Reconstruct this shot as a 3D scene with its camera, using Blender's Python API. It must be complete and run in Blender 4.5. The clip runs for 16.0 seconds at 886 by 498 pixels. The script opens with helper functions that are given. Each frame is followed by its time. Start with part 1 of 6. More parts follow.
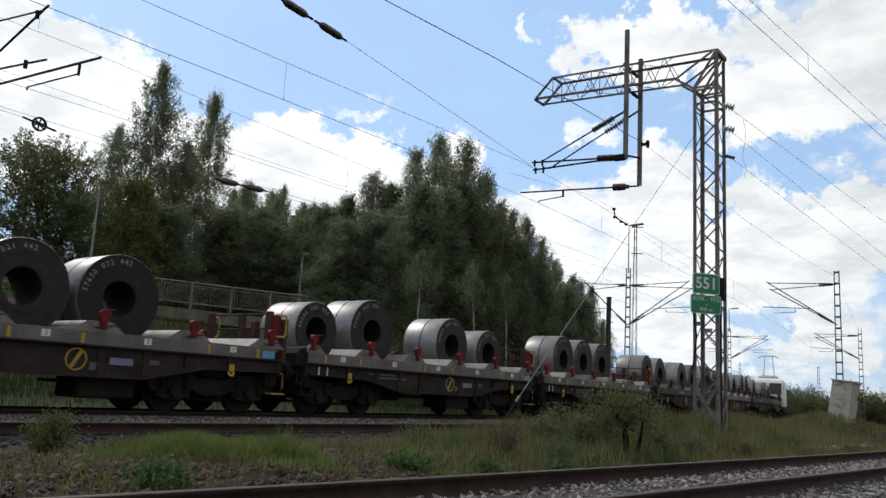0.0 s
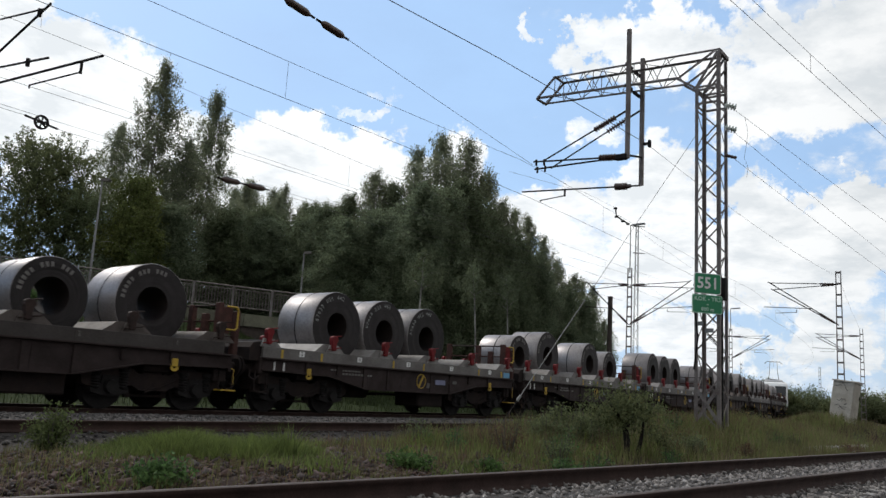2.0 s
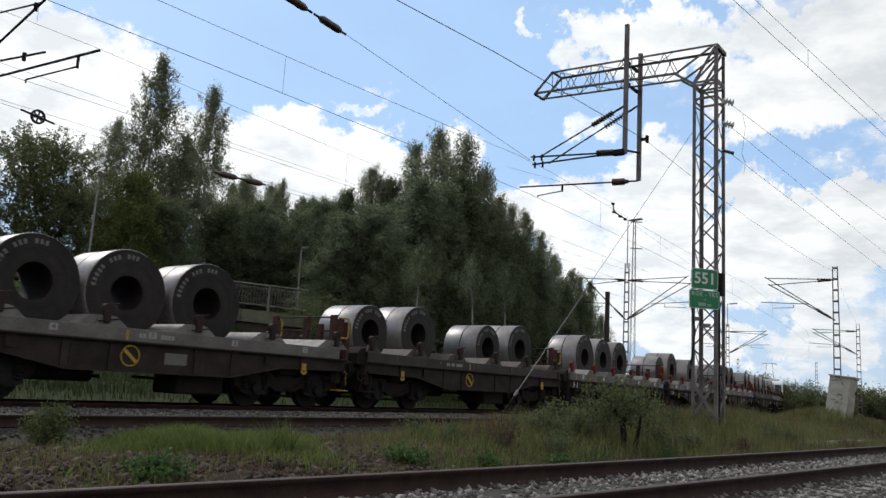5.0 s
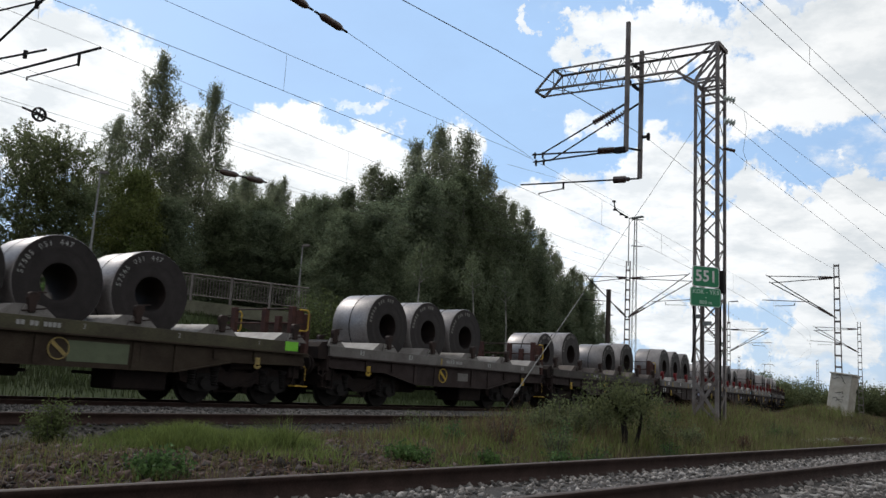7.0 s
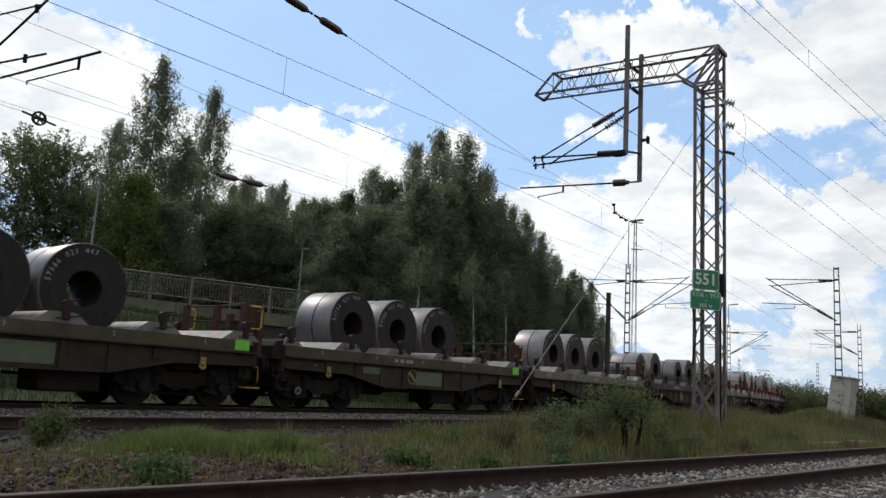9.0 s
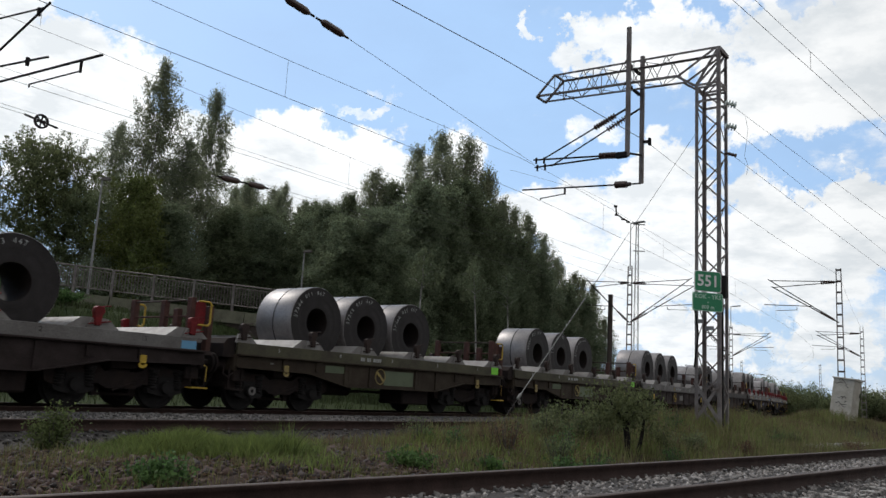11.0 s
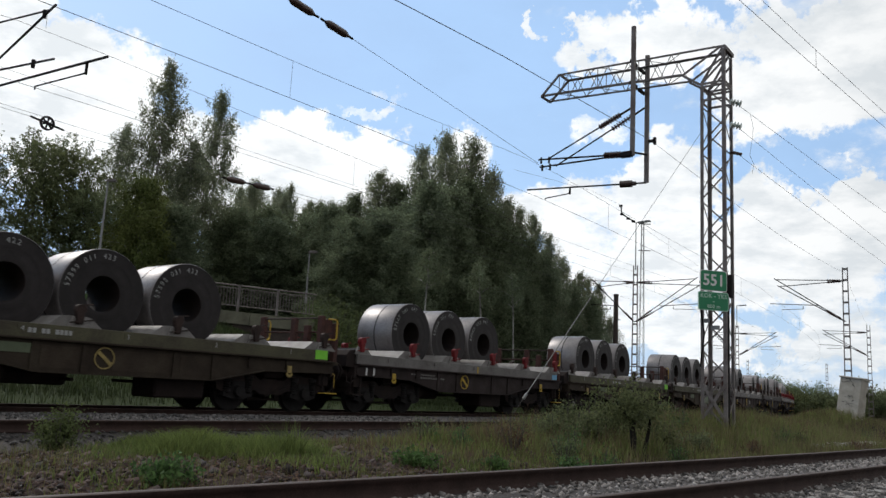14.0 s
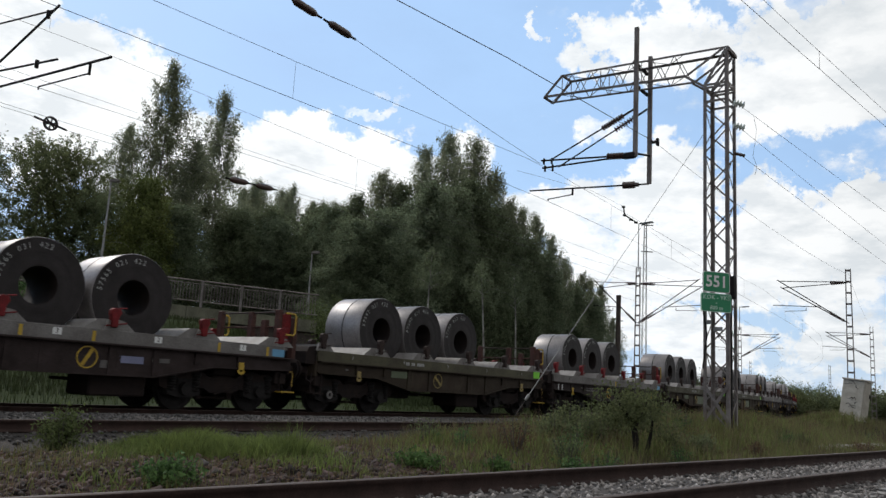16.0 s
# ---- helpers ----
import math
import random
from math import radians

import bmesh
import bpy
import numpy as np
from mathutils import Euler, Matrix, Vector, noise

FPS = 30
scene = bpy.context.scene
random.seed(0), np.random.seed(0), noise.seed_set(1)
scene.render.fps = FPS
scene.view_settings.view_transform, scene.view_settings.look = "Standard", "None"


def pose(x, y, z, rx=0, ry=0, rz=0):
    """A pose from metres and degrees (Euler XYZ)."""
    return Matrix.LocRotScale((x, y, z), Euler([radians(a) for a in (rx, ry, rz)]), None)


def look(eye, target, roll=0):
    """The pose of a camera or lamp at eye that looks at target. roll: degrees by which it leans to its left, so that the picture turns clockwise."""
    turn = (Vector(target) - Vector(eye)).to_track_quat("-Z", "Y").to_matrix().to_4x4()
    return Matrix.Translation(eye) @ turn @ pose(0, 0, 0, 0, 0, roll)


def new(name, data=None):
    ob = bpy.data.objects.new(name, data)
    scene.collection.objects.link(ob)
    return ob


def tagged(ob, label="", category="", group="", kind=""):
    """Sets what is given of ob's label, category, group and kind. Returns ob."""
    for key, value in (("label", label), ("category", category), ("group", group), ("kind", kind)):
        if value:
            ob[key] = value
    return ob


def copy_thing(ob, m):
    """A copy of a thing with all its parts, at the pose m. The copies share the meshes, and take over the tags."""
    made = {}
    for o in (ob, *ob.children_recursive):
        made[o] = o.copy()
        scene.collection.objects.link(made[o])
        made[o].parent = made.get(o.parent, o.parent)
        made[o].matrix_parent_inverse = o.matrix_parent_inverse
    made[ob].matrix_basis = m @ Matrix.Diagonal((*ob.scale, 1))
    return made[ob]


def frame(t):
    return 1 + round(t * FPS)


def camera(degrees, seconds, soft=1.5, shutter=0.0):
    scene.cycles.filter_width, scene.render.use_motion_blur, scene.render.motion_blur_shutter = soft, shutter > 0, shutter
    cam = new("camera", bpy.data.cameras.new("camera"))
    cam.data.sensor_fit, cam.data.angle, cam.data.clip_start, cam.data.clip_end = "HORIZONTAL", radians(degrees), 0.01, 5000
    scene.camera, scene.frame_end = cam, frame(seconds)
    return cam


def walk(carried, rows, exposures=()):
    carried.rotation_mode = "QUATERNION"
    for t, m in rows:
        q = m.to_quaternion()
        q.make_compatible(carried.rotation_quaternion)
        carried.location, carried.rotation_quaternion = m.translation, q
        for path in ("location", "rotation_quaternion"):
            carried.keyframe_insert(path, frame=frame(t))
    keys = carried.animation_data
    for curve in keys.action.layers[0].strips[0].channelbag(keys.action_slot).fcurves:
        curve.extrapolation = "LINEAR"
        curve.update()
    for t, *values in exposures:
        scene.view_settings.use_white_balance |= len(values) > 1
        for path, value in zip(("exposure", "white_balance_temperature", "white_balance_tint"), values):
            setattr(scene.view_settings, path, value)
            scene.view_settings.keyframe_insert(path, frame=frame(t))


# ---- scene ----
# ---------------------------------------------------------------- camera
EYE = (0.0, 0.0, 0.728)
cam = camera(57.14, 16.0, soft=1.45, shutter=0.2)
# seconds, turn to the left, tilt upwards, lean, in degrees
SWAY = [
    (0.0, 0.000, 9.998, 3.109), (0.5, 0.019, 10.027, 3.046), (1.0, 0.070, 10.025, 3.055), (1.5, 0.116, 9.985, 3.186),
    (2.0, 0.099, 9.929, 3.277), (2.5, 0.036, 9.895, 3.302), (3.0, -0.048, 9.866, 3.338), (3.5, -0.103, 9.806, 3.317),
    (4.0, -0.136, 9.725, 3.283), (5.2, -0.090, 9.585, 3.285), (6.5, -0.046, 9.485, 3.287), (7.0, -0.035, 9.435, 3.301),
    (7.5, -0.050, 9.435, 3.340), (8.0, -0.097, 9.489, 3.313), (8.5, -0.104, 9.584, 3.241), (9.0, -0.033, 9.675, 3.231),
    (10.2, 0.060, 9.790, 3.195), (11.5, 0.151, 9.814, 3.164), (12.0, 0.203, 9.790, 3.167), (12.5, 0.228, 9.785, 3.121),
    (13.0, 0.283, 9.793, 3.095), (13.5, 0.358, 9.799, 3.039), (14.0, 0.470, 9.803, 3.027), (14.5, 0.532, 9.800, 3.035),
    (15.0, 0.577, 9.808, 3.164), (15.5, 0.631, 9.844, 3.164), (16.0, 0.653, 9.848, 3.170)]


def aim(turn, tilt, lean):
    a, b = radians(turn), radians(tilt)
    way = Vector((-math.sin(a) * math.cos(b), math.cos(a) * math.cos(b), math.sin(b)))
    return look(EYE, Vector(EYE) + way, lean)


walk(cam, [(t, aim(*r)) for t, *r in SWAY])

# ---------------------------------------------------------------- world, sun, exposure
SUN_TURN, SUN_HIGH = -48.0, 42.0      # degrees from +Y towards +X, and above the horizon
world = bpy.data.worlds.new("sky")
scene.world = world
world.use_nodes = True


def build_sky():
    nt = world.node_tree
    nt.nodes.clear()
    N, L = nt.nodes.new, nt.links.new
    out = N("ShaderNodeOutputWorld")
    bg = N("ShaderNodeBackground")
    sky = N("ShaderNodeTexSky")
    sky.sky_type, sky.sun_disc = "NISHITA", False
    sky.sun_elevation, sky.sun_rotation = radians(SUN_HIGH), radians(SUN_TURN)
    sky.air_density, sky.dust_density, sky.ozone_density = 1.0, 1.0, 1.0
    bg.inputs["Strength"].default_value = 0.1
    co = N("ShaderNodeTexCoord")
    # flatten the dome into a cloud deck, so that clouds crowd towards the horizon
    sep = N("ShaderNodeSeparateXYZ")
    L(co.outputs["Generated"], sep.inputs[0])

    def m(op, a, b=None, c=None, clamp=False):
        n = N("ShaderNodeMath")
        n.operation, n.use_clamp = op, clamp
        for i, v in enumerate((a, b, c)):
            if v is None:
                continue
            if isinstance(v, (int, float)):
                n.inputs[i].default_value = v
            else:
                L(v, n.inputs[i])
        return n.outputs[0]

    zz = m("ADD", m("MAXIMUM", sep.outputs[2], 0.0), 0.22)
    comb = N("ShaderNodeCombineXYZ")
    L(m("DIVIDE", sep.outputs[0], zz), comb.inputs[0])
    L(m("DIVIDE", sep.outputs[1], zz), comb.inputs[1])
    L(m("MULTIPLY", sep.outputs[2], 1.3), comb.inputs[2])

    def noise_tex(scale, detail, rough, offset, lac=2.1):
        mp = N("ShaderNodeMapping")
        mp.inputs["Location"].default_value = offset
        L(comb.outputs[0], mp.inputs[0])
        n = N("ShaderNodeTexNoise")
        n.inputs["Scale"].default_value, n.inputs["Detail"].default_value = scale, detail
        n.inputs["Roughness"].default_value, n.inputs["Lacunarity"].default_value = rough, lac
        L(mp.outputs[0], n.inputs["Vector"])
        return n.outputs[0]

    big = noise_tex(1.5, 8.0, 0.55, (3.4, 1.7, 0.2))
    wisp = noise_tex(3.0, 6.0, 0.62, (7.1, 4.4, 2.0))
    # banks of cumulus as directions on the dome: turn and height in degrees, width, height, weight
    warp = N("ShaderNodeTexNoise")
    warp.inputs["Scale"].default_value, warp.inputs["Detail"].default_value, warp.inputs["Roughness"].default_value = 16.0, 7.0, 0.62
    L(co.outputs["Generated"], warp.inputs["Vector"])
    shift = N("ShaderNodeVectorMath")
    shift.operation = "SUBTRACT"
    L(warp.outputs["Color"], shift.inputs[0])
    shift.inputs[1].default_value = (0.5, 0.5, 0.5)
    bent = N("ShaderNodeVectorMath")
    bent.operation = "MULTIPLY_ADD"
    L(shift.outputs[0], bent.inputs[0])
    bent.inputs[1].default_value = (0.2, 0.2, 0.16)
    L(co.outputs["Generated"], bent.inputs[2])
    bent_z = N("ShaderNodeSeparateXYZ")
    L(bent.outputs[0], bent_z.inputs[0])
    banks = None
    for turn, high, wide, tall, weight in CLOUDS:
        a, b = radians(turn), radians(high)
        d = (math.sin(a) * math.cos(b), math.cos(a) * math.cos(b), math.sin(b))
        right = (math.cos(a), -math.sin(a), 0.0)
        dx = N("ShaderNodeVectorMath")
        dx.operation = "DOT_PRODUCT"
        L(bent.outputs[0], dx.inputs[0])
        dx.inputs[1].default_value = right
        fwd = N("ShaderNodeVectorMath")
        fwd.operation = "DOT_PRODUCT"
        L(co.outputs["Generated"], fwd.inputs[0])
        fwd.inputs[1].default_value = d
        u = m("DIVIDE", dx.outputs["Value"], math.sin(radians(wide * 1.16)))
        v = m("DIVIDE", m("SUBTRACT", bent_z.outputs[2], d[2]), math.sin(radians(tall * 1.12)))
        r2 = m("ADD", m("MULTIPLY", u, u), m("MULTIPLY", v, v))
        blob = m("MULTIPLY", m("MULTIPLY", m("SUBTRACT", 1.0, r2, clamp=True), 1.5, clamp=True), weight)
        blob = m("MULTIPLY", blob, m("GREATER_THAN", fwd.outputs["Value"], 0.0))
        banks = blob if banks is None else m("MAXIMUM", banks, blob)
    pn = N("ShaderNodeTexNoise")
    pn.inputs["Scale"].default_value, pn.inputs["Detail"].default_value, pn.inputs["Roughness"].default_value = 13.0, 8.0, 0.62
    mp = N("ShaderNodeMapping")
    mp.inputs["Scale"].default_value = (1.0, 1.0, 1.6)
    mp.inputs["Location"].default_value = (2.3, 0.4, 1.1)
    L(co.outputs["Generated"], mp.inputs[0])
    L(mp.outputs[0], pn.inputs["Vector"])
    puff = pn.outputs[0]
    low = m("MULTIPLY", m("SUBTRACT", 0.20, sep.outputs[2], clamp=True), 0.45)
    # unseen cloud overhead and away from the sun, added to take blue out of the light
    high = m("MULTIPLY", m("SUBTRACT", sep.outputs[2], 0.52, clamp=True), 1.6)
    sunward = m("ADD", m("MULTIPLY", sep.outputs[0], math.sin(radians(SUN_TURN))), m("MULTIPLY", sep.outputs[1], math.cos(radians(SUN_TURN))))
    away = m("MULTIPLY", m("SUBTRACT", 0.55, sunward, clamp=True), 0.9)
    low = m("ADD", low, m("ADD", high, away))
    # the high cloud is smoother than the cumulus under it
    calm = m("SUBTRACT", 1.7, m("MULTIPLY", m("MULTIPLY", m("SUBTRACT", sep.outputs[2], 0.27, clamp=True), 8.0, clamp=True), 0.75))
    cover = m("ADD", m("ADD", m("MULTIPLY", big, 0.5), m("MULTIPLY", banks, 0.6)), m("ADD", low, m("ADD", m("MULTIPLY", m("SUBTRACT", puff, 0.5), calm), 0.35)))
    ramp = N("ShaderNodeMapRange")
    ramp.interpolation_type = "SMOOTHSTEP"
    ramp.inputs["From Min"].default_value, ramp.inputs["From Max"].default_value = CLOUD_EDGE
    L(cover, ramp.inputs["Value"])
    # cloud colour: bright tops, greyer bellies
    shade = noise_tex(5.5, 7.0, 0.6, (0.7, 9.2, 1.0))
    bell = N("ShaderNodeMapRange")
    bell.inputs["From Min"].default_value, bell.inputs["From Max"].default_value = 0.42, 0.64
    bell.inputs["To Min"].default_value, bell.inputs["To Max"].default_value = 1.0, 0.3
    L(shade, bell.inputs["Value"])
    tint = N("ShaderNodeMix")
    tint.data_type = "RGBA"
    L(bell.outputs[0], tint.inputs["Factor"])
    tint.inputs["A"].default_value = (7.2, 7.8, 8.3, 1)
    tint.inputs["B"].default_value = (11.0, 11.2, 11.3, 1)
    # cloud dimmed away from the sun, to weaken light from the unseen side
    dim = N("ShaderNodeVectorMath")
    dim.operation = "SCALE"
    L(tint.outputs["Result"], dim.inputs[0])
    L(m("ADD", m("MULTIPLY", m("ADD", sunward, 0.1, clamp=True), 0.55), 0.68, clamp=True), dim.inputs["Scale"])
    # thin veil over the blue
    veil = N("ShaderNodeMix")
    veil.data_type = "RGBA"
    L(m("MULTIPLY", m("ADD", 0.5, m("MULTIPLY", wisp, 0.3)), m("ADD", m("MULTIPLY", sunward, 0.5), 0.75, clamp=True)), veil.inputs["Factor"])
    L(sky.outputs[0], veil.inputs["A"])
    veil.inputs["B"].default_value = (5.3, 8.0, 12.0, 1)
    mix = N("ShaderNodeMix")
    mix.data_type = "RGBA"
    L(ramp.outputs[0], mix.inputs["Factor"])
    L(veil.outputs["Result"], mix.inputs["A"])
    L(dim.outputs["Vector"], mix.inputs["B"])
    # pale haze low over the horizon
    haze = N("ShaderNodeMix")
    haze.data_type = "RGBA"
    L(m("MULTIPLY", m("SUBTRACT", 0.2, sep.outputs[2], clamp=True), 1.5, clamp=True), haze.inputs["Factor"])
    L(mix.outputs["Result"], haze.inputs["A"])
    haze.inputs["B"].default_value = (6.6, 7.4, 8.2, 1)
    L(haze.outputs["Result"], bg.inputs["Color"])
    L(bg.outputs[0], out.inputs[0])


CLOUDS = [(-28.6, 18.8, 7.0, 3.9, 1.35), (-24.4, 15.1, 8.0, 4.3, 1.4), (-30.2, 21.7, 2.8, 2.1, 0.9), (-18.2, 13.6, 6.0, 4.2, 1.4), (-11.7, 14.0, 5.3, 4.2, 1.45),
          (-6.5, 13.6, 5.6, 4.2, 1.55), (-2.4, 13.9, 5.0, 3.8, 1.5), (9.0, 12.4, 5.8, 2.9, 1.0), (15.0, 14.5, 3.0, 3.1, 1.05), (17.7, 15.4, 2.2, 2.0, 0.9),
          (21.7, 12.3, 2.6, 2.8, 1.0), (26.6, 12.3, 2.7, 2.6, 1.0), (24.2, 10.1, 5.7, 2.5, 0.9), (17.5, 9.4, 11.8, 3.0, 0.9), (14.0, 23.9, 4.7, 2.2, 1.0),
          (9.1, 23.5, 2.3, 1.1, 0.8), (23.8, 21.3, 4.6, 3.8, 1.05), (28.2, 21.8, 4.6, 3.8, 1.0), (28.7, 25.1, 2.4, 1.2, 0.8), (4.5, 25.0, 1.1, 0.8, 0.72),
          (-6.5, 19.5, 2.1, 0.8, 0.62), (10.8, 18.6, 2.3, 0.9, 0.45),
          (7.5, 5.0, 4.0, 2.4, 1.1), (13.0, 5.6, 3.6, 2.0, 0.95), (18.0, 4.2, 4.0, 1.6, 0.95), (25.5, 4.4, 3.0, 1.5, 0.8),
          # two banks out of view, added only for their light
          (60, 20, 25, 12, 0.8), (150, 30, 40, 16, 0.5)]
CLOUD_EDGE = (0.76, 1.14)
build_sky()
sun = new("sun", bpy.data.lights.new("sun", "SUN"))
sun.data.energy, sun.data.angle, sun.data.color = 2.3, radians(10), (1.0, 0.95, 0.88)
a, b = radians(SUN_TURN), radians(SUN_HIGH)
sun.matrix_world = look((0, 0, 60), (-30 * math.sin(a) * math.cos(b), -30 * math.cos(a) * math.cos(b), 60 - 30 * math.sin(b)))
scene.view_settings.exposure = 0.0

# ---------------------------------------------------------------- materials
def material(name, base, rough=0.7, metal=0.0, vary=0.25, scale=6.0, second=None, bump=0.2, fine=60.0, rand=0.0, island=False, spec=0.4, coat=0.0, streak=False):
    """Noise of two sizes between base and second, with fine relief; rand: spread from piece to piece."""
    mat = bpy.data.materials.new(name)
    mat.use_nodes = True
    nt = mat.node_tree
    N, L = nt.nodes.new, nt.links.new
    bsdf = nt.nodes["Principled BSDF"]
    co = N("ShaderNodeTexCoord")
    vec = co.outputs["Object"]
    if streak:
        mp = N("ShaderNodeMapping")
        mp.inputs["Scale"].default_value = streak
        L(vec, mp.inputs[0])
        vec = mp.outputs[0]
    n1, n2 = N("ShaderNodeTexNoise"), N("ShaderNodeTexNoise")
    n1.inputs["Scale"].default_value, n1.inputs["Detail"].default_value, n1.inputs["Roughness"].default_value = scale, 6, 0.6
    n2.inputs["Scale"].default_value, n2.inputs["Detail"].default_value, n2.inputs["Roughness"].default_value = fine, 4, 0.65
    L(vec, n1.inputs["Vector"])
    L(vec, n2.inputs["Vector"])
    r1 = N("ShaderNodeMapRange")
    r1.inputs["From Min"].default_value, r1.inputs["From Max"].default_value = 0.33, 0.67
    L(n1.outputs[0], r1.inputs["Value"])
    mix = N("ShaderNodeMix")
    mix.data_type = "RGBA"
    second = second or tuple(c * (1 - vary) for c in base)
    mix.inputs["A"].default_value, mix.inputs["B"].default_value = (*base, 1), (*second, 1)
    L(r1.outputs[0], mix.inputs["Factor"])
    hsv = N("ShaderNodeHueSaturation")
    L(mix.outputs["Result"], hsv.inputs["Color"])
    r2 = N("ShaderNodeMapRange")
    r2.inputs["From Min"].default_value, r2.inputs["From Max"].default_value = 0.3, 0.7
    r2.inputs["To Min"].default_value, r2.inputs["To Max"].default_value = 1 - vary, 1 + vary
    L(n2.outputs[0], r2.inputs["Value"])
    val = r2.outputs[0]
    if rand:
        if island:
            src = N("ShaderNodeNewGeometry").outputs["Random Per Island"]
        else:
            src = N("ShaderNodeObjectInfo").outputs["Random"]
        r3 = N("ShaderNodeMapRange")
        r3.inputs["To Min"].default_value, r3.inputs["To Max"].default_value = 1 - rand, 1 + rand
        L(src, r3.inputs["Value"])
        mul = N("ShaderNodeMath")
        mul.operation = "MULTIPLY"
        L(val, mul.inputs[0])
        L(r3.outputs[0], mul.inputs[1])
        val = mul.outputs[0]
    L(val, hsv.inputs["Value"])
    L(hsv.outputs[0], bsdf.inputs["Base Color"])
    rr = N("ShaderNodeMapRange")
    rr.inputs["To Min"].default_value, rr.inputs["To Max"].default_value = max(0.02, rough - 0.12), min(1.0, rough + 0.12)
    L(n1.outputs[0], rr.inputs["Value"])
    L(rr.outputs[0], bsdf.inputs["Roughness"])
    bsdf.inputs["Metallic"].default_value = metal
    bsdf.inputs["Specular IOR Level"].default_value = spec
    bsdf.inputs["Coat Weight"].default_value = coat
    if bump:
        bp = N("ShaderNodeBump")
        bp.inputs["Strength"].default_value, bp.inputs["Distance"].default_value = bump, 0.02
        L(n2.outputs[0], bp.inputs["Height"])
        L(bp.outputs[0], bsdf.inputs["Normal"])
    return mat


def leaf_material(name, base, second, trans=0.35, rand=0.42, spot=0.35):
    mat = material(name, base, 0.8, 0, 0.25, spot, second, 0.0, 3.0, rand, True, 0.12)
    nt = mat.node_tree
    bsdf = nt.nodes["Principled BSDF"]
    tr = nt.nodes.new("ShaderNodeBsdfTranslucent")
    mix = nt.nodes.new("ShaderNodeMixShader")
    mix.inputs[0].default_value = trans
    hsv = nt.nodes.new("ShaderNodeHueSaturation")
    info = nt.nodes.new("ShaderNodeObjectInfo")
    for lo, hi, sock in ((0.497, 0.512, "Hue"), (1.0, 0.85, "Saturation"), (0.85, 1.15, "Value")):
        r = nt.nodes.new("ShaderNodeMapRange")
        r.inputs["To Min"].default_value, r.inputs["To Max"].default_value = lo, hi
        nt.links.new(info.outputs["Random"], r.inputs["Value"])
        nt.links.new(r.outputs[0], hsv.inputs[sock])
    nt.links.new(bsdf.inputs["Base Color"].links[0].from_socket, hsv.inputs["Color"])
    nt.links.new(hsv.outputs[0], bsdf.inputs["Base Color"])
    nt.links.new(hsv.outputs[0], tr.inputs["Color"])
    nt.links.new(bsdf.outputs[0], mix.inputs[1])
    nt.links.new(tr.outputs[0], mix.inputs[2])
    nt.links.new(mix.outputs[0], nt.nodes["Material Output"].inputs["Surface"])
    return mat


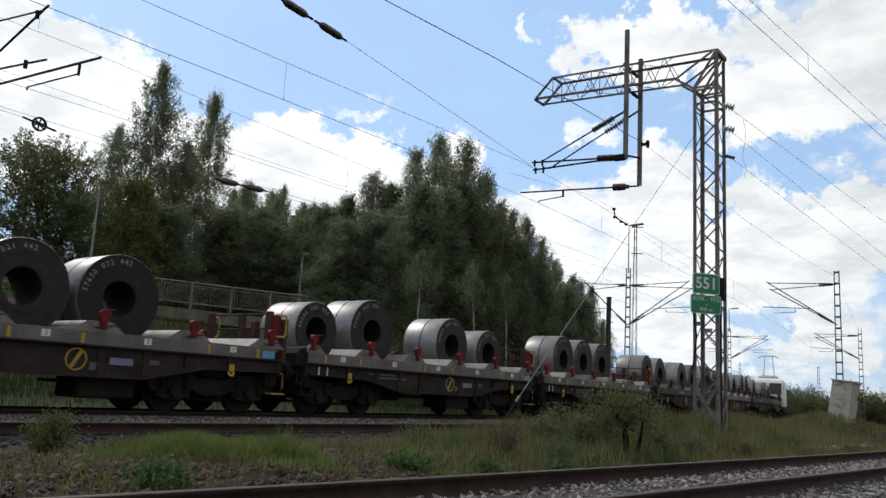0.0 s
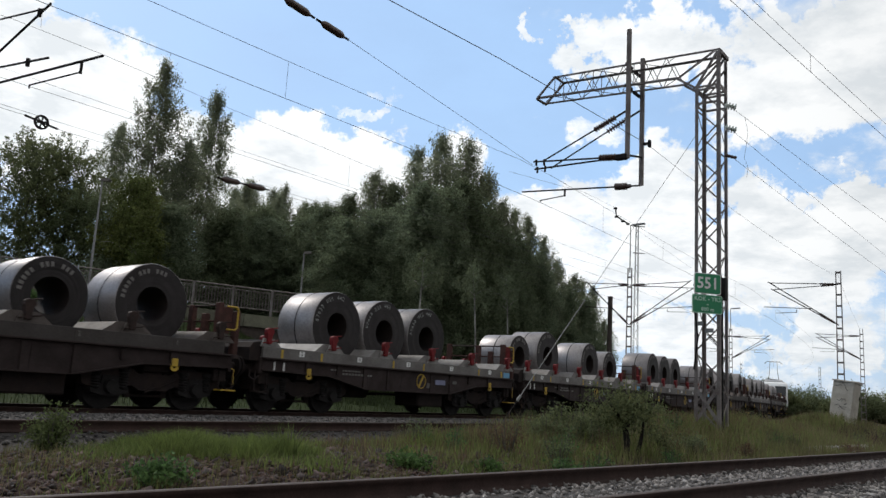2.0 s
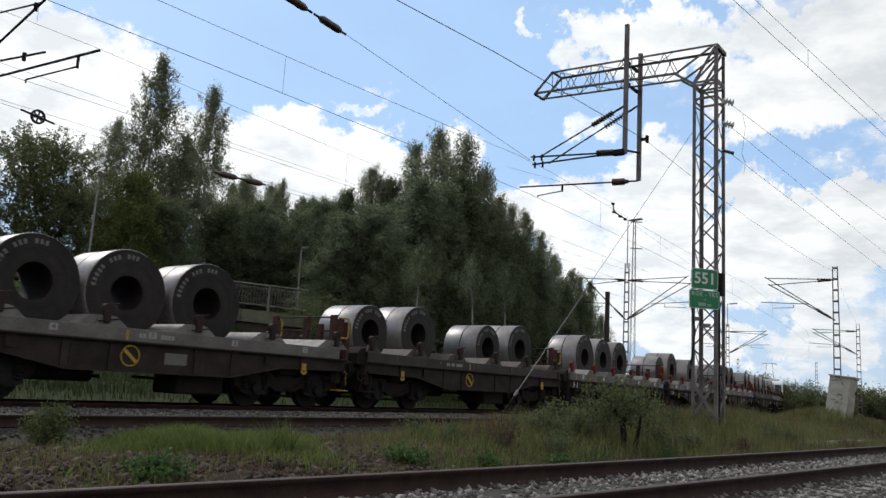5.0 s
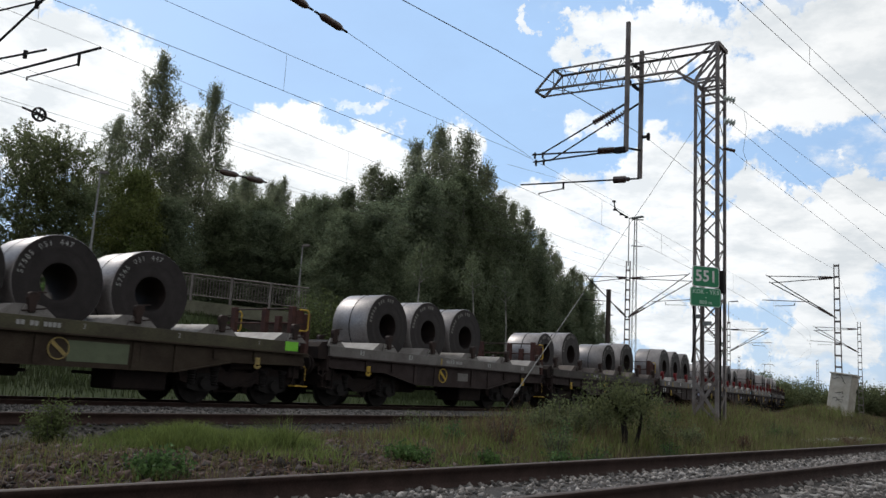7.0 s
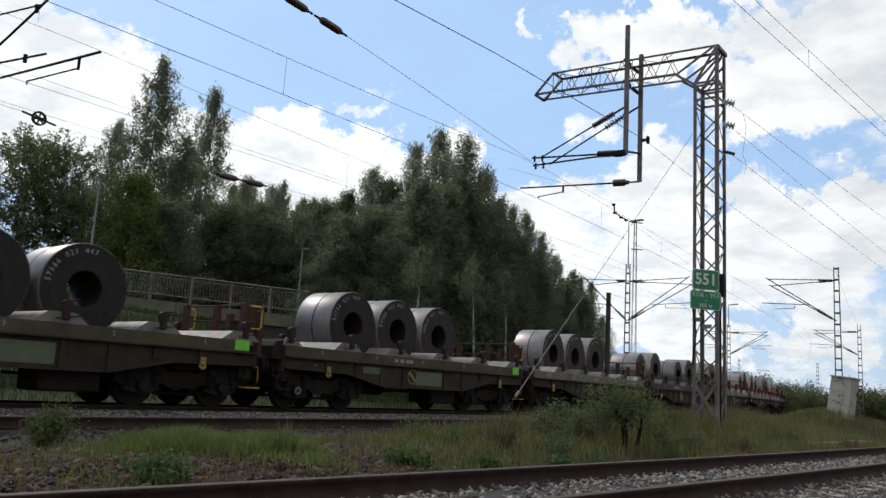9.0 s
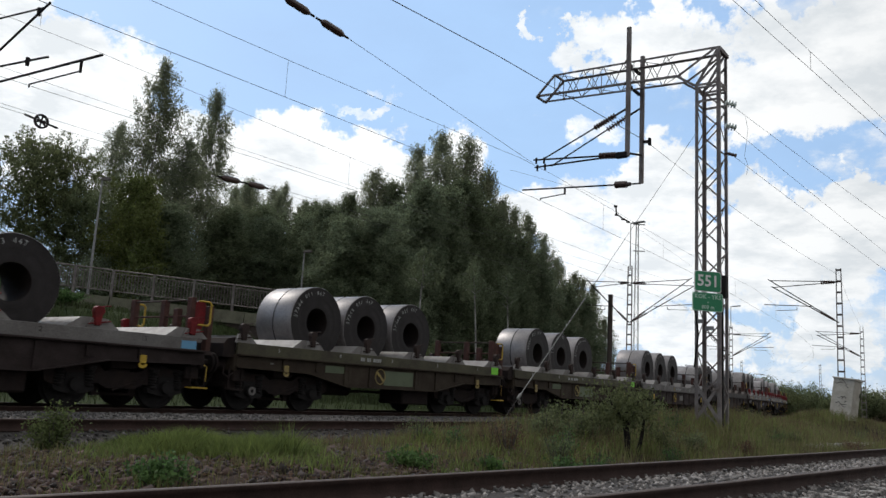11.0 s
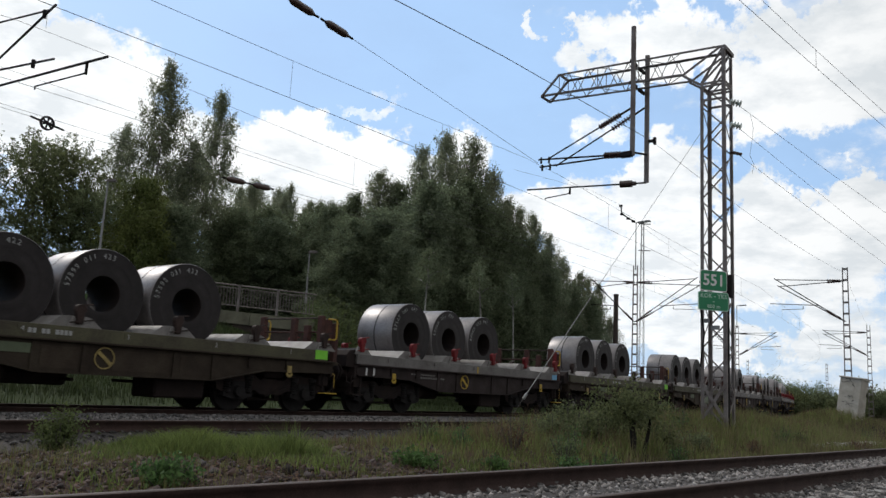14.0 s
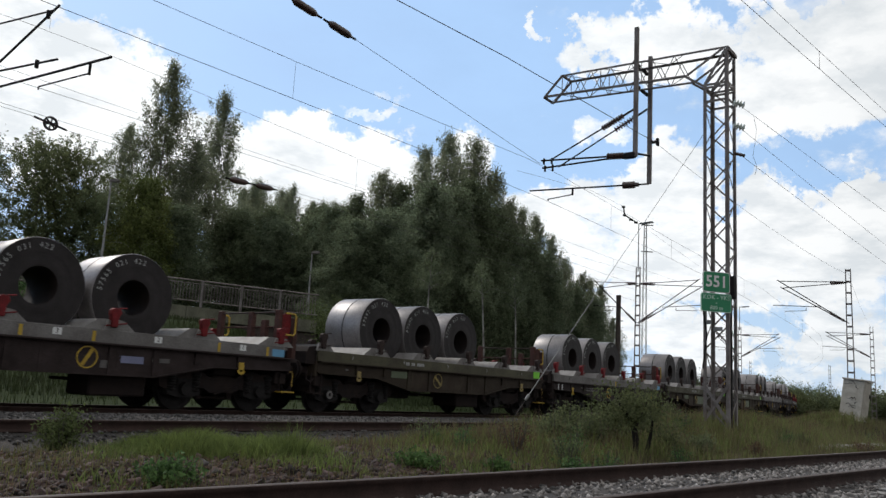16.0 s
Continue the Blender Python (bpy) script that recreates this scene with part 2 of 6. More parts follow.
M = dict(
    soil=material("soil", (0.04, 0.021, 0.016), 0.95, 0, 0.5, 1.3, (0.02, 0.015, 0.011), 0.9, 16.0, 0, False, 0.08),
    ballast=material("ballast", (0.036, 0.03, 0.028), 0.95, 0, 0.4, 3.0, (0.02, 0.0165, 0.0152), 0.9, 22.0),
    stone=material("stone", (0.19, 0.178, 0.17), 0.9, 0, 0.25, 8.0, (0.08, 0.07, 0.066), 0.3, 60.0, 0.75, True),
    stone_dark=material("dark_stone", (0.073, 0.068, 0.067), 0.9, 0, 0.25, 8.0, (0.038, 0.035, 0.033), 0.3, 60.0, 0.75, True),
    grass_bright=leaf_material("bright_grass_blade", (0.135, 0.165, 0.034), (0.09, 0.12, 0.03), 0.35),
    grass_bank=leaf_material("bank_grass_blade", (0.048, 0.064, 0.022), (0.034, 0.042, 0.017), 0.2),
    rubble=material("rubble", (0.062, 0.038, 0.033), 0.95, 0, 0.3, 8.0, (0.022, 0.0145, 0.0135), 0.3, 60.0, 0.8, True),
    rail=material("rail_rust", (0.04, 0.0235, 0.02), 0.85, 0.0, 0.3, 5.0, (0.024, 0.0148, 0.013), 0.25, 60.0, 0, False, 0.2),
    rail_top=material("rail_polished", (0.075, 0.055, 0.048), 0.7, 0.1, 0.2, 8.0, (0.045, 0.033, 0.029), 0.05, 90.0, 0, False, 0.3),
    sleeper=material("concrete_sleeper", (0.22, 0.21, 0.2), 0.9, 0, 0.2, 4.0, (0.15, 0.14, 0.13), 0.3, 50.0),
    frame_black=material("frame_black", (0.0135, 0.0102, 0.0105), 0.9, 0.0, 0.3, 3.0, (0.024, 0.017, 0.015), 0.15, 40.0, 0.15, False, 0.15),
    frame_brown=material("frame_dark_grey", (0.034, 0.0245, 0.024), 0.8, 0.0, 0.35, 2.5, (0.019, 0.0128, 0.0122), 0.12, 40.0, 0.15, False, 0.2),
    frame_green=material("frame_olive", (0.039, 0.03, 0.0205), 0.8, 0.0, 0.35, 2.5, (0.024, 0.0165, 0.0125), 0.12, 40.0, 0.15, False, 0.2),
    deck_grey=material("deck_grey", (0.14, 0.131, 0.128), 0.7, 0.0, 0.25, 1.6, (0.085, 0.077, 0.074), 0.12, 40.0, 0.1, False, 0.25),
    deck_dark=material("deck_dark_grey", (0.05, 0.043, 0.041), 0.7, 0.0, 0.25, 1.6, (0.033, 0.028, 0.026), 0.12, 40.0, 0.1, False, 0.25),
    deck_green=material("deck_olive_green", (0.07, 0.066, 0.038), 0.7, 0.0, 0.3, 1.6, (0.042, 0.036, 0.025), 0.12, 40.0, 0.1, False, 0.25),
    saddle_dark=material("saddle_dark_brown", (0.085, 0.07, 0.064), 0.75, 0.0, 0.2, 3.0, (0.05, 0.04, 0.036), 0.12, 40.0, 0.1),
    saddle=material("saddle_grey", (0.19, 0.18, 0.175), 0.65, 0.0, 0.2, 3.0, (0.115, 0.105, 0.1), 0.12, 40.0, 0.1),
    yellow=material("yellow_paint", (0.42, 0.28, 0.025), 0.65, 0, 0.2, 6.0, (0.28, 0.18, 0.02), 0.05),
    yellow_worn=material("worn_yellow_paint", (0.3, 0.22, 0.06), 0.65, 0, 0.25, 6.0, (0.16, 0.12, 0.05), 0.05),
    rusty=material("rusty_steel", (0.038, 0.024, 0.021), 0.8, 0.1, 0.3, 8.0, (0.022, 0.016, 0.015), 0.15, 60.0, 0, False, 0.2),
    faded=material("faded_lettering", (0.14, 0.13, 0.125), 0.7, 0, 0.2, 8.0, None, 0.0),
    frame_plate=material("frame_plate", (0.085, 0.078, 0.075), 0.6, 0, 0.2, 8.0, None, 0.0),
    cream=material("cream_paint", (0.36, 0.34, 0.3), 0.8, 0, 0.2, 3.0, (0.26, 0.24, 0.205), 0.1),
    white=material("white_paint", (0.62, 0.62, 0.62), 0.6, 0, 0.1, 6.0, None, 0.05),
    chalk=material("chalk_white", (0.3, 0.3, 0.3), 0.8, 0, 0.25, 30.0, None, 0.0),
    lime=material("lime_green_paint", (0.16, 0.5, 0.03), 0.6, 0, 0.1, 6.0, None, 0.05),
    blue=material("blue_paint", (0.1, 0.26, 0.42), 0.6, 0, 0.1, 6.0, None, 0.05),
    pale_green=material("pale_green_plate", (0.085, 0.105, 0.06), 0.6, 0, 0.15, 4.0, None, 0.05),
    lilac=material("lilac_plate", (0.16, 0.17, 0.27), 0.6, 0, 0.15, 4.0, None, 0.05),
    red=material("red_paint", (0.15, 0.011, 0.014), 0.7, 0, 0.25, 6.0, (0.08, 0.009, 0.01), 0.05, 60.0, 0, False, 0.2),
    brown=material("brown_paint", (0.07, 0.031, 0.026), 0.8, 0, 0.3, 6.0, (0.042, 0.022, 0.019), 0.1, 60.0, 0, False, 0.2),
    # coil ends near-black beside the pale sheet: shade of the unlit side in the colour
    steel_face=material("coil_end_shaded", (0.0195, 0.0155, 0.016), 0.65, 0.1, 0.3, 3.0, (0.012, 0.0092, 0.0096), 0.1, 40.0, 0.2, False, 0.3),
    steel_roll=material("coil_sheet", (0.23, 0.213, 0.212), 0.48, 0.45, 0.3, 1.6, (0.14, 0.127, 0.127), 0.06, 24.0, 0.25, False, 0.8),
    steel_dark=material("dark_steel", (0.018, 0.016, 0.016), 0.8, 0.0, 0.35, 6.0, (0.01, 0.009, 0.009), 0.1, 60.0, 0, False, 0.15),
    galv=material("weathered_galvanised_steel", (0.17, 0.155, 0.15), 0.7, 0.15, 0.25, 4.0, (0.1, 0.086, 0.08), 0.1),
    mast_steel=material("dull_brown_grey_steel", (0.19, 0.17, 0.162), 0.75, 0.1, 0.3, 3.0, (0.105, 0.085, 0.078), 0.12),
    parapet=material("mossy_parapet_concrete", (0.13, 0.128, 0.092), 0.9, 0, 0.3, 2.0, (0.075, 0.072, 0.052), 0.3),
    galv_pale=material("galvanised_steel", (0.24, 0.24, 0.24), 0.65, 0.2, 0.15, 5.0, (0.17, 0.168, 0.165), 0.08),
    wire=material("wire_copper", (0.07, 0.065, 0.065), 0.6, 0.4, 0.1, 5.0, None, 0.0),
    porcelain=material("porcelain", (0.055, 0.032, 0.026), 0.25, 0, 0.15, 6.0, None, 0.0, 60.0, 0, False, 0.5),
    glass_disc=material("pale_glass_insulator", (0.5, 0.56, 0.53), 0.2, 0, 0.1, 6.0, None, 0.0),
    sign_faded=material("faded_sign_white", (0.36, 0.52, 0.43), 0.6, 0, 0.1, 6.0, None, 0.0),
    sign_green=material("sign_green", (0.015, 0.19, 0.085), 0.5, 0, 0.1, 3.0, None, 0.03),
    wood_pole=material("tarred_wood", (0.035, 0.027, 0.024), 0.85, 0, 0.3, 6.0, (0.06, 0.045, 0.038), 0.3),
    concrete=material("concrete", (0.36, 0.35, 0.33), 0.9, 0, 0.2, 3.0, (0.25, 0.24, 0.225), 0.25),
    bark_dark=material("dark_stem_bark", (0.02, 0.016, 0.014), 0.9, 0, 0.3, 8.0, (0.012, 0.01, 0.009), 0.4, 40.0, 0, False, 0.15),
    bark=material("bark", (0.07, 0.06, 0.052), 0.9, 0, 0.3, 4.0, (0.035, 0.03, 0.027), 0.4),
    birch=material("birch_bark", (0.32, 0.31, 0.29), 0.85, 0, 0.3, 3.0, (0.06, 0.055, 0.05), 0.3, 30.0, 0, False, 0.3, 0, (1, 1, 0.3)),
    leaf_birch=leaf_material("birch_leaf", (0.22, 0.238, 0.148), (0.155, 0.175, 0.11), 0.6),
    leaf_dark=leaf_material("dark_leaf", (0.15, 0.178, 0.102), (0.108, 0.135, 0.079), 0.55),
    leaf_alder=leaf_material("alder_leaf", (0.135, 0.162, 0.076), (0.12, 0.138, 0.066), 0.58),
    leaf_weed=leaf_material("weed_leaf", (0.105, 0.135, 0.05), (0.08, 0.1, 0.042), 0.45),
    leaf_yellow=leaf_material("yellow_green_leaf", (0.12, 0.13, 0.03), (0.075, 0.1, 0.03)),
    leaf_brown=leaf_material("withered_leaf", (0.12, 0.07, 0.045), (0.08, 0.05, 0.034)),
    leaf_shrub=leaf_material("shrub_leaf", (0.112, 0.13, 0.055), (0.08, 0.09, 0.042), 0.45),
    leaf_weed2=leaf_material("broad_weed_leaf", (0.05, 0.1, 0.03), (0.07, 0.12, 0.03)),
    grass=leaf_material("grass_blade", (0.14, 0.175, 0.04), (0.1, 0.085, 0.038), 0.35, 0.3, 0.9),
    grass_dry=leaf_material("dry_grass_blade", (0.17, 0.138, 0.066), (0.085, 0.066, 0.036), 0.35, 0.3, 0.9),
    loco_white=material("loco_white_paint", (0.7, 0.7, 0.7), 0.4, 0, 0.08, 3.0, None, 0.02),
    loco_dark=material("dark_window_glass", (0.02, 0.022, 0.025), 0.1, 0, 0.1, 3.0, None, 0.0),
    loco_grey=material("loco_roof_grey", (0.42, 0.42, 0.43), 0.5, 0, 0.1, 3.0, None, 0.02),
)


# ---------------------------------------------------------------- mesh helpers
def part(name, bm, mat, parent=None, label="", smooth=False):
    me = bpy.data.meshes.new(name)
    bm.to_mesh(me)
    bm.free()
    me.materials.append(M[mat])
    if smooth:
        for poly in me.polygons:
            poly.use_smooth = True
    ob = new(name, me)
    if parent:
        ob.parent = parent
    if label:
        ob["label"] = label
    return ob


def raw(name, verts, faces, mat, parent=None, smooth=False):
    """A mesh from numpy arrays (all faces of one size)."""
    me = bpy.data.meshes.new(name)
    verts, faces = np.asarray(verts, np.float32), np.asarray(faces, np.int32)
    k = faces.shape[1]
    me.vertices.add(len(verts))
    me.vertices.foreach_set("co", verts.ravel())
    me.loops.add(faces.size)
    me.loops.foreach_set("vertex_index", faces.ravel())
    me.polygons.add(len(faces))
    me.polygons.foreach_set("loop_start", np.arange(0, faces.size, k, dtype=np.int32))
    if smooth:
        me.polygons.foreach_set("use_smooth", np.ones(len(faces), bool))
    me.update()
    me.validate()
    me.materials.append(M[mat])
    ob = new(name, me)
    if parent:
        ob.parent = parent
    return ob


def thing(name, label, category, group="", m=None, kind=""):
    ob = new(name)
    ob.empty_display_size = 0.2
    if m is not None:
        ob.matrix_basis = m
    return tagged(ob, label, category, group, kind)


def box(bm, x0, x1, y0, y1, z0, z1, bevel=0.0):
    r = bmesh.ops.create_cube(bm, size=1.0, matrix=Matrix.Translation(((x0 + x1) / 2, (y0 + y1) / 2, (z0 + z1) / 2)) @ Matrix.Diagonal((x1 - x0, y1 - y0, z1 - z0, 1)))
    if bevel:
        es = list({e for v in r["verts"] for e in v.link_edges})
        bmesh.ops.bevel(bm, geom=es, offset=bevel, segments=1, affect="EDGES")
    return bm


def bar(bm, p, q, r, sides=8, r2=None):
    """A round rod from p to q."""
    p, q = Vector(p), Vector(q)
    d = q - p
    mat = Matrix.Translation((p + q) / 2) @ d.to_track_quat("Z", "Y").to_matrix().to_4x4()
    bmesh.ops.create_cone(bm, cap_ends=True, segments=sides, radius1=r, radius2=r if r2 is None else r2, depth=d.length, matrix=mat)
    return bm


def beam(bm, p, q, w, h, up=(0, 0, 1)):
    """A square bar from p to q, w wide and h high."""
    p, q = Vector(p), Vector(q)
    d = (q - p).normalized()
    side = d.cross(Vector(up))
    if side.length < 1e-3:
        side = d.cross(Vector((1, 0, 0)))
    side.normalize()
    top = side.cross(d)
    vs = [bm.verts.new(e + side * a * w / 2 + top * b * h / 2) for e in (p, q) for a, b in ((-1, -1), (1, -1), (1, 1), (-1, 1))]
    for f in ((0, 1, 2, 3), (7, 6, 5, 4), (0, 4, 5, 1), (1, 5, 6, 2), (2, 6, 7, 3), (3, 7, 4, 0)):
        bm.faces.new([vs[i] for i in f])
    return bm


def angle_iron(bm, p, q, w, ax, ay, t=0.012):
    """An L-section from p to q with flanges w wide along ax and ay."""
    p, q, ax, ay = Vector(p), Vector(q), Vector(ax).normalized(), Vector(ay).normalized()
    prof = [(0, 0), (w, 0), (w, t), (t, t), (t, w), (0, w)]
    a = [bm.verts.new(p + ax * u + ay * v) for u, v in prof]
    b = [bm.verts.new(q + ax * u + ay * v) for u, v in prof]
    for i in range(6):
        j = (i + 1) % 6
        bm.faces.new((a[i], a[j], b[j], b[i]))
    bm.faces.new(a[::-1])
    bm.faces.new(b)
    bmesh.ops.recalc_face_normals(bm, faces=bm.faces[:])
    return bm


def prism(bm, outline, y0, y1):
    """An outline in x, z, drawn out from y0 to y1."""
    a = [bm.verts.new((x, y0, z)) for x, z in outline]
    b = [bm.verts.new((x, y1, z)) for x, z in outline]
    fs = [bm.faces.new(a), bm.faces.new(b[::-1])]
    for i in range(len(a)):
        j = (i + 1) % len(a)
        fs.append(bm.faces.new((a[j], a[i], b[i], b[j])))
    bmesh.ops.recalc_face_normals(bm, faces=fs)
    return bm


def lathe(bm, prof, seg=48, axis="Y"):
    """Rings of (radius, place along the axis), closed on itself."""
    rings = []
    for r, y in prof:
        ring = []
        for i in range(seg):
            a = 2 * math.pi * i / seg
            ring.append(bm.verts.new((r * math.cos(a), y, r * math.sin(a)) if axis == "Y" else (r * math.cos(a), r * math.sin(a), y)))
        rings.append(ring)
    for k in range(len(rings)):
        a, b = rings[k], rings[(k + 1) % len(rings)]
        for i in range(seg):
            j = (i + 1) % seg
            bm.faces.new((a[i], a[j], b[j], b[i]))
    bmesh.ops.recalc_face_normals(bm, faces=bm.faces[:])
    return bm


def B():
    return bmesh.new()


def letters(text, size, name="lettering", mat="white", parent=None, m=None, depth=0.002, spacing=1.0, bold=0.0):
    """Flat lettering in the plane x, y of its own space, centred."""
    cu = bpy.data.curves.new(name, "FONT")
    cu.body, cu.size, cu.align_x, cu.align_y, cu.extrude, cu.resolution_u = text, size, "CENTER", "CENTER", depth, 2
    cu.space_character, cu.offset = spacing, bold
    tmp = bpy.data.objects.new(name, cu)
    scene.collection.objects.link(tmp)
    me = bpy.data.meshes.new_from_object(tmp.evaluated_get(bpy.context.evaluated_depsgraph_get()))
    bpy.data.objects.remove(tmp)
    me.materials.clear()
    me.materials.append(M[mat])
    ob = new(name, me)
    if parent:
        ob.parent = parent
    if m is not None:
        ob.matrix_basis = m
    return ob

# ---------------------------------------------------------------- the plan: a curved main line
X0, Y0, TH, CURVE = -19.286, 3.053, 0.8517, 0.002847      # start, heading and curvature of the train's track
RC = 1 / CURVE
CX, CY = X0 - math.sin(TH) / CURVE, Y0 + math.cos(TH) / CURVE
SPEED, PITCH = 5.276, 12.06


def at(s, lat=0.0, z=0.0):
    """A point s metres along the train's track and lat metres from its centre, towards the near track."""
    a = TH + CURVE * s
    return Vector((CX + (RC + lat) * math.sin(a), CY - (RC + lat) * math.cos(a), z))


def along(s, lat=0.0, z=0.0):
    """The pose there, x along the track, y away from the near track."""
    p = at(s, lat, z)
    return pose(p.x, p.y, z, 0, 0, math.degrees(TH + CURVE * s))


NEAR0, NEAR_TH, NEAR_K = (0.72, 6.98), math.radians(46.9), 0.0016   # the near track's centre line


def near(u, side=0.0, z=0.0):
    a = NEAR_TH + NEAR_K * u
    x = NEAR0[0] + (math.sin(a) - math.sin(NEAR_TH)) / NEAR_K + side * math.sin(a)
    y = NEAR0[1] - (math.cos(a) - math.cos(NEAR_TH)) / NEAR_K - side * math.cos(a)
    return Vector((x, y, z))


MID = 3.9       # the middle track, metres from the train's track
LATS = [-400, -60, -34, -22, -14, -10, -5, -3, -2.0, 5.0, 6.4, 9.0, 10.6, 14.6, 18, 40, 400]
HIGH = [6.0, 5.0, 4.6, 3.75, 3.1, 0.6, -0.3, -0.45, -0.5, -0.5, -0.3, -0.26, -0.4, -0.4, -0.7, -0.8, -0.8]
LOW = [1.0, 0.4, 0.3, 0.3, 0.2, 0.0, -0.3, -0.45, -0.5, -0.5, -0.3, -0.2, -0.4, -0.4, -0.5, -0.4, 0.0]


def ground_z(x, y):
    r = np.hypot(x - CX, y - CY)
    s = (np.arctan2(x - CX, CY - y) - TH) * RC
    lat = r - RC
    k = np.clip((s - 45) / 45, 0, 1)
    k = k * k * (3 - 2 * k)
    rise = np.clip((s - 22) / 8, 0, 1) * np.clip((42 - s) / 8, 0.25, 1) * np.clip((95 - s) / 25, 0, 1)
    bump = 0.42 * np.exp(-((lat - 8.9) / 2.0) ** 2) * rise
    bump = bump + 0.8 * np.exp(-(((x - 15.2) / 2.4) ** 2 + ((y - 31.2) / 2.4) ** 2))
    return np.interp(lat, LATS, HIGH) * (1 - k) + np.interp(lat, LATS, LOW) * k + bump


def build_ground():
    def lines(lo, hi, step, far):
        mid = np.arange(lo, hi, step)
        out = np.geomspace(step * 2, far, 26)
        return np.concatenate([lo - out[::-1], mid, hi + out])
    xs, ys = lines(-45, 45, 0.5, 2600), lines(-12, 100, 0.5, 2600)
    gx, gy = np.meshgrid(xs, ys)
    gz = ground_z(gx, gy)
    rng = np.random.default_rng(4)
    gz = gz + 0.02 * rng.standard_normal(gz.shape)
    n, k = len(xs), len(ys)
    verts = np.stack([gx.ravel(), gy.ravel(), gz.ravel()], 1)
    i = (np.arange(k - 1)[:, None] * n + np.arange(n - 1)[None]).ravel()
    ob = raw("ground", verts, np.stack([i, i + 1, i + n + 1, i + n], 1), "soil", smooth=True)
    tagged(ob, "brown soil and trodden gravel with sparse growth", "ground", kind="structure")


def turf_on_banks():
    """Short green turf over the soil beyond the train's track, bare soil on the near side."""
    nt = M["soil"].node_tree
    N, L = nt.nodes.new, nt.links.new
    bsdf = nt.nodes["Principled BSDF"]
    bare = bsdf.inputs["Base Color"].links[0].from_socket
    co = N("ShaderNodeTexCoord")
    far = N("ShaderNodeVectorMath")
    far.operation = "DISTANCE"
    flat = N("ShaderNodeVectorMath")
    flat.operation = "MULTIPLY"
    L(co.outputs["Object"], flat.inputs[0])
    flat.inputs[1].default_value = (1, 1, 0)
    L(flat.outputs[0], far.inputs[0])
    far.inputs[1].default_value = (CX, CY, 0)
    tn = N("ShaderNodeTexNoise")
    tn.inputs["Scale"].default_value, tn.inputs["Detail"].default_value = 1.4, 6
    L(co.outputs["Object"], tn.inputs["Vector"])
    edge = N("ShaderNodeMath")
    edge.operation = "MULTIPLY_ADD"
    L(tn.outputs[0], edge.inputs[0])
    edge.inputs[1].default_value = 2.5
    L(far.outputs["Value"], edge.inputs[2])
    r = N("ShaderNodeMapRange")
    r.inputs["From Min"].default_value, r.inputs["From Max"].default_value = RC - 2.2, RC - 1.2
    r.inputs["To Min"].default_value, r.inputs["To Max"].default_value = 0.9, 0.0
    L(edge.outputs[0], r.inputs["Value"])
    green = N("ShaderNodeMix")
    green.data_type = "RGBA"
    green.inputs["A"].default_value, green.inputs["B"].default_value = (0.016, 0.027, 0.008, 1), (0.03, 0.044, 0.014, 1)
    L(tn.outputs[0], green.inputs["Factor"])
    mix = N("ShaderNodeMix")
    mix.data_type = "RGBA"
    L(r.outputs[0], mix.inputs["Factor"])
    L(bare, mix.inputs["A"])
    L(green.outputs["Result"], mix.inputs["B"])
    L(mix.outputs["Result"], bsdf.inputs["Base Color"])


def bed(name, place, us, prof, label):
    """A ballast bed: a cross-section of (side, z) swept along a track."""
    rows = [[place(u, l, z) for l, z in prof] for u in us]
    k = len(prof)
    verts = [tuple(v) for r in rows for v in r]
    faces = [(i * k + j, i * k + j + 1, (i + 1) * k + j + 1, (i + 1) * k + j) for i in range(len(rows) - 1) for j in range(k - 1)]
    ob = raw(name, verts, faces, "ballast", smooth=True)
    return tagged(ob, label, "ballast", kind="structure")


RAIL = [(-0.075, 0.0), (0.075, 0.0), (0.075, 0.012), (0.02, 0.032), (0.011, 0.05), (0.011, 0.125), (0.036, 0.138), (0.036, 0.166), (0.028, 0.172),
        (-0.028, 0.172), (-0.036, 0.166), (-0.036, 0.138), (-0.011, 0.125), (-0.011, 0.05), (-0.02, 0.032), (-0.075, 0.012)]


def rail(place, us, side, top, label, rusty_top=False):
    k = len(RAIL)
    verts = [tuple(place(u, side + x, top - 0.172 + z)) for u in us for x, z in RAIL]
    faces = [(i * k + j, i * k + (j + 1) % k, (i + 1) * k + (j + 1) % k, (i + 1) * k + j) for i in range(len(us) - 1) for j in range(k)]
    t = thing("rail", label, "rail", "rails of the tracks")
    raw("web_and_foot", verts, [f for i, f in enumerate(faces) if i % k not in (7, 8, 9)], "rail", t)
    raw("running_surface", verts, [f for i, f in enumerate(faces) if i % k in (7, 8, 9)], "rail" if rusty_top else "rail_top", t)
    for ob in t.children:
        bm = bmesh.new()
        bm.from_mesh(ob.data)
        bmesh.ops.delete(bm, geom=[v for v in bm.verts if not v.link_faces], context="VERTS")
        bm.to_mesh(ob.data)
        bm.free()
    return t


def spread(a, b, n):
    return [a + (b - a) * i / n for i in range(n + 1)]


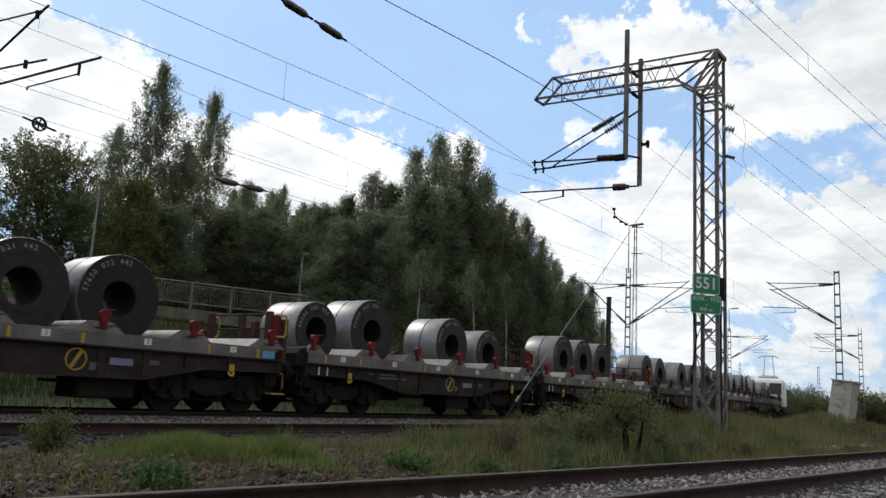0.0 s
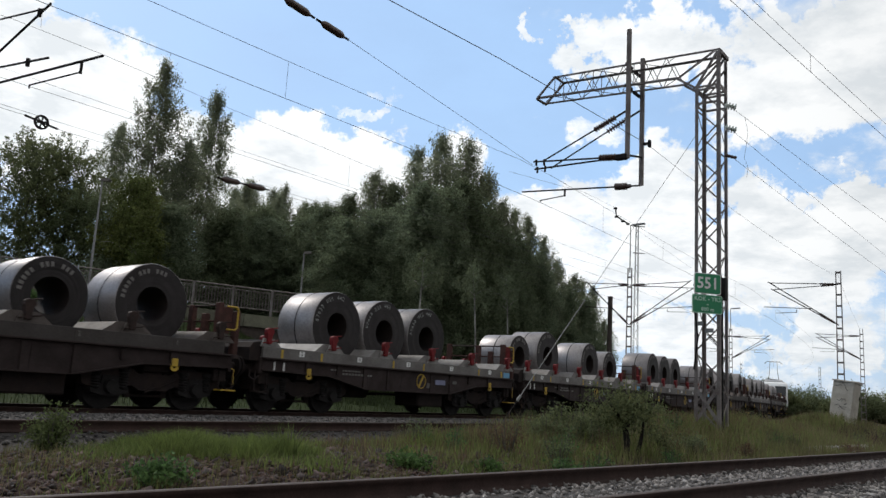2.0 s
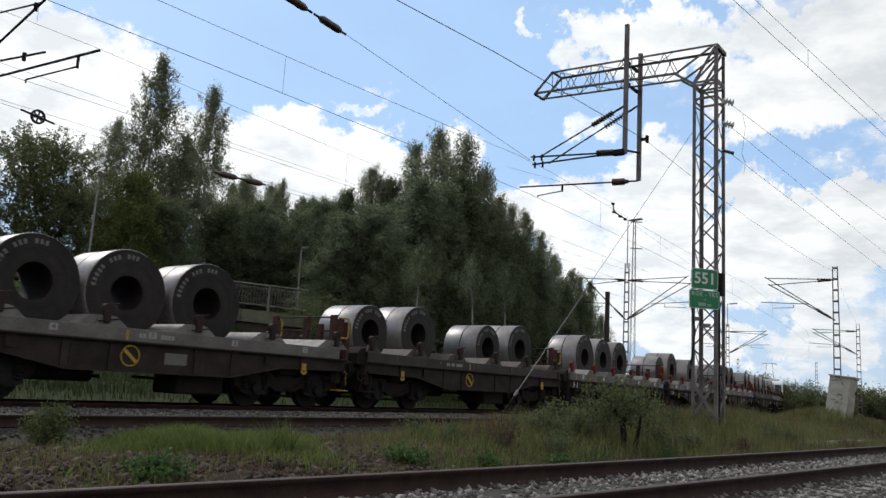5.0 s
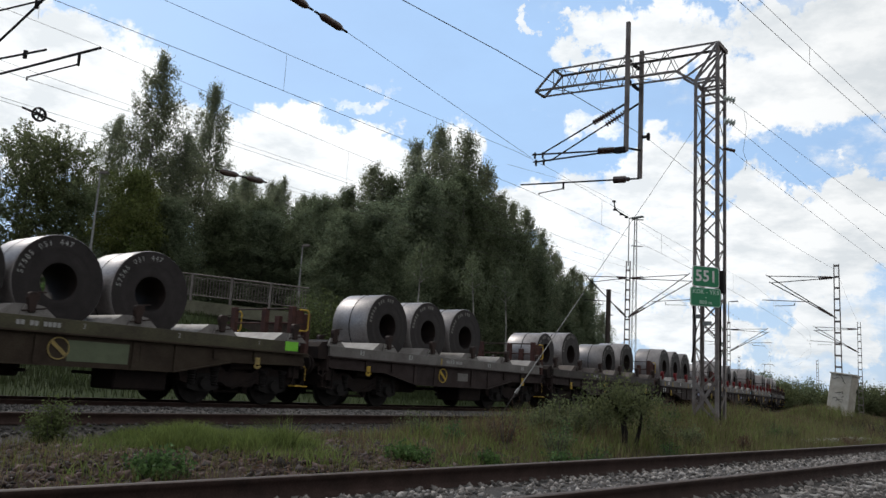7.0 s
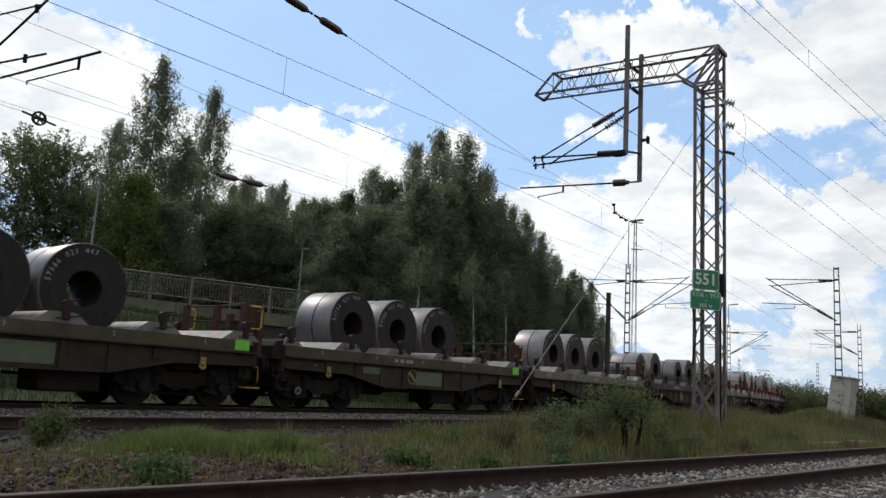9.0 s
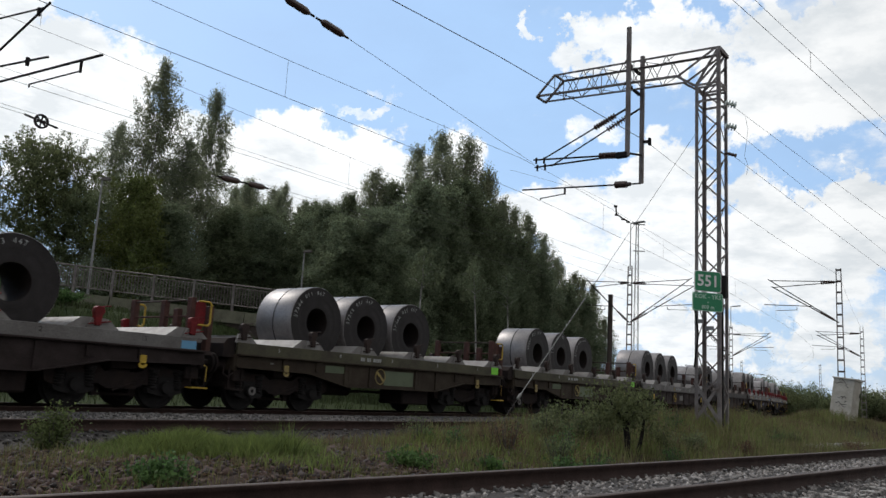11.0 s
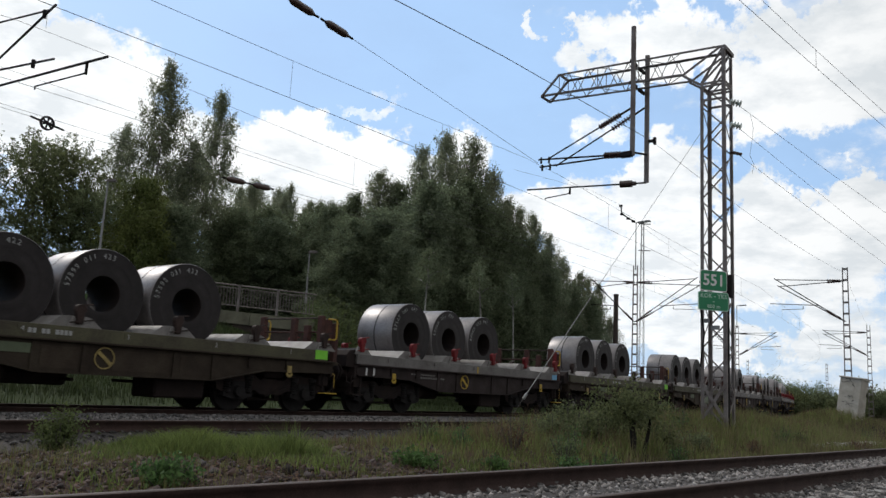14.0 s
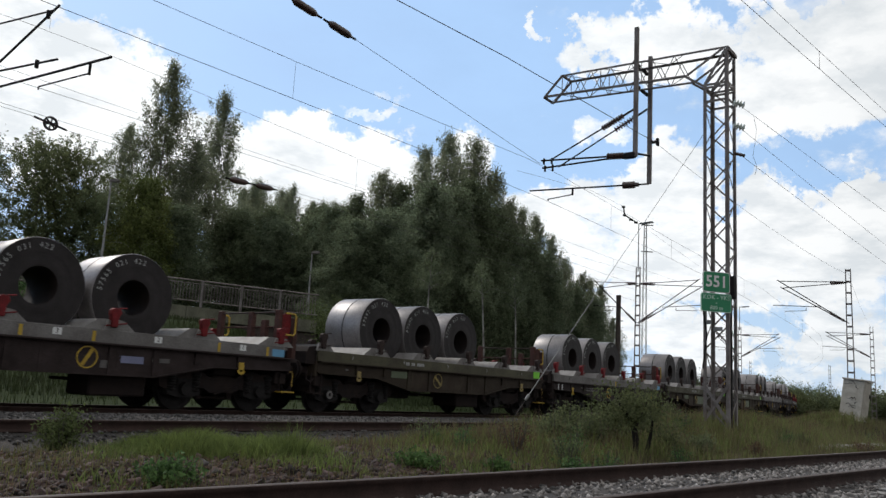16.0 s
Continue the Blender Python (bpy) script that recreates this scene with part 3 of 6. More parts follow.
def sleeper_mesh():
    bm = B()
    prof = [(-1.3, -0.11), (1.3, -0.11), (1.3, 0.06), (0.95, 0.08), (0.5, 0.08), (0.35, 0.03), (-0.35, 0.03), (-0.5, 0.08), (-0.95, 0.08), (-1.3, 0.06)]
    vs = [[bm.verts.new((x, l, z)) for l, z in prof] for x in (-0.13, 0.13)]
    bm.faces.new(vs[0])
    bm.faces.new(vs[1][::-1])
    for i in range(len(prof)):
        j = (i + 1) % len(prof)
        bm.faces.new((vs[0][j], vs[0][i], vs[1][i], vs[1][j]))
    bmesh.ops.recalc_face_normals(bm, faces=bm.faces[:])
    me = bpy.data.meshes.new("sleeper")
    bm.to_mesh(me)
    bm.free()
    me.materials.append(M["sleeper"])
    return me


def stones(name, place, u0, u1, l0, l1, zf, n, size, mat, seed, label, parent=None):
    """Loose crushed stone strewn over a strip: bent octahedra."""
    rng = np.random.default_rng(seed)
    u, l = rng.uniform(u0, u1, n), rng.uniform(l0, l1, n)
    base = np.array([(1, 0, 0), (0, 1, 0), (-1, 0, 0), (0, -1, 0), (0, 0, 0.75), (0, 0, -0.75)], float)
    tri = np.array([(0, 1, 4), (1, 2, 4), (2, 3, 4), (3, 0, 4), (1, 0, 5), (2, 1, 5), (3, 2, 5), (0, 3, 5)])
    sz = size * rng.uniform(0.45, 1.15, (n, 1, 1)) * rng.uniform(0.6, 1.25, (n, 6, 1))
    v = base[None] * sz
    a = rng.uniform(0, 6.28, n)
    t = rng.uniform(-0.8, 0.8, n)
    ca, sa, ct, st = np.cos(a)[:, None], np.sin(a)[:, None], np.cos(t)[:, None], np.sin(t)[:, None]
    x, y, z = v[..., 0], v[..., 1], v[..., 2]
    y, z = y * ct - z * st, y * st + z * ct
    x, y = x * ca - y * sa, x * sa + y * ca
    pts = np.array([tuple(place(uu, ll, zf(uu, ll))) for uu, ll in zip(u, l)])
    verts = np.stack([x, y, z], 2) + pts[:, None]
    faces = (tri[None] + 6 * np.arange(n)[:, None, None]).reshape(-1, 3)
    ob = raw(name, verts.reshape(-1, 3), faces, mat, parent)
    return tagged(ob, label, "" if parent else "gravel", kind="stuff")


def main_z(u, l):
    return float(np.interp(l, MAIN_L, MAIN_Z)) + 0.004


MAIN_L = [-3.2, -1.7, -0.9, 0.9, 1.6, 2.6, 3.2, 4.45, 4.6, 4.8, 5.5]
MAIN_Z = [-0.5, -0.12, -0.11, -0.11, -0.10, -0.04, -0.01, -0.04, -0.17, -0.19, -0.46]
NEAR_L = [-2.3, -1.4, -0.9, 0.9, 1.4, 2.3]
NEAR_Z = [-0.42, -0.22, -0.165, -0.165, -0.22, -0.45]


def build_tracks():
    us = spread(-60, 330, 130)
    bed("ballast_bed_main", at, us, list(zip(MAIN_L, MAIN_Z)), "grey crushed stone ballast under the main tracks")
    for lat, top, lab in ((-0.762, 0.0, "worn steel rail under the goods train"), (0.762, 0.0, "worn steel rail under the goods train"),
                          (MID - 0.762, -0.03, "rusty rail half sunk in ballast"), (MID + 0.762, 0.0, "rusty brown rail of the middle track")):
        rail(at, us, lat, top, lab, lat > 2)
    un = spread(-40, 160, 100)
    bed("ballast_bed_near", near, un, list(zip(NEAR_L, NEAR_Z)), "grey crushed stone ballast of the siding")
    for side in (-0.762, 0.762):
        rail(near, un, side, 0.0, "rust-brown rail with a polished running surface")
    me = sleeper_mesh()
    for i in range(60):
        for fn, u, lat, lab in ((at, 5 + 0.6 * i, 0.0, "train"), (near, -9 + 0.6 * i, 0.0, "near")):
            p, q = fn(u, lat, -0.255), fn(u + 0.1, lat, -0.255)
            ob = new("sleeper", me)
            ob.matrix_basis = pose(p.x, p.y, p.z, 0, 0, math.degrees(math.atan2(q.y - p.y, q.x - p.x)))
            tagged(ob, "grey concrete sleeper bedded in ballast", "sleeper", "sleepers under the tracks")

    def near_z(u, l):
        return float(np.interp(l, NEAR_L, NEAR_Z)) + 0.004
    stones("gravel", near, -7, 30, -1.7, 2.3, near_z, 17000, 0.046, "stone", 11, "loose grey crushed stone between the rails")
    stones("gravel", at, 12, 60, 0.85, 5.1, main_z, 20000, 0.05, "stone_dark", 12, "loose grey crushed stone between the main tracks")


build_ground()
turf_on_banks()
build_tracks()

# ---------------------------------------------------------------- the goods train
KEYED = []          # thing, its place along the track at 8 s, its pose on its wagon
TROUGHS = [-4.37, -2.25, -0.15, 1.98, 4.15]
REST = [-0.2, -0.05, -0.16, -0.24, -0.15]      # where the coils lie in the troughs
SADDLES = [-5.47, -3.27, -1.2, 0.97, 3.07, 5.24]      # between the troughs, with stanchions


def wheelset():
    bm = B()
    for y in (-0.762, 0.762):
        s = 1 if y > 0 else -1
        prof = [(0.06, y + s * 0.075), (0.40, y + s * 0.06), (0.40, y + s * 0.07), (0.46, y + s * 0.07), (0.463, y - s * 0.035), (0.49, y - s * 0.04), (0.49, y - s * 0.068), (0.40, y - s * 0.068), (0.06, y - s * 0.075)]
        lathe(bm, prof, 28)
    bar(bm, (0, -1.02, 0), (0, 1.02, 0), 0.08, 12)
    return bm


def bogie(parent, x, capped=False):
    """Two wheelsets 2 m apart in a heavy welded frame with spring nests, axleboxes and brake rigging."""
    g = B()
    for y in (-1.0, 1.0):
        prism(g, [(-1.62, 0.68), (-1.5, 0.84), (-0.55, 0.86), (-0.38, 0.74), (0.38, 0.74), (0.55, 0.86), (1.5, 0.84), (1.62, 0.68), (1.58, 0.5), (1.42, 0.44), (0.66, 0.46),
                  (0.5, 0.5), (0.32, 0.4), (-0.32, 0.4), (-0.5, 0.5), (-0.66, 0.46), (-1.42, 0.44), (-1.58, 0.5)], y - 0.08, y + 0.08)
    box(g, -0.24, 0.24, -1.0, 1.0, 0.45, 0.8, 0.02)
    for sx in (-1, 1):
        box(g, sx * 1.55 - 0.06, sx * 1.55 + 0.06, -1.0, 1.0, 0.52, 0.7)
    for y in (-0.95, 0.95):
        box(g, -0.3, 0.3, y - 0.2, y + 0.2, 0.8, 0.96, 0.02)
    ob = part("bogie", g, "frame_black", parent)
    ob.location = (x, 0, 0)
    for y in (-1.0, 1.0):
        s = 1 if y > 0 else -1
        g = B()
        for bx in (-0.42, 0.42):
            prism(g, [(bx - 0.06, 0.78), (bx + 0.06, 0.78), (bx + 0.09, 0.4), (bx + 0.05, 0.24), (bx - 0.05, 0.24), (bx - 0.09, 0.4)], y * 0.76 - 0.06, y * 0.76 + 0.06)
        bar(g, (-0.42, y * 0.76, 0.28), (0.42, y * 0.76, 0.28), 0.03, 6)
        bar(g, (-0.2, y + s * 0.1, 0.36), (0.5, y + s * 0.1, 0.62), 0.025, 6)
        part("brake_rigging", g, "frame_black", ob)
    for sx in (-1.0, 1.0):
        w = part("wheelset", wheelset(), "steel_dark", ob)
        w.location = (sx, 0, 0.46)
        for y in (-1.02, 1.02):
            s = 1 if y > 0 else -1
            b = B()
            prism(b, [(-0.42, 0.42), (-0.4, 0.34), (-0.16, 0.28), (0.16, 0.28), (0.4, 0.34), (0.42, 0.42), (0.2, 0.5), (0.18, 0.68), (-0.18, 0.68), (-0.2, 0.5)], y - 0.1, y + 0.12)
            bmesh.ops.create_cone(b, cap_ends=True, segments=16, radius1=0.15, radius2=0.13, depth=0.12, matrix=Matrix.Translation((0, y + s * 0.14, 0.46)) @ Matrix.Rotation(-s * math.pi / 2, 4, "X"))
            a = part("axlebox", b, "steel_dark", ob)
            a.location = (sx, 0, 0)
            if capped and sx < 0 and y < 0:
                b = B()
                lathe(b, [(0.05, -0.01), (0.1, -0.01), (0.1, 0.01), (0.05, 0.01)], 18)
                part("axle_cap", b, "faded", ob, "worn pale ring on the axle end").location = (sx, y - 0.21, 0.46)
            for dx in (-0.3, 0.3):
                c = B()
                prof = [(0.02, 0.38)]
                for k in range(6):
                    prof += [(0.07, 0.42 + 0.055 * k), (0.1, 0.435 + 0.055 * k), (0.1, 0.455 + 0.055 * k), (0.07, 0.47 + 0.055 * k)]
                prof += [(0.12, 0.75), (0.12, 0.82), (0.02, 0.82)]
                lathe(c, prof, 12, "Z")
                bmesh.ops.translate(c, verts=c.verts[:], vec=(0, y + s * 0.06, 0))
                part("spring", c, "steel_dark", ob).location = (sx + dx, 0, 0)
    return ob


def coil_wagon(style):
    """A bogie coil wagon 12.06 m long with five troughs; x along the track, y away from the camera's side."""
    frame_m, deck_m = dict(grey=("frame_brown", "deck_grey"), pale=("frame_brown", "deck_grey"), grey2=("frame_brown", "deck_grey"), dark=("frame_brown", "deck_dark"), green=("frame_green", "deck_green"), green2=("frame_green", "deck_green"))[style]
    labels = dict(grey2="flat coil wagon, light grey deck, red stanchions, on the rails", grey="flat coil wagon, light grey deck, red stanchions, on the rails", dark="flat coil wagon, dark grey deck, dark frame, on the rails",
                  pale="flat coil wagon, light grey deck, rusty dark stanchions, on rails", green="flat coil wagon, olive green side sills, weathered frame, on rails", green2="flat coil wagon, olive green side sills, plain brown frame, on rails")
    w = thing("coil_wagon", labels[style], "goods wagon", "coil wagons of the train")
    reversed_mark = style != "grey"
    plain = style == "grey2"
    bare = style == "green2"
    number_x = dict(green=-1.45, green2=-2.15, dark=-1.9).get(style, -0.45)
    if plain:
        style = "grey"
    if bare:
        style = "green"
    # fish-bellied sole bars with flanges and stiffeners
    for y, s in ((-1.36, -1), (1.36, 1)):
        g = B()
        lo = [(-5.6, 0.99), (-3.4, 0.95), (-1.95, 0.67), (1.95, 0.67), (3.4, 0.95), (5.6, 0.99)]
        prism(g, [(-5.6, 1.25), (5.6, 1.25)] + lo[::-1], y - 0.012, y + 0.012)
        for p, q in zip(lo, lo[1:]):
            beam(g, (p[0], y, p[1]), (q[0], y, q[1]), 0.16, 0.025)
        for x in (-1.98, -1.0, 1.0, 1.98):
            box(g, x - 0.07, x + 0.07, min(y, y + s * 0.05), max(y, y + s * 0.05), 0.69, 1.23)
        for x in (-4.12, 4.12, -3.0, 3.0):
            box(g, x - 0.1, x + 0.1, min(y, y + s * 0.06), max(y, y + s * 0.06), 1.0, 1.23)
        part("sole_bar", g, frame_m, w)
        g = B()
        box(g, -5.6, 5.6, y - 0.13, y + 0.13, 1.245, 1.285, 0.008)
        part("flange", g, frame_m, w)
        # side sill of the trough deck
        g = B()
        box(g, -5.62, 5.38, y - 0.03, y + 0.03, 1.285, 1.545, 0.008)
        part("side_sill", g, deck_m, w)
        # recessed panels on the sole bar
        for x0, x1 in ((-0.42, 0.86), (1.12, 1.84), (-1.86, -1.12)):
            g = B()
            box(g, x0, x1, min(y + s * 0.012, y + s * 0.02), max(y + s * 0.012, y + s * 0.02), 0.76, 1.16)
            part("panel", g, "pale_green" if style == "green" and x0 == -0.42 and not bare else frame_m, w)
        for x in (-4.12, 4.12):
            g = B()
            box(g, x - 0.075, x + 0.075, min(y + s * 0.062, y + s * 0.085), max(y + s * 0.062, y + s * 0.085), 0.93, 1.1, 0.01)
            prism(g, [(x + 0.1 * math.cos(radians(a)), 0.92 + 0.09 * math.sin(radians(a))) for a in range(180, 361, 20)] + [(x + 0.05 * math.cos(radians(a)), 0.93 + 0.04 * math.sin(radians(a))) for a in range(360, 179, -30)], min(y + s * 0.062, y + s * 0.085), max(y + s * 0.062, y + s * 0.085))
            part("towing_eye", g, "yellow" if style != "green" else "yellow_worn", w)
    # inner structure
    g = B()
    box(g, -5.5, 5.5, -0.35, 0.35, 0.78, 1.2)
    for x in (-5.4, -3.5, -1.4, 1.4, 3.5, 5.4):
        box(g, x - 0.08, x + 0.08, -1.35, 1.35, 0.95, 1.22)
    box(g, -5.58, 5.58, -1.33, 1.33, 1.2, 1.28)
    part("underframe", g, "frame_black", w)
    g = B()
    box(g, 0.75, 2.0, -1.1, -0.2, 0.25, 0.8, 0.04)
    bar(g, (-2.2, -0.4, 0.62), (-0.9, -0.4, 0.62), 0.2, 16)
    bar(g, (0.8, -0.9, 0.45), (1.6, -0.9, 0.45), 0.13, 14)
    for x in (-1.0, 1.0, 2.4):
        bar(g, (x, -1.0, 0.55), (x, 1.0, 0.55), 0.035)
    part("brake_gear", g, "frame_black", w)
    # sloping saddles across the wagon and the stanchions beside them
    for i, x in enumerate(SADDLES):
        g = B()
        prism(g, [(x - 0.85, 1.36), (x - 0.3, 1.75), (x - 0.2, 1.76), (x + 0.18, 1.76), (x + 0.28, 1.74), (x + 0.75, 1.36)] if 0 < i < 5 else
              [(x - 0.1, 1.3), (x - 0.1, 1.7), (x + 0.2, 1.7), (x + 0.7, 1.36), (x + 0.7, 1.3)] if i == 0 else
              [(x - 0.85, 1.36), (x - 0.3, 1.75), (x - 0.1, 1.75), (x - 0.06, 1.3), (x - 0.85, 1.3)], -1.3, 1.3)
        part("saddle", g, "saddle_dark" if style == "dark" else "saddle", w)
        for y, s in ((-1.34, -1), (1.34, 1)):
            g = B()
            prism(g, [(x - 0.2, 1.54), (x - 0.12, 1.74), (x + 0.18, 1.74), (x + 0.42, 1.54)], y - 0.03, y + 0.03)
            part("bracket", g, "saddle_dark" if style == "dark" else "saddle", w)
            g = B()
            prism(g, [(x - 0.06, 1.6), (x - 0.09, 1.82), (x - 0.11, 1.86), (x - 0.1, 1.95), (x - 0.03, 1.99), (x + 0.09, 1.97), (x + 0.12, 1.88), (x + 0.07, 1.8), (x + 0.06, 1.6)], y - 0.1, y + 0.03)
            bmesh.ops.bevel(g, geom=g.edges[:], offset=0.012, segments=1, affect="EDGES")
            bar(g, (x + 0.05, y - 0.08, 1.98), (x + 0.22, y - 0.08, 2.0), 0.014, 6)
            bar(g, (x - 0.2, y - 0.07, 1.62), (x + 0.26, y - 0.07, 1.7), 0.014, 6)
            part("stanchion", g, "red" if style == "grey" else "rusty", w, "red-painted coil stanchion" if style == "grey" else "")
    # yellow stripes and number plates on the sill
    for x in (0.1,) if plain else (-5.02, -3.68, -0.82, 0.58, 3.5, 4.86) if style == "grey" else (-0.72,) if style == "pale" else (-0.62,) if style == "dark" else ():
        g = B()
        box(g, x - 0.035, x + 0.035, -1.398, -1.391, 1.3, 1.5)
        part("stripe", g, "yellow" if style == "grey" else "yellow_worn", w)
    for i, x in enumerate(TROUGHS):
        g = B()
        box(g, x - 0.085, x + 0.085, -1.397, -1.391, 1.37, 1.5)
        plate = part("number_plate", g, deck_m if plain else "white" if style == "grey" else "chalk" if style == "pale" else deck_m, w)
        letters(str(5 - i), 0.14, "numeral", "frame_black" if style in ("grey", "pale") else "faded" if style == "dark" else "chalk", plate, Matrix.Translation((x, -1.4, 1.435)) @ Matrix.Rotation(math.pi / 2, 4, "X"))
    # round mark with a slanting bar
    x = -0.6 if reversed_mark else 0.5
    g = B()
    lathe(g, [(0.19, -0.006), (0.215, -0.006), (0.215, 0.006), (0.19, 0.006)], 32)
    a = 2.45 if reversed_mark else 1.05
    beam(g, (-0.18 * math.cos(a), 0, -0.18 * math.sin(a)), (0.18 * math.cos(a), 0, 0.18 * math.sin(a)), 0.012, 0.07)
    part("round_mark", g, "yellow" if style != "green" else "yellow_worn", w).location = (x, -1.386, 0.99)
    # plates and faded lettering as bars
    marks = []
    if style == "grey":
        marks += [(-5.25, -5.2, 1.0, 1.2, "white"), (-4.95, -4.9, 1.0, 1.2, "white")]
        marks += [] if plain else [(1.2, 1.7, 0.92, 1.06, "lilac"), (1.9, 2.3, 0.97, 1.06, "frame_plate"), (0.78, 0.98, 0.8, 0.95, "frame_plate")]
        marks += [(-3.3 + 0.13 * k, -3.21 + 0.13 * k, 1.1, 1.14, "faded") for k in range(9)] + [(-3.1 + 0.12 * k, -3.02 + 0.12 * k, 1.01, 1.06, "faded") for k in range(12)]
    if style == "green":
        marks += [(-2.75, -1.95, 1.0, 1.18, "pale_green"), (-4.6, -4.5, 1.1, 1.14, "faded")]
    if style == "pale":
        marks += [(0.2, 0.75, 0.86, 1.1, "faded")]
    for x0, x1, z0, z1, mat in marks:
        g = B()
        box(g, x0, x1, -1.388, -1.38, z0, z1)
        part("plate", g, mat, w)
    if style == "green":
        g = B()
        box(g, 4.96, 5.37, -1.40, -1.391, 1.32, 1.545)
        part("end_patch", g, "lime", w, "bright lime green paint patch")
    elif style == "grey":
        g = B()
        box(g, 5.0, 5.37, -1.40, -1.391, 1.3, 1.47)
        part("end_patch", g, "blue", w, "blue paint patch")
    for k in range(10 if style != "grey" else 0):
        if k not in (2, 5):
            g = B()
            box(g, number_x + 0.085 * k, number_x + 0.065 + 0.085 * k, -1.398, -1.391, 1.37, 1.46)
            part("number_bar", g, "chalk", w)
    # headstocks, buffers, couplings, steps
    for sx in (-1, 1):
        g = B()
        box(g, sx * 5.6 - 0.05, sx * 5.6 + 0.05, -1.35, 1.35, 0.9, 1.28, 0.015)
        part("headstock", g, frame_m, w)
        for y in (-0.975, 0.975):
            g = B()
            bar(g, (sx * 5.6, y, 1.04), (sx * 5.85, y, 1.04), 0.11, 14)
            bar(g, (sx * 5.8, y, 1.04), (sx * 5.98, y, 1.04), 0.085, 14)
            bar(g, (sx * 5.97, y, 1.04), (sx * 6.02, y, 1.04), 0.24, 20)
            part("buffer", g, "frame_black", w)
        g = B()
        bar(g, (sx * 5.55, 0, 0.98), (sx * 6.0, 0, 0.95), 0.06, 8)
        for y, z in ((0.3, 0.5), (-0.35, 0.55), (-0.6, 0.62)):
            bar(g, (sx * 5.6, y, 0.9), (sx * 5.85, y, z), 0.028, 8)
            bar(g, (sx * 5.85, y, z), (sx * 6.02, y, z + 0.08), 0.028, 8)
        part("coupling", g, "steel_dark", w)
        g = B()
        box(g, min(sx * 5.3, sx * 5.75), max(sx * 5.3, sx * 5.75), -0.55, 0.55, 0.62, 1.22, 0.03)
        box(g, min(sx * 5.25, sx * 5.58), max(sx * 5.25, sx * 5.58), -1.28, 1.28, 0.66, 0.95, 0.02)
        part("drawgear_housing", g, "frame_black", w)
        for y in (-0.78, -0.5, 0.45):
            g = B()
            pts = [(sx * 5.6, y, 1.0), (sx * 5.78, y, 0.84), (sx * 5.92, y + 0.03, 0.55), (sx * 6.03, y + 0.05, 0.48)]
            for p, q in zip(pts, pts[1:]):
                bar(g, p, q, 0.035, 8)
            part("brake_hose", g, "steel_dark", w)
        for y in (-1.3, 1.3):
            for dx in (-0.18, 0.18):
                g = B()
                bar(g, (sx * 5.55 + dx, y, 0.98), (sx * 5.55 + dx, y, 0.5), 0.018, 6)
                part("step_hanger", g, "frame_black", w)
            g = B()
            box(g, sx * 5.55 - 0.2, sx * 5.55 + 0.2, y - 0.12, y + 0.12, 0.47, 0.5)
            part("step", g, "yellow" if sx > 0 else "frame_black", w)
            g = B()
            pts = [(sx * 5.75, y, 0.62), (sx * 5.75, y, 0.95), (sx * 5.62, y, 1.0)] if sx > 0 else [(-5.9, y, 1.0), (-5.9, y, 0.82), (-5.75, y, 0.76), (-5.62, y, 0.86)]
            for p, q in zip(pts, pts[1:]):
                bar(g, p, q, 0.016, 6)
            part("grab_iron", g, "yellow" if sx > 0 else "frame_brown", w)
    # dark end bulkhead at the trailing end
    g = B()
    prism(g, [(-5.95, 1.2), (-5.95, 1.5), (-5.85, 1.62), (-5.6, 1.66), (-5.6, 1.2)], -1.3, 1.3)
    part("bulkhead", g, "frame_black", w)
    # brown rail posts across the leading end
    g = B()
    box(g, 5.2, 5.85, -1.3, 1.3, 1.2, 1.29)
    part("platform", g, frame_m, w)
    for x, y, top in ((5.34, -1.12, 2.44), (5.34, -0.1, 2.4), (5.34, 1.15, 2.44), (5.75, -1.2, 2.28), (5.34, -0.62, 2.2)):
        g = B()
        box(g, x - 0.065, x + 0.065, y - 0.09, y + 0.09, 1.28, top, 0.012)
        part("post", g, "brown", w)
    for z in (2.02, 2.38):
        g = B()
        bar(g, (5.34, -1.2, z), (5.34, 1.25, z), 0.022, 8)
        part("rail_bar", g, "brown" if z < 2.2 else "rusty", w)
    for y in (-1.32, 1.32):
        g = B()
        pts = [(5.4, y, 1.84), (5.66, y, 1.84), (5.71, y, 1.9), (5.71, y, 2.3), (5.66, y, 2.36), (5.4, y, 2.36)]
        for p, q in zip(pts, pts[1:]):
            bar(g, p, q, 0.022, 8)
        part("handrail", g, "yellow", w, "bent yellow tube handrail")
    g = B()
    prism(g, [(5.38, 1.75), (5.38, 2.32), (5.46, 2.38), (5.6, 2.38), (5.64, 2.3), (5.64, 1.95), (5.58, 1.75)], -1.22, -1.19)
    part("guard_plate", g, "red" if style == "grey" else "brown", w, "worn red guard plate behind the handrail" if style == "grey" else "")
    for x in (-3.95, 3.9):
        bogie(w, x, style == "green" and x < 0)
    return w


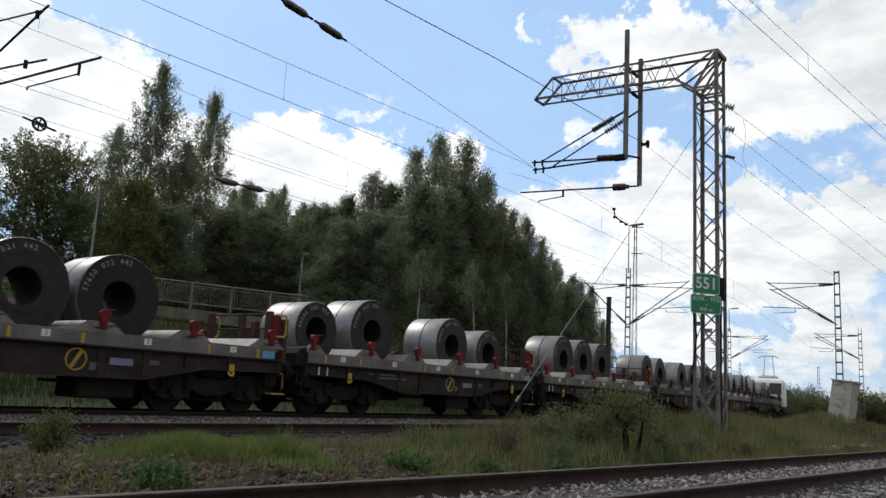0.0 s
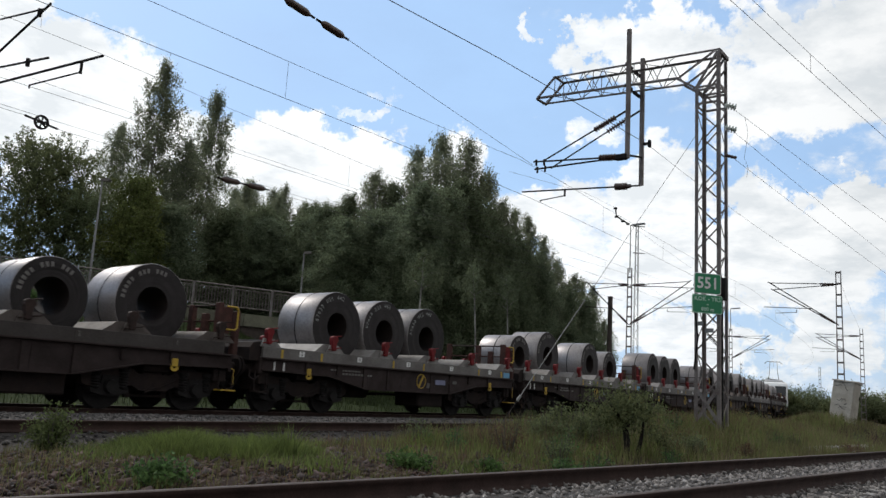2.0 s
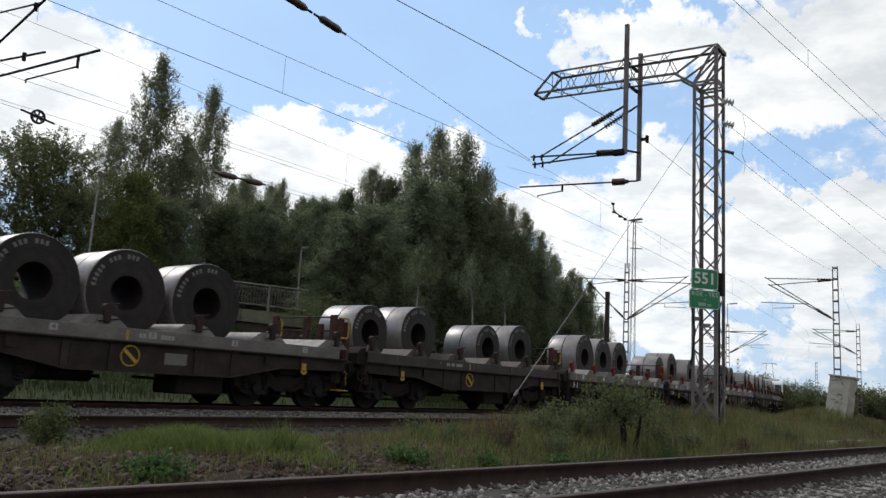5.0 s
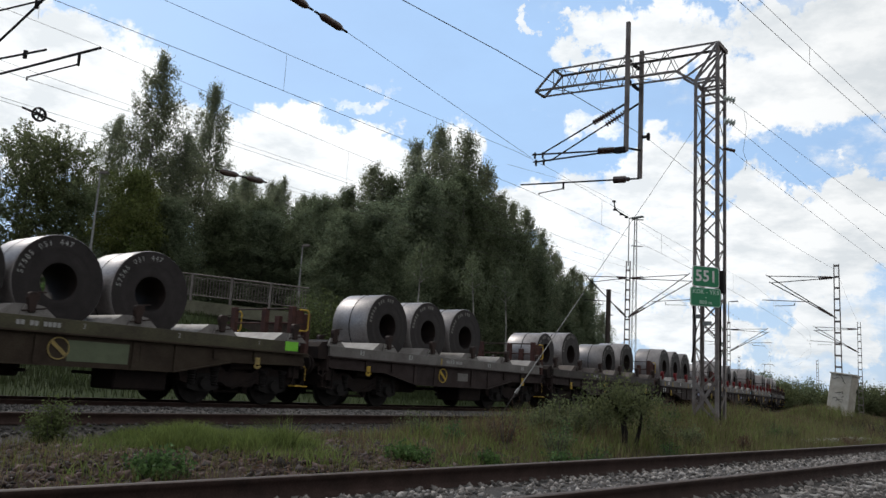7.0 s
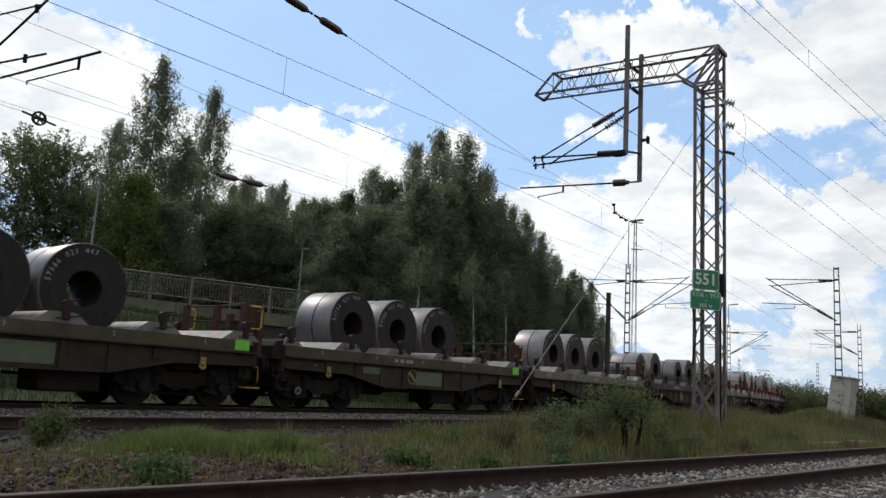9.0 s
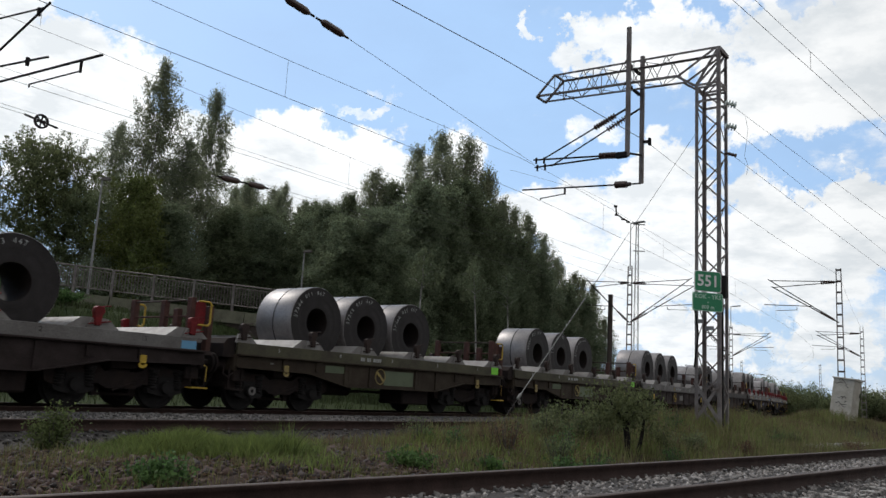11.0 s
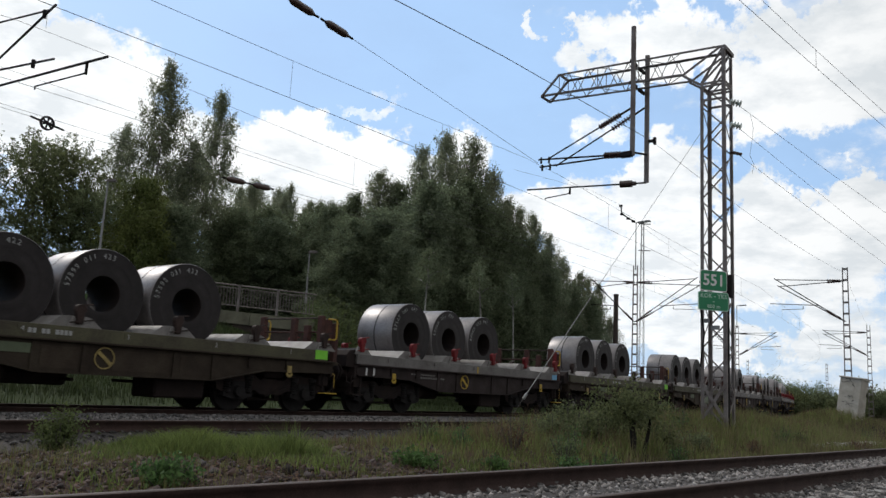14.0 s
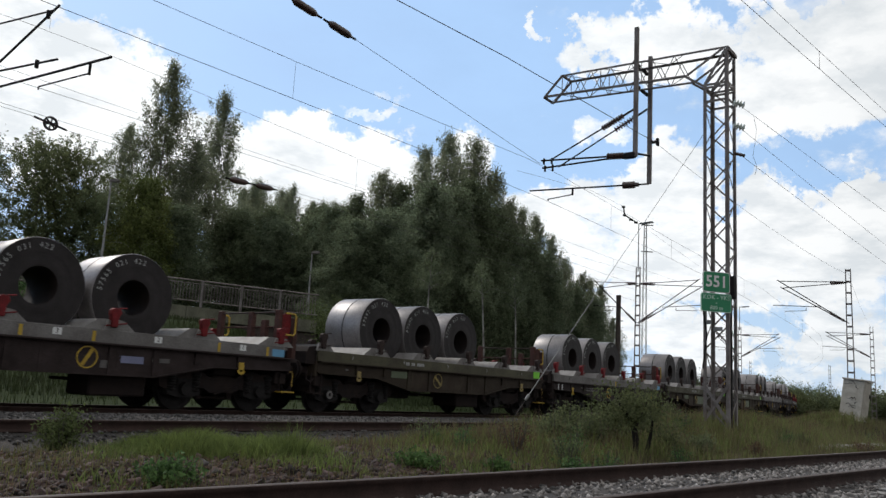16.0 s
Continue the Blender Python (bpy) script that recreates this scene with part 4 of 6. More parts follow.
def coil(dia, width, marks):
    """A steel strip coil, its axis across the wagon; the near end face at -y."""
    r, h = dia / 2, width / 2
    c = thing("steel_coil", "dark grey hot-rolled steel strip coil strapped on its side" if dia < 1.7 else "large dark grey hot-rolled steel strip coil on its side", "steel coil", "coils on the train")
    g = B()
    inner = 0.381
    prof = [(inner, -h + 0.01)]
    n = 9
    rng = random.Random(int(dia * 1000) + len(marks))
    for k in range(n + 1):
        rr = inner + (r - 0.012 - inner) * k / n
        prof.append((rr, -h + rng.uniform(-0.004, 0.004)))
    prof += [(r, -h + 0.02), (r, h - 0.02), (r - 0.012, h), (inner + 0.01, h), (inner, h - 0.01)]
    lathe(g, prof, 72)
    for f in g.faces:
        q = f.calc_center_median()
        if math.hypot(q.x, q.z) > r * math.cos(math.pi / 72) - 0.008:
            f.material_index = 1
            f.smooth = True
        # bore takes a black material, the shade inside the hole put into its colour
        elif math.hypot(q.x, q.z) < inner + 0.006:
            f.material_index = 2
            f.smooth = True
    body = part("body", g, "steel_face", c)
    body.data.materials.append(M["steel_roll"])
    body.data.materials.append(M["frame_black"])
    g = B()
    lathe(g, [(r + 0.002, -0.018), (r + 0.004, -0.018), (r + 0.004, 0.018), (r + 0.002, 0.018)], 72)
    part("strap", g, "steel_dark", c, "", True)
    rr = r - 0.16
    ang = 172
    for word in marks:
        for ch in word:
            a = radians(ang)
            mrot = Matrix.Translation((rr * math.cos(a), -h - 0.006, rr * math.sin(a))) @ Matrix.Rotation(math.pi / 2, 4, "X") @ Matrix.Rotation(a - math.pi / 2, 4, "Z")
            if ch == "-":
                g = B()
                box(g, -0.032, 0.032, -0.05, 0.05, -0.001, 0.001)
                part("chalk_mark", g, "faded", c).matrix_basis = mrot
            else:
                letters(ch, 0.16, "numeral", "chalk", c, mrot, 0.001)
            ang -= math.degrees(0.105 / rr)
        ang -= math.degrees(0.12 / rr)
    return c


def build_train():
    big, mid, small = 1.9, 1.78, 1.58
    protos = {k: coil_wagon(k) for k in ("grey", "dark", "green", "green2", "pale", "grey2")}
    coils = {}
    used = set()
    plan = {-3: ("pale", "bbb"), -2: ("grey", "bbb"), -1: ("green2", "bbb"), 0: ("grey2", "bbb"), 1: ("green", "bbb"), 2: ("green", "bbb"), 3: ("pale", "bbb"),
            4: ("dark", "sm.sm"), 5: ("grey", "bbb"), 6: ("grey", "sb.ms"), 7: ("grey", "bbb"), 8: ("dark", "mm.mm"), 9: ("pale", "bm.ms"), 10: ("dark", "bb.m"), 11: ("green", "mm.m")}
    words = {-2: ["57565 011 422", "57565 031 422", "57565 021 422"], 1: ["57566 011 447", "57566 031 447", "57566 021 447"], -1: ["57592 021 422", "57599 011 423", "57592 031 422"], 0: ["57567 081 447", "57550 051 433", "57550 053 447"], 2: ["57565 021 447", "57585 051 447", "57565 031 447"],
             5: ["57623 051 442", "57619 021 442", "57650 022 442"]}
    for n, (style, load) in plan.items():
        s8 = -0.925 + PITCH * n
        w = protos[style] if style not in used else copy_thing(protos[style], Matrix())
        used.add(style)
        KEYED.append((w, s8, Matrix()))
        load = "." + load + "." if len(load) == 3 else load.ljust(5, ".")
        k = 0
        for x, size in zip(TROUGHS, load):
            if size == ".":
                continue
            dia = dict(b=big, m=mid, s=small)[size]
            wd = 1.35
            text = words.get(n, [])
            marks = text[k].split() if k < len(text) else ["-----", "---", "---"]
            key = (dia, tuple(marks))
            c = copy_thing(coils[key], Matrix()) if key in coils else coil(dia, wd, marks)
            coils.setdefault(key, c)
            KEYED.append((c, s8, pose(x + REST[TROUGHS.index(x)] + (0.1 if n == -2 else 0.0), 0.17 + 0.03 * math.sin(7 * n + k), 1.37 + dia / 2)))
            k += 1


build_train()

def locomotive():
    """A four-axle electric locomotive with a raised pantograph, at the head of the train."""
    t = thing("locomotive", "white and grey electric locomotive with a raised pantograph", "locomotive")
    n = 8.6
    g = B()
    prism(g, [(-n, 1.1), (-n - 0.2, 1.5), (-n - 0.15, 2.3), (-n + 0.5, 3.7), (-n + 1.1, 3.95), (n - 1.1, 3.95), (n - 0.5, 3.7), (n + 0.15, 2.3), (n + 0.2, 1.5), (n, 1.1)], -1.45, 1.45)
    bmesh.ops.bevel(g, geom=g.edges[:], offset=0.12, segments=2, affect="EDGES")
    part("body", g, "loco_white", t)
    g = B()
    box(g, -n + 1.3, n - 1.3, -1.0, 1.0, 3.9, 4.2, 0.15)
    part("roof", g, "loco_grey", t)
    for sx in (-1, 1):
        for y in (-0.72, 0.72):
            g = B()
            a, b = Vector((sx * (n + 0.14), y, 2.35)), Vector((sx * (n - 0.38), y, 3.45))
            beam(g, a, b, 1.15, 0.06, (sx, 0, 0.5))
            part("windscreen", g, "loco_dark", t)
        for y in (-1.46, 1.46):
            g = B()
            box(g, sx * (n - 1.1) - 0.4, sx * (n - 1.1) + 0.4, y - 0.015, y + 0.015, 2.3, 3.2, 0.01)
            part("cab_window", g, "loco_dark", t)
            g = B()
            box(g, sx * (n - 2.1) - 0.35, sx * (n - 2.1) + 0.35, y - 0.012, y + 0.012, 1.25, 3.3, 0.01)
            part("cab_door", g, "loco_grey", t)
        for y in (-0.975, 0.975):
            g = B()
            bar(g, (sx * n, y, 1.04), (sx * (n + 0.55), y, 1.04), 0.11, 12)
            bar(g, (sx * (n + 0.52), y, 1.04), (sx * (n + 0.58), y, 1.04), 0.25, 18)
            part("buffer", g, "frame_black", t)
            g = B()
            bar(g, (sx * (n + 0.1), y, 1.75), (sx * (n + 0.24), y, 1.75), 0.12, 14)
            part("headlight", g, "white", t)
        bogie(t, sx * 4.8)
    g = B()
    box(g, -n + 0.1, n - 0.1, -1.4, 1.4, 0.85, 1.15, 0.03)
    part("underframe", g, "frame_black", t)
    for x, z in ((-5.2, 6.4),):
        g = B()
        for y in (-0.55, 0.55):
            bar(g, (x - 0.6, y, 4.25), (x + 0.9, y * 0.8, 5.2), 0.03, 8)
            bar(g, (x + 0.9, y * 0.8, 5.2), (x - 0.1, y * 0.7, z - 0.08), 0.022, 8)
        part("pantograph_frame", g, "steel_dark", t)
        for dx in (-0.15, 0.15):
            g = B()
            pts = [(x + dx - 0.1, -0.95, z - 0.3), (x + dx - 0.1, -0.7, z - 0.06), (x + dx - 0.1, 0.7, z - 0.06), (x + dx - 0.1, 0.95, z - 0.3)]
            for p, q in zip(pts, pts[1:]):
                bar(g, p, q, 0.025, 6)
            part("collector_bar", g, "steel_dark", t)
        g = B()
        box(g, x - 0.9, x + 1.1, -0.6, 0.6, 4.15, 4.28)
        part("pantograph_base", g, "steel_dark", t)
    KEYED.append((t, -0.925 + PITCH * 11 + 6.03 + 9.2, Matrix()))


locomotive()

# ---------------------------------------------------------------- overhead line
def lat_frame(s, lat, z=0.0):
    """Pose with x across the tracks towards the near side, y along the track, z up."""
    p = at(s, lat, z)
    return pose(p.x, p.y, z, 0, 0, math.degrees(TH + CURVE * s) - 90)


def insulator(bm, p, q, discs=9, r=0.075, core=0.035):
    """A ribbed insulator from p to q, one turned body."""
    p, q = Vector(p), Vector(q)
    d = q - p
    turn = Matrix.Translation(p) @ d.to_track_quat("Z", "Y").to_matrix().to_4x4()
    prof = [(core, 0.0)]
    for i in range(discs):
        a, b, c = ((i + f) / discs * d.length for f in (0.2, 0.5, 0.85))
        prof += [(core, a), (r, b), (r * 0.8, c), (core, c + 0.002)]
    prof.append((core, d.length))
    rings = [[bm.verts.new(turn @ Vector((rr * math.cos(k * math.pi / 6), rr * math.sin(k * math.pi / 6), z))) for k in range(12)] for rr, z in prof]
    fs = [bm.faces.new((u[k], u[(k + 1) % 12], w[(k + 1) % 12], w[k])) for u, w in zip(rings, rings[1:]) for k in range(12)]
    fs += [bm.faces.new(rings[0][::-1]), bm.faces.new(rings[-1])]


def km_mast():
    """The lattice mast with its arm, hanging posts and cantilevers over the middle track."""
    s0, l0, w, wa = 29.1, 9.6, 0.315, 0.275
    t = thing("lattice_mast", "grey galvanised lattice overhead line mast with a horizontal arm", "line mast", "", lat_frame(s0, l0, 0))
    base, top, knee = -0.6, 9.66, 8.82
    corners = [(-w, -w), (w, -w), (w, w), (-w, w)]
    for cx_, cy_ in corners:
        g = B()
        angle_iron(g, (cx_, cy_, base), (cx_, cy_, top if cx_ > 0 else knee), 0.085, (-cx_, 0, 0), (0, -cy_, 0))
        part("leg", g, "mast_steel", t)
    faces = [(corners[i], corners[(i + 1) % 4]) for i in range(4)]
    for k, (a, b) in enumerate(faces):
        z = base + 0.15 + 0.12 * (k % 2)
        flip = k % 2 == 0
        while z < knee - 0.5:
            p, q = (a, b) if flip else (b, a)
            g = B()
            beam(g, (p[0] * 0.97, p[1] * 0.97, z), (q[0] * 0.97, q[1] * 0.97, z + 0.62), 0.01, 0.036)
            part("diagonal", g, "mast_steel", t)
            flip = not flip
            z += 0.62
        for z in (knee - 0.45, knee, knee - 0.08):
            g = B()
            beam(g, (a[0] * 0.98, a[1] * 0.98, z), (b[0] * 0.98, b[1] * 0.98, z), 0.014, 0.06)
            part("batten", g, "mast_steel", t)
    # the arm: four chords narrowing to the tip, laced on all sides
    lo, hi, lo_tip, hi_tip, tip_lo, tip_hi, inner = 9.17, 9.78, 9.35, 9.92, -5.03, -4.45, -0.8

    def low_z(x):
        return lo + (lo_tip - lo) * (x - inner) / (tip_lo - inner)

    def high_z(x):
        return hi + (hi_tip - hi) * (x - w) / (tip_hi - w)
    for y in (-wa, wa):
        g = B()
        angle_iron(g, (w, y, hi + 0.02), (tip_hi, y, hi_tip + 0.02), 0.055, (0, 0, -1), (0, -y, 0))
        part("chord", g, "mast_steel", t)
        g = B()
        angle_iron(g, (inner, y, lo), (tip_lo, y, lo_tip), 0.055, (0, 0, 1), (0, -y, 0))
        part("chord", g, "mast_steel", t)
        g = B()
        beam(g, (tip_hi, y, hi_tip), (tip_lo, y, lo_tip), 0.05, 0.05)
        part("tip_bar", g, "mast_steel", t)
        for p, q, th_ in (((inner, y, lo), (-w, y, knee), 0.06), ((inner, y, lo), (w * 0.6, y, hi - 0.02), 0.05), ((-w, y, knee), (w * 0.8, y, hi - 0.05), 0.06), ((-w, y, knee), (w, y, hi - 0.35), 0.05)):
            g = B()
            beam(g, p, q, 0.03, th_)
            part("brace", g, "mast_steel", t)
        n = 6
        step = (tip_hi - inner) / n
        for i in range(n):
            x0, x1 = inner + step * i, inner + step * (i + 1)
            xm = (x0 + x1) / 2
            for a, b in (((x0, low_z(x0)), (xm, high_z(xm))), ((xm, high_z(xm)), (x1, low_z(x1)))):
                g = B()
                beam(g, (a[0], y, a[1]), (b[0], y, b[1]), 0.01, 0.02)
                part("lacing", g, "mast_steel", t)
            if i % 2:
                g = B()
                beam(g, (x1, y, low_z(x1)), (x1, y, high_z(x1)), 0.01, 0.02)
                part("lacing", g, "mast_steel", t)
    for zf, x_end in ((low_z, tip_lo), (high_z, tip_hi)):
        x, flip = inner, 1
        while x > x_end + 0.4:
            g = B()
            beam(g, (x, -wa * flip, zf(x) + 0.01), (x - 0.62, wa * flip, zf(x - 0.62) + 0.01), 0.02, 0.01)
            part("lacing", g, "mast_steel", t)
            x, flip = x - 0.62, -flip
        g = B()
        beam(g, (x_end, -wa, zf(x_end)), (x_end, wa, zf(x_end)), 0.06, 0.05)
        part("tip_bar", g, "mast_steel", t)
    g = B()
    beam(g, (w, -w, top + 0.04), (w, w, top + 0.04), 0.08, 0.1)
    part("cap", g, "mast_steel", t)
    # hanging posts with their insulated tubes
    for y, z0, z1, zt, foot_y, foot, tip in ((-0.5, 7.1, 10.76, 8.42, -0.25, (-4.75, 7.43), (-5.07, 7.44)), (0.5, 6.6, 10.3, 8.76, -0.1, (-4.58, 7.23), (-5.11, 7.26))):
        x = -2.07 if y < 0 else -2.09
        g = B()
        box(g, x - 0.058, x + 0.058, y - 0.045, y + 0.045, z0, z1, 0.01)
        part("hanging_post", g, "mast_steel", t)
        for z in (lo, hi):
            g = B()
            beam(g, (x - 0.08, y, z), (x - 0.08, 0.3 * (1 if y > 0 else -1) * 0.3, z), 0.06, 0.08)
            part("clamp", g, "steel_dark", t)
        end = Vector((foot[0], foot_y, foot[1]))
        p = Vector((x - 0.07, y, zt))
        d = end - p
        g = B()
        insulator(g, p + d * 0.11, p + d * 0.36, 9, 0.085, 0.026)
        part("insulator", g, "porcelain", t)
        g = B()
        bar(g, p, p + d * 0.12, 0.03, 8)
        part("link", g, "steel_dark", t)
        g = B()
        bar(g, p + d * 0.35, end, 0.022, 8)
        part("stay_tube", g, "steel_dark", t)
        g = B()
        p, q = Vector((-2.07, -0.5, 7.15)), Vector((tip[0], foot_y, tip[1]))
        d = q - p
        if y < 0:
            box(g, -2.4, -2.06, -0.57, -0.43, 7.07, 7.24, 0.03)
            part("socket", g, "steel_dark", t)
            g = B()
            insulator(g, p + d * 0.11, p + d * 0.28, 6, 0.1, 0.03)
            part("insulator", g, "porcelain", t)
        else:
            bar(g, (x, y, 7.4), (-2.0, -0.46, 7.18), 0.03, 8)
            part("link", g, "steel_dark", t)
            g = B()
            box(g, x + 0.06, x + 0.26, y - 0.05, y + 0.05, 7.74, 7.8)
            box(g, x + 0.2, x + 0.26, y - 0.05, y + 0.05, 7.66, 7.86)
            part("bracket", g, "steel_dark", t)
        g = B()
        bar(g, p + d * 0.27, q, 0.026, 8)
        for f in (0.88, 0.97):
            c = p + d * f
            bar(g, c + Vector((0, 0, 0.06)), c - Vector((0, 0, 0.12)), 0.03, 6)
        part("cantilever_tube", g, "steel_dark", t)
    y = 0.5
    g = B()
    p, q = Vector((-2.1, y, 6.6)), Vector((-5.75, 0.3, 6.74))
    d = q - p
    bar(g, p, q, 0.024, 8)
    part("registration_tube", g, "steel_dark", t)
    g = B()
    bar(g, p + d * 0.08, p + d * 0.11, 0.06, 10)
    bar(g, p + d * 0.11, p + d * 0.2, 0.1, 12)
    part("insulator", g, "porcelain", t)
    g = B()
    c = p + d * 0.62
    bar(g, c, c - Vector((0, 0, 0.2)), 0.03, 6)
    bar(g, c - Vector((0, 0, 0.18)), (-5.12, 0.3, 6.42), 0.016, 6)
    bar(g, (-5.12, 0.3, 6.42), (-5.12, 0.3, 6.38), 0.02, 6)
    part("steady_arm", g, "steel_dark", t)
    # insulators on the near side, and the hanging tail cable
    for z in (8.35, 7.75, 7.02):
        g = B()
        insulator(g, (w + 0.02, 0, z), (w + 0.28, 0.12, z - 0.08), 4, 0.1 if z > 7.2 else 0.05)
        part("insulator", g, "glass_disc" if z > 7.2 else "porcelain", t)
    g = B()
    pts = [(-w, -w - 0.03, 1.6), (-w + 0.1, -w - 0.03, 2.4), (-w, -w - 0.03, 3.1)]
    for p, q in zip(pts, pts[1:]):
        bar(g, p, q, 0.02, 6)
    part("cable", g, "steel_dark", t)
    g = B()
    box(g, w - 0.04, w + 0.02, -0.2, -0.14, -0.2, 3.3)
    part("conduit", g, "steel_dark", t)
    g = B()
    box(g, w - 0.02, w + 0.12, -0.3, -0.1, 3.3, 3.84, 0.015)
    part("terminal_box", g, "steel_dark", t, "small dark terminal box")
    for z, x in ((2.72, -0.2), (2.55, 0.05)):
        g = B()
        box(g, x - 0.11, x + 0.11, -w - 0.03, -w - 0.015, z - 0.05, z + 0.05)
        part("tag", g, "galv_pale", t)
    for sg in (-1, 1):
        g = B()
        beam(g, (-w * sg, -w - 0.02, 0.3), (w * sg, -w - 0.02, 1.25), 0.012, 0.075)
        part("base_brace", g, "mast_steel", t)
    # concrete footing
    g = B()
    box(g, -0.5, 0.5, -0.5, 0.5, -1.0, -0.35, 0.04)
    part("footing", g, "concrete", t)
    return t


def green_sign(name, x0, x1, z0, z1, words, label):
    """A rounded green board facing the camera side, with a white rim."""
    t = thing(name, label, "line sign", "signs on the mast")
    c = Vector(((x0 + x1) / 2, 19.36, (z0 + z1) / 2))
    t.matrix_basis = pose(c.x, c.y, c.z, 0, 0, 14)
    w, h = (x1 - x0) / 2, (z1 - z0) / 2

    def board(k, y0, y1):
        g = B()
        r = 0.05
        pts = []
        for sx, sz, a0 in ((1, 1, 0), (-1, 1, 90), (-1, -1, 180), (1, -1, 270)):
            for a in (0, 30, 60, 90):
                pts.append((sx * (w * k - r) + r * math.cos(radians(a0 + a)), sz * (h - w * (1 - k) - r) + r * math.sin(radians(a0 + a))))
        prism(g, pts, y0, y1)
        return g
    part("rim", board(1.0, 0.003, 0.03), "white" if h > 0.23 else "sign_faded", t)
    part("board", board(0.955, -0.001, 0.003), "sign_green", t)
    for text, size, dx, dz in words:
        letters(text, size, "lettering", "white" if size > 0.3 else "sign_faded", t, Matrix.Translation((dx, -0.006, dz)) @ Matrix.Rotation(math.pi / 2, 4, "X"), 0.002, 1.02 if size > 0.3 else 1.05, 0.008 if size > 0.3 else 0.003)
    g = B()
    for x in (-0.22, 0.2):
        beam(g, (x, 0.03, 0), (x + 0.06, 0.36, 0), 0.03, 0.04)
    box(g, -0.28, 0.28, 0.03, 0.055, -0.03, 0.03)
    part("bracket", g, "galv", t)
    return t


def line_mast(s, lat, top, arms, extra=0.0):
    """A tapered mast of two channels with battens; arms: (reach across, height of the wire support, reg)."""
    t = thing("line_mast", "grey steel overhead line mast of two battened channels", "line mast", "masts along the line", lat_frame(s, lat, 0))
    for y in (-1, 1):
        g = B()
        beam(g, (y * 0.19, 0, -0.6), (y * 0.12, 0, top), 0.09, 0.05, (1, 0, 0))
        part("channel", g, "mast_steel", t)
    z = 0.4
    while z < top:
        k = 0.19 - 0.07 * (z + 0.6) / (top + 0.6)
        g = B()
        box(g, -k, k, -0.05, 0.05, z - 0.05, z + 0.05)
        part("batten", g, "mast_steel", t)
        z += 0.62
    for reach, zu, zl in arms:
        sg = 1 if reach > 0 else -1
        for y in (-0.22, 0.22):
            p, q = Vector((0.05 * sg, y * 0.4, zu)), Vector((reach, y * 2.2, zu - 0.05 - y * 0.6))
            d = q - p
            g = B()
            insulator(g, p + d * 0.05, p + d * 0.25, 8, 0.07)
            part("insulator", g, "porcelain", t)
            g = B()
            bar(g, p, q, 0.024, 6)
            part("top_tube", g, "steel_dark", t)
            p2 = Vector((0.05 * sg, y * 0.4, zl))
            d = q - p2
            g = B()
            insulator(g, p2 + d * 0.06, p2 + d * 0.26, 8, 0.07)
            part("insulator", g, "porcelain", t)
            g = B()
            bar(g, p2, q + d * 0.03, 0.028, 6)
            part("strut_tube", g, "steel_dark", t)
        g = B()
        d = Vector((reach, 0, zu)) - Vector((0, 0, zl))
        c = Vector((0, 0, zl)) + d * 0.4
        bar(g, c, (reach * 1.12, 0, c.z + 0.12), 0.022, 6)
        bar(g, (reach * 0.62, 0, c.z - 0.04), (reach * 0.62, 0, c.z - 0.2), 0.02, 6)
        bar(g, (reach * 0.62, 0, c.z - 0.2), (reach * 0.94, 0.1, c.z - 0.22), 0.016, 6)
        part("registration_tube", g, "steel_dark", t)
    if extra:
        g = B()
        bar(g, (0, 0, top - 0.3), (0, 0, top + extra), 0.04, 8, 0.028)
        part("lamp_pole", g, "galv_pale", t)
        g = B()
        prism(g, [(0, top + extra), (0.35, top + extra + 0.06), (0.9, top + extra + 0.1), (0.95, top + extra + 0.02), (0.3, top + extra - 0.04)], -0.12, 0.12)
        part("lamp_head", g, "galv_pale", t)
    return t


def wire(points, r, label, mat="wire"):
    """A wire through world points, one thing, with a smooth run."""
    cu = bpy.data.curves.new("overhead_wire", "CURVE")
    cu.dimensions, cu.bevel_depth, cu.bevel_resolution, cu.resolution_u = "3D", r * 0.62, 1, 6
    sp = cu.splines.new("POLY")
    sp.points.add(len(points) - 1)
    for p, q in zip(sp.points, points):
        p.co = (*q, 1)
    cu.materials.append(M[mat])
    tmp = bpy.data.objects.new("overhead_wire", cu)
    scene.collection.objects.link(tmp)
    me = bpy.data.meshes.new_from_object(tmp.evaluated_get(bpy.context.evaluated_depsgraph_get()))
    bpy.data.objects.remove(tmp)
    ob = new("overhead_wire", me)
    return tagged(ob, label, "wire", "wires of the overhead line")


def curved(s0, s1, lat, z, n=24):
    """Points along the main line; lat and z are functions of s or numbers."""
    f = lambda v, s: v(s) if callable(v) else v
    return [at(s, f(lat, s), f(z, s)) for s in spread(s0, s1, n)]


def sagging(supports, low):
    """Height of a messenger that hangs from supports (s, z) with a dip."""
    def z(s):
        for (a, za), (b, zb) in zip(supports, supports[1:]):
            if a <= s <= b:
                k = (s - a) / (b - a)
                return za + (zb - za) * k - 4 * low * k * (1 - k)
        return supports[-1][1] if s > supports[-1][0] else supports[0][1]
    return z


def straight(p, q, dip=0.0, n=10):
    p, q = Vector(p), Vector(q)
    return [p.lerp(q, i / n) - Vector((0, 0, 4 * dip * (i / n) * (1 - i / n))) for i in range(n + 1)]


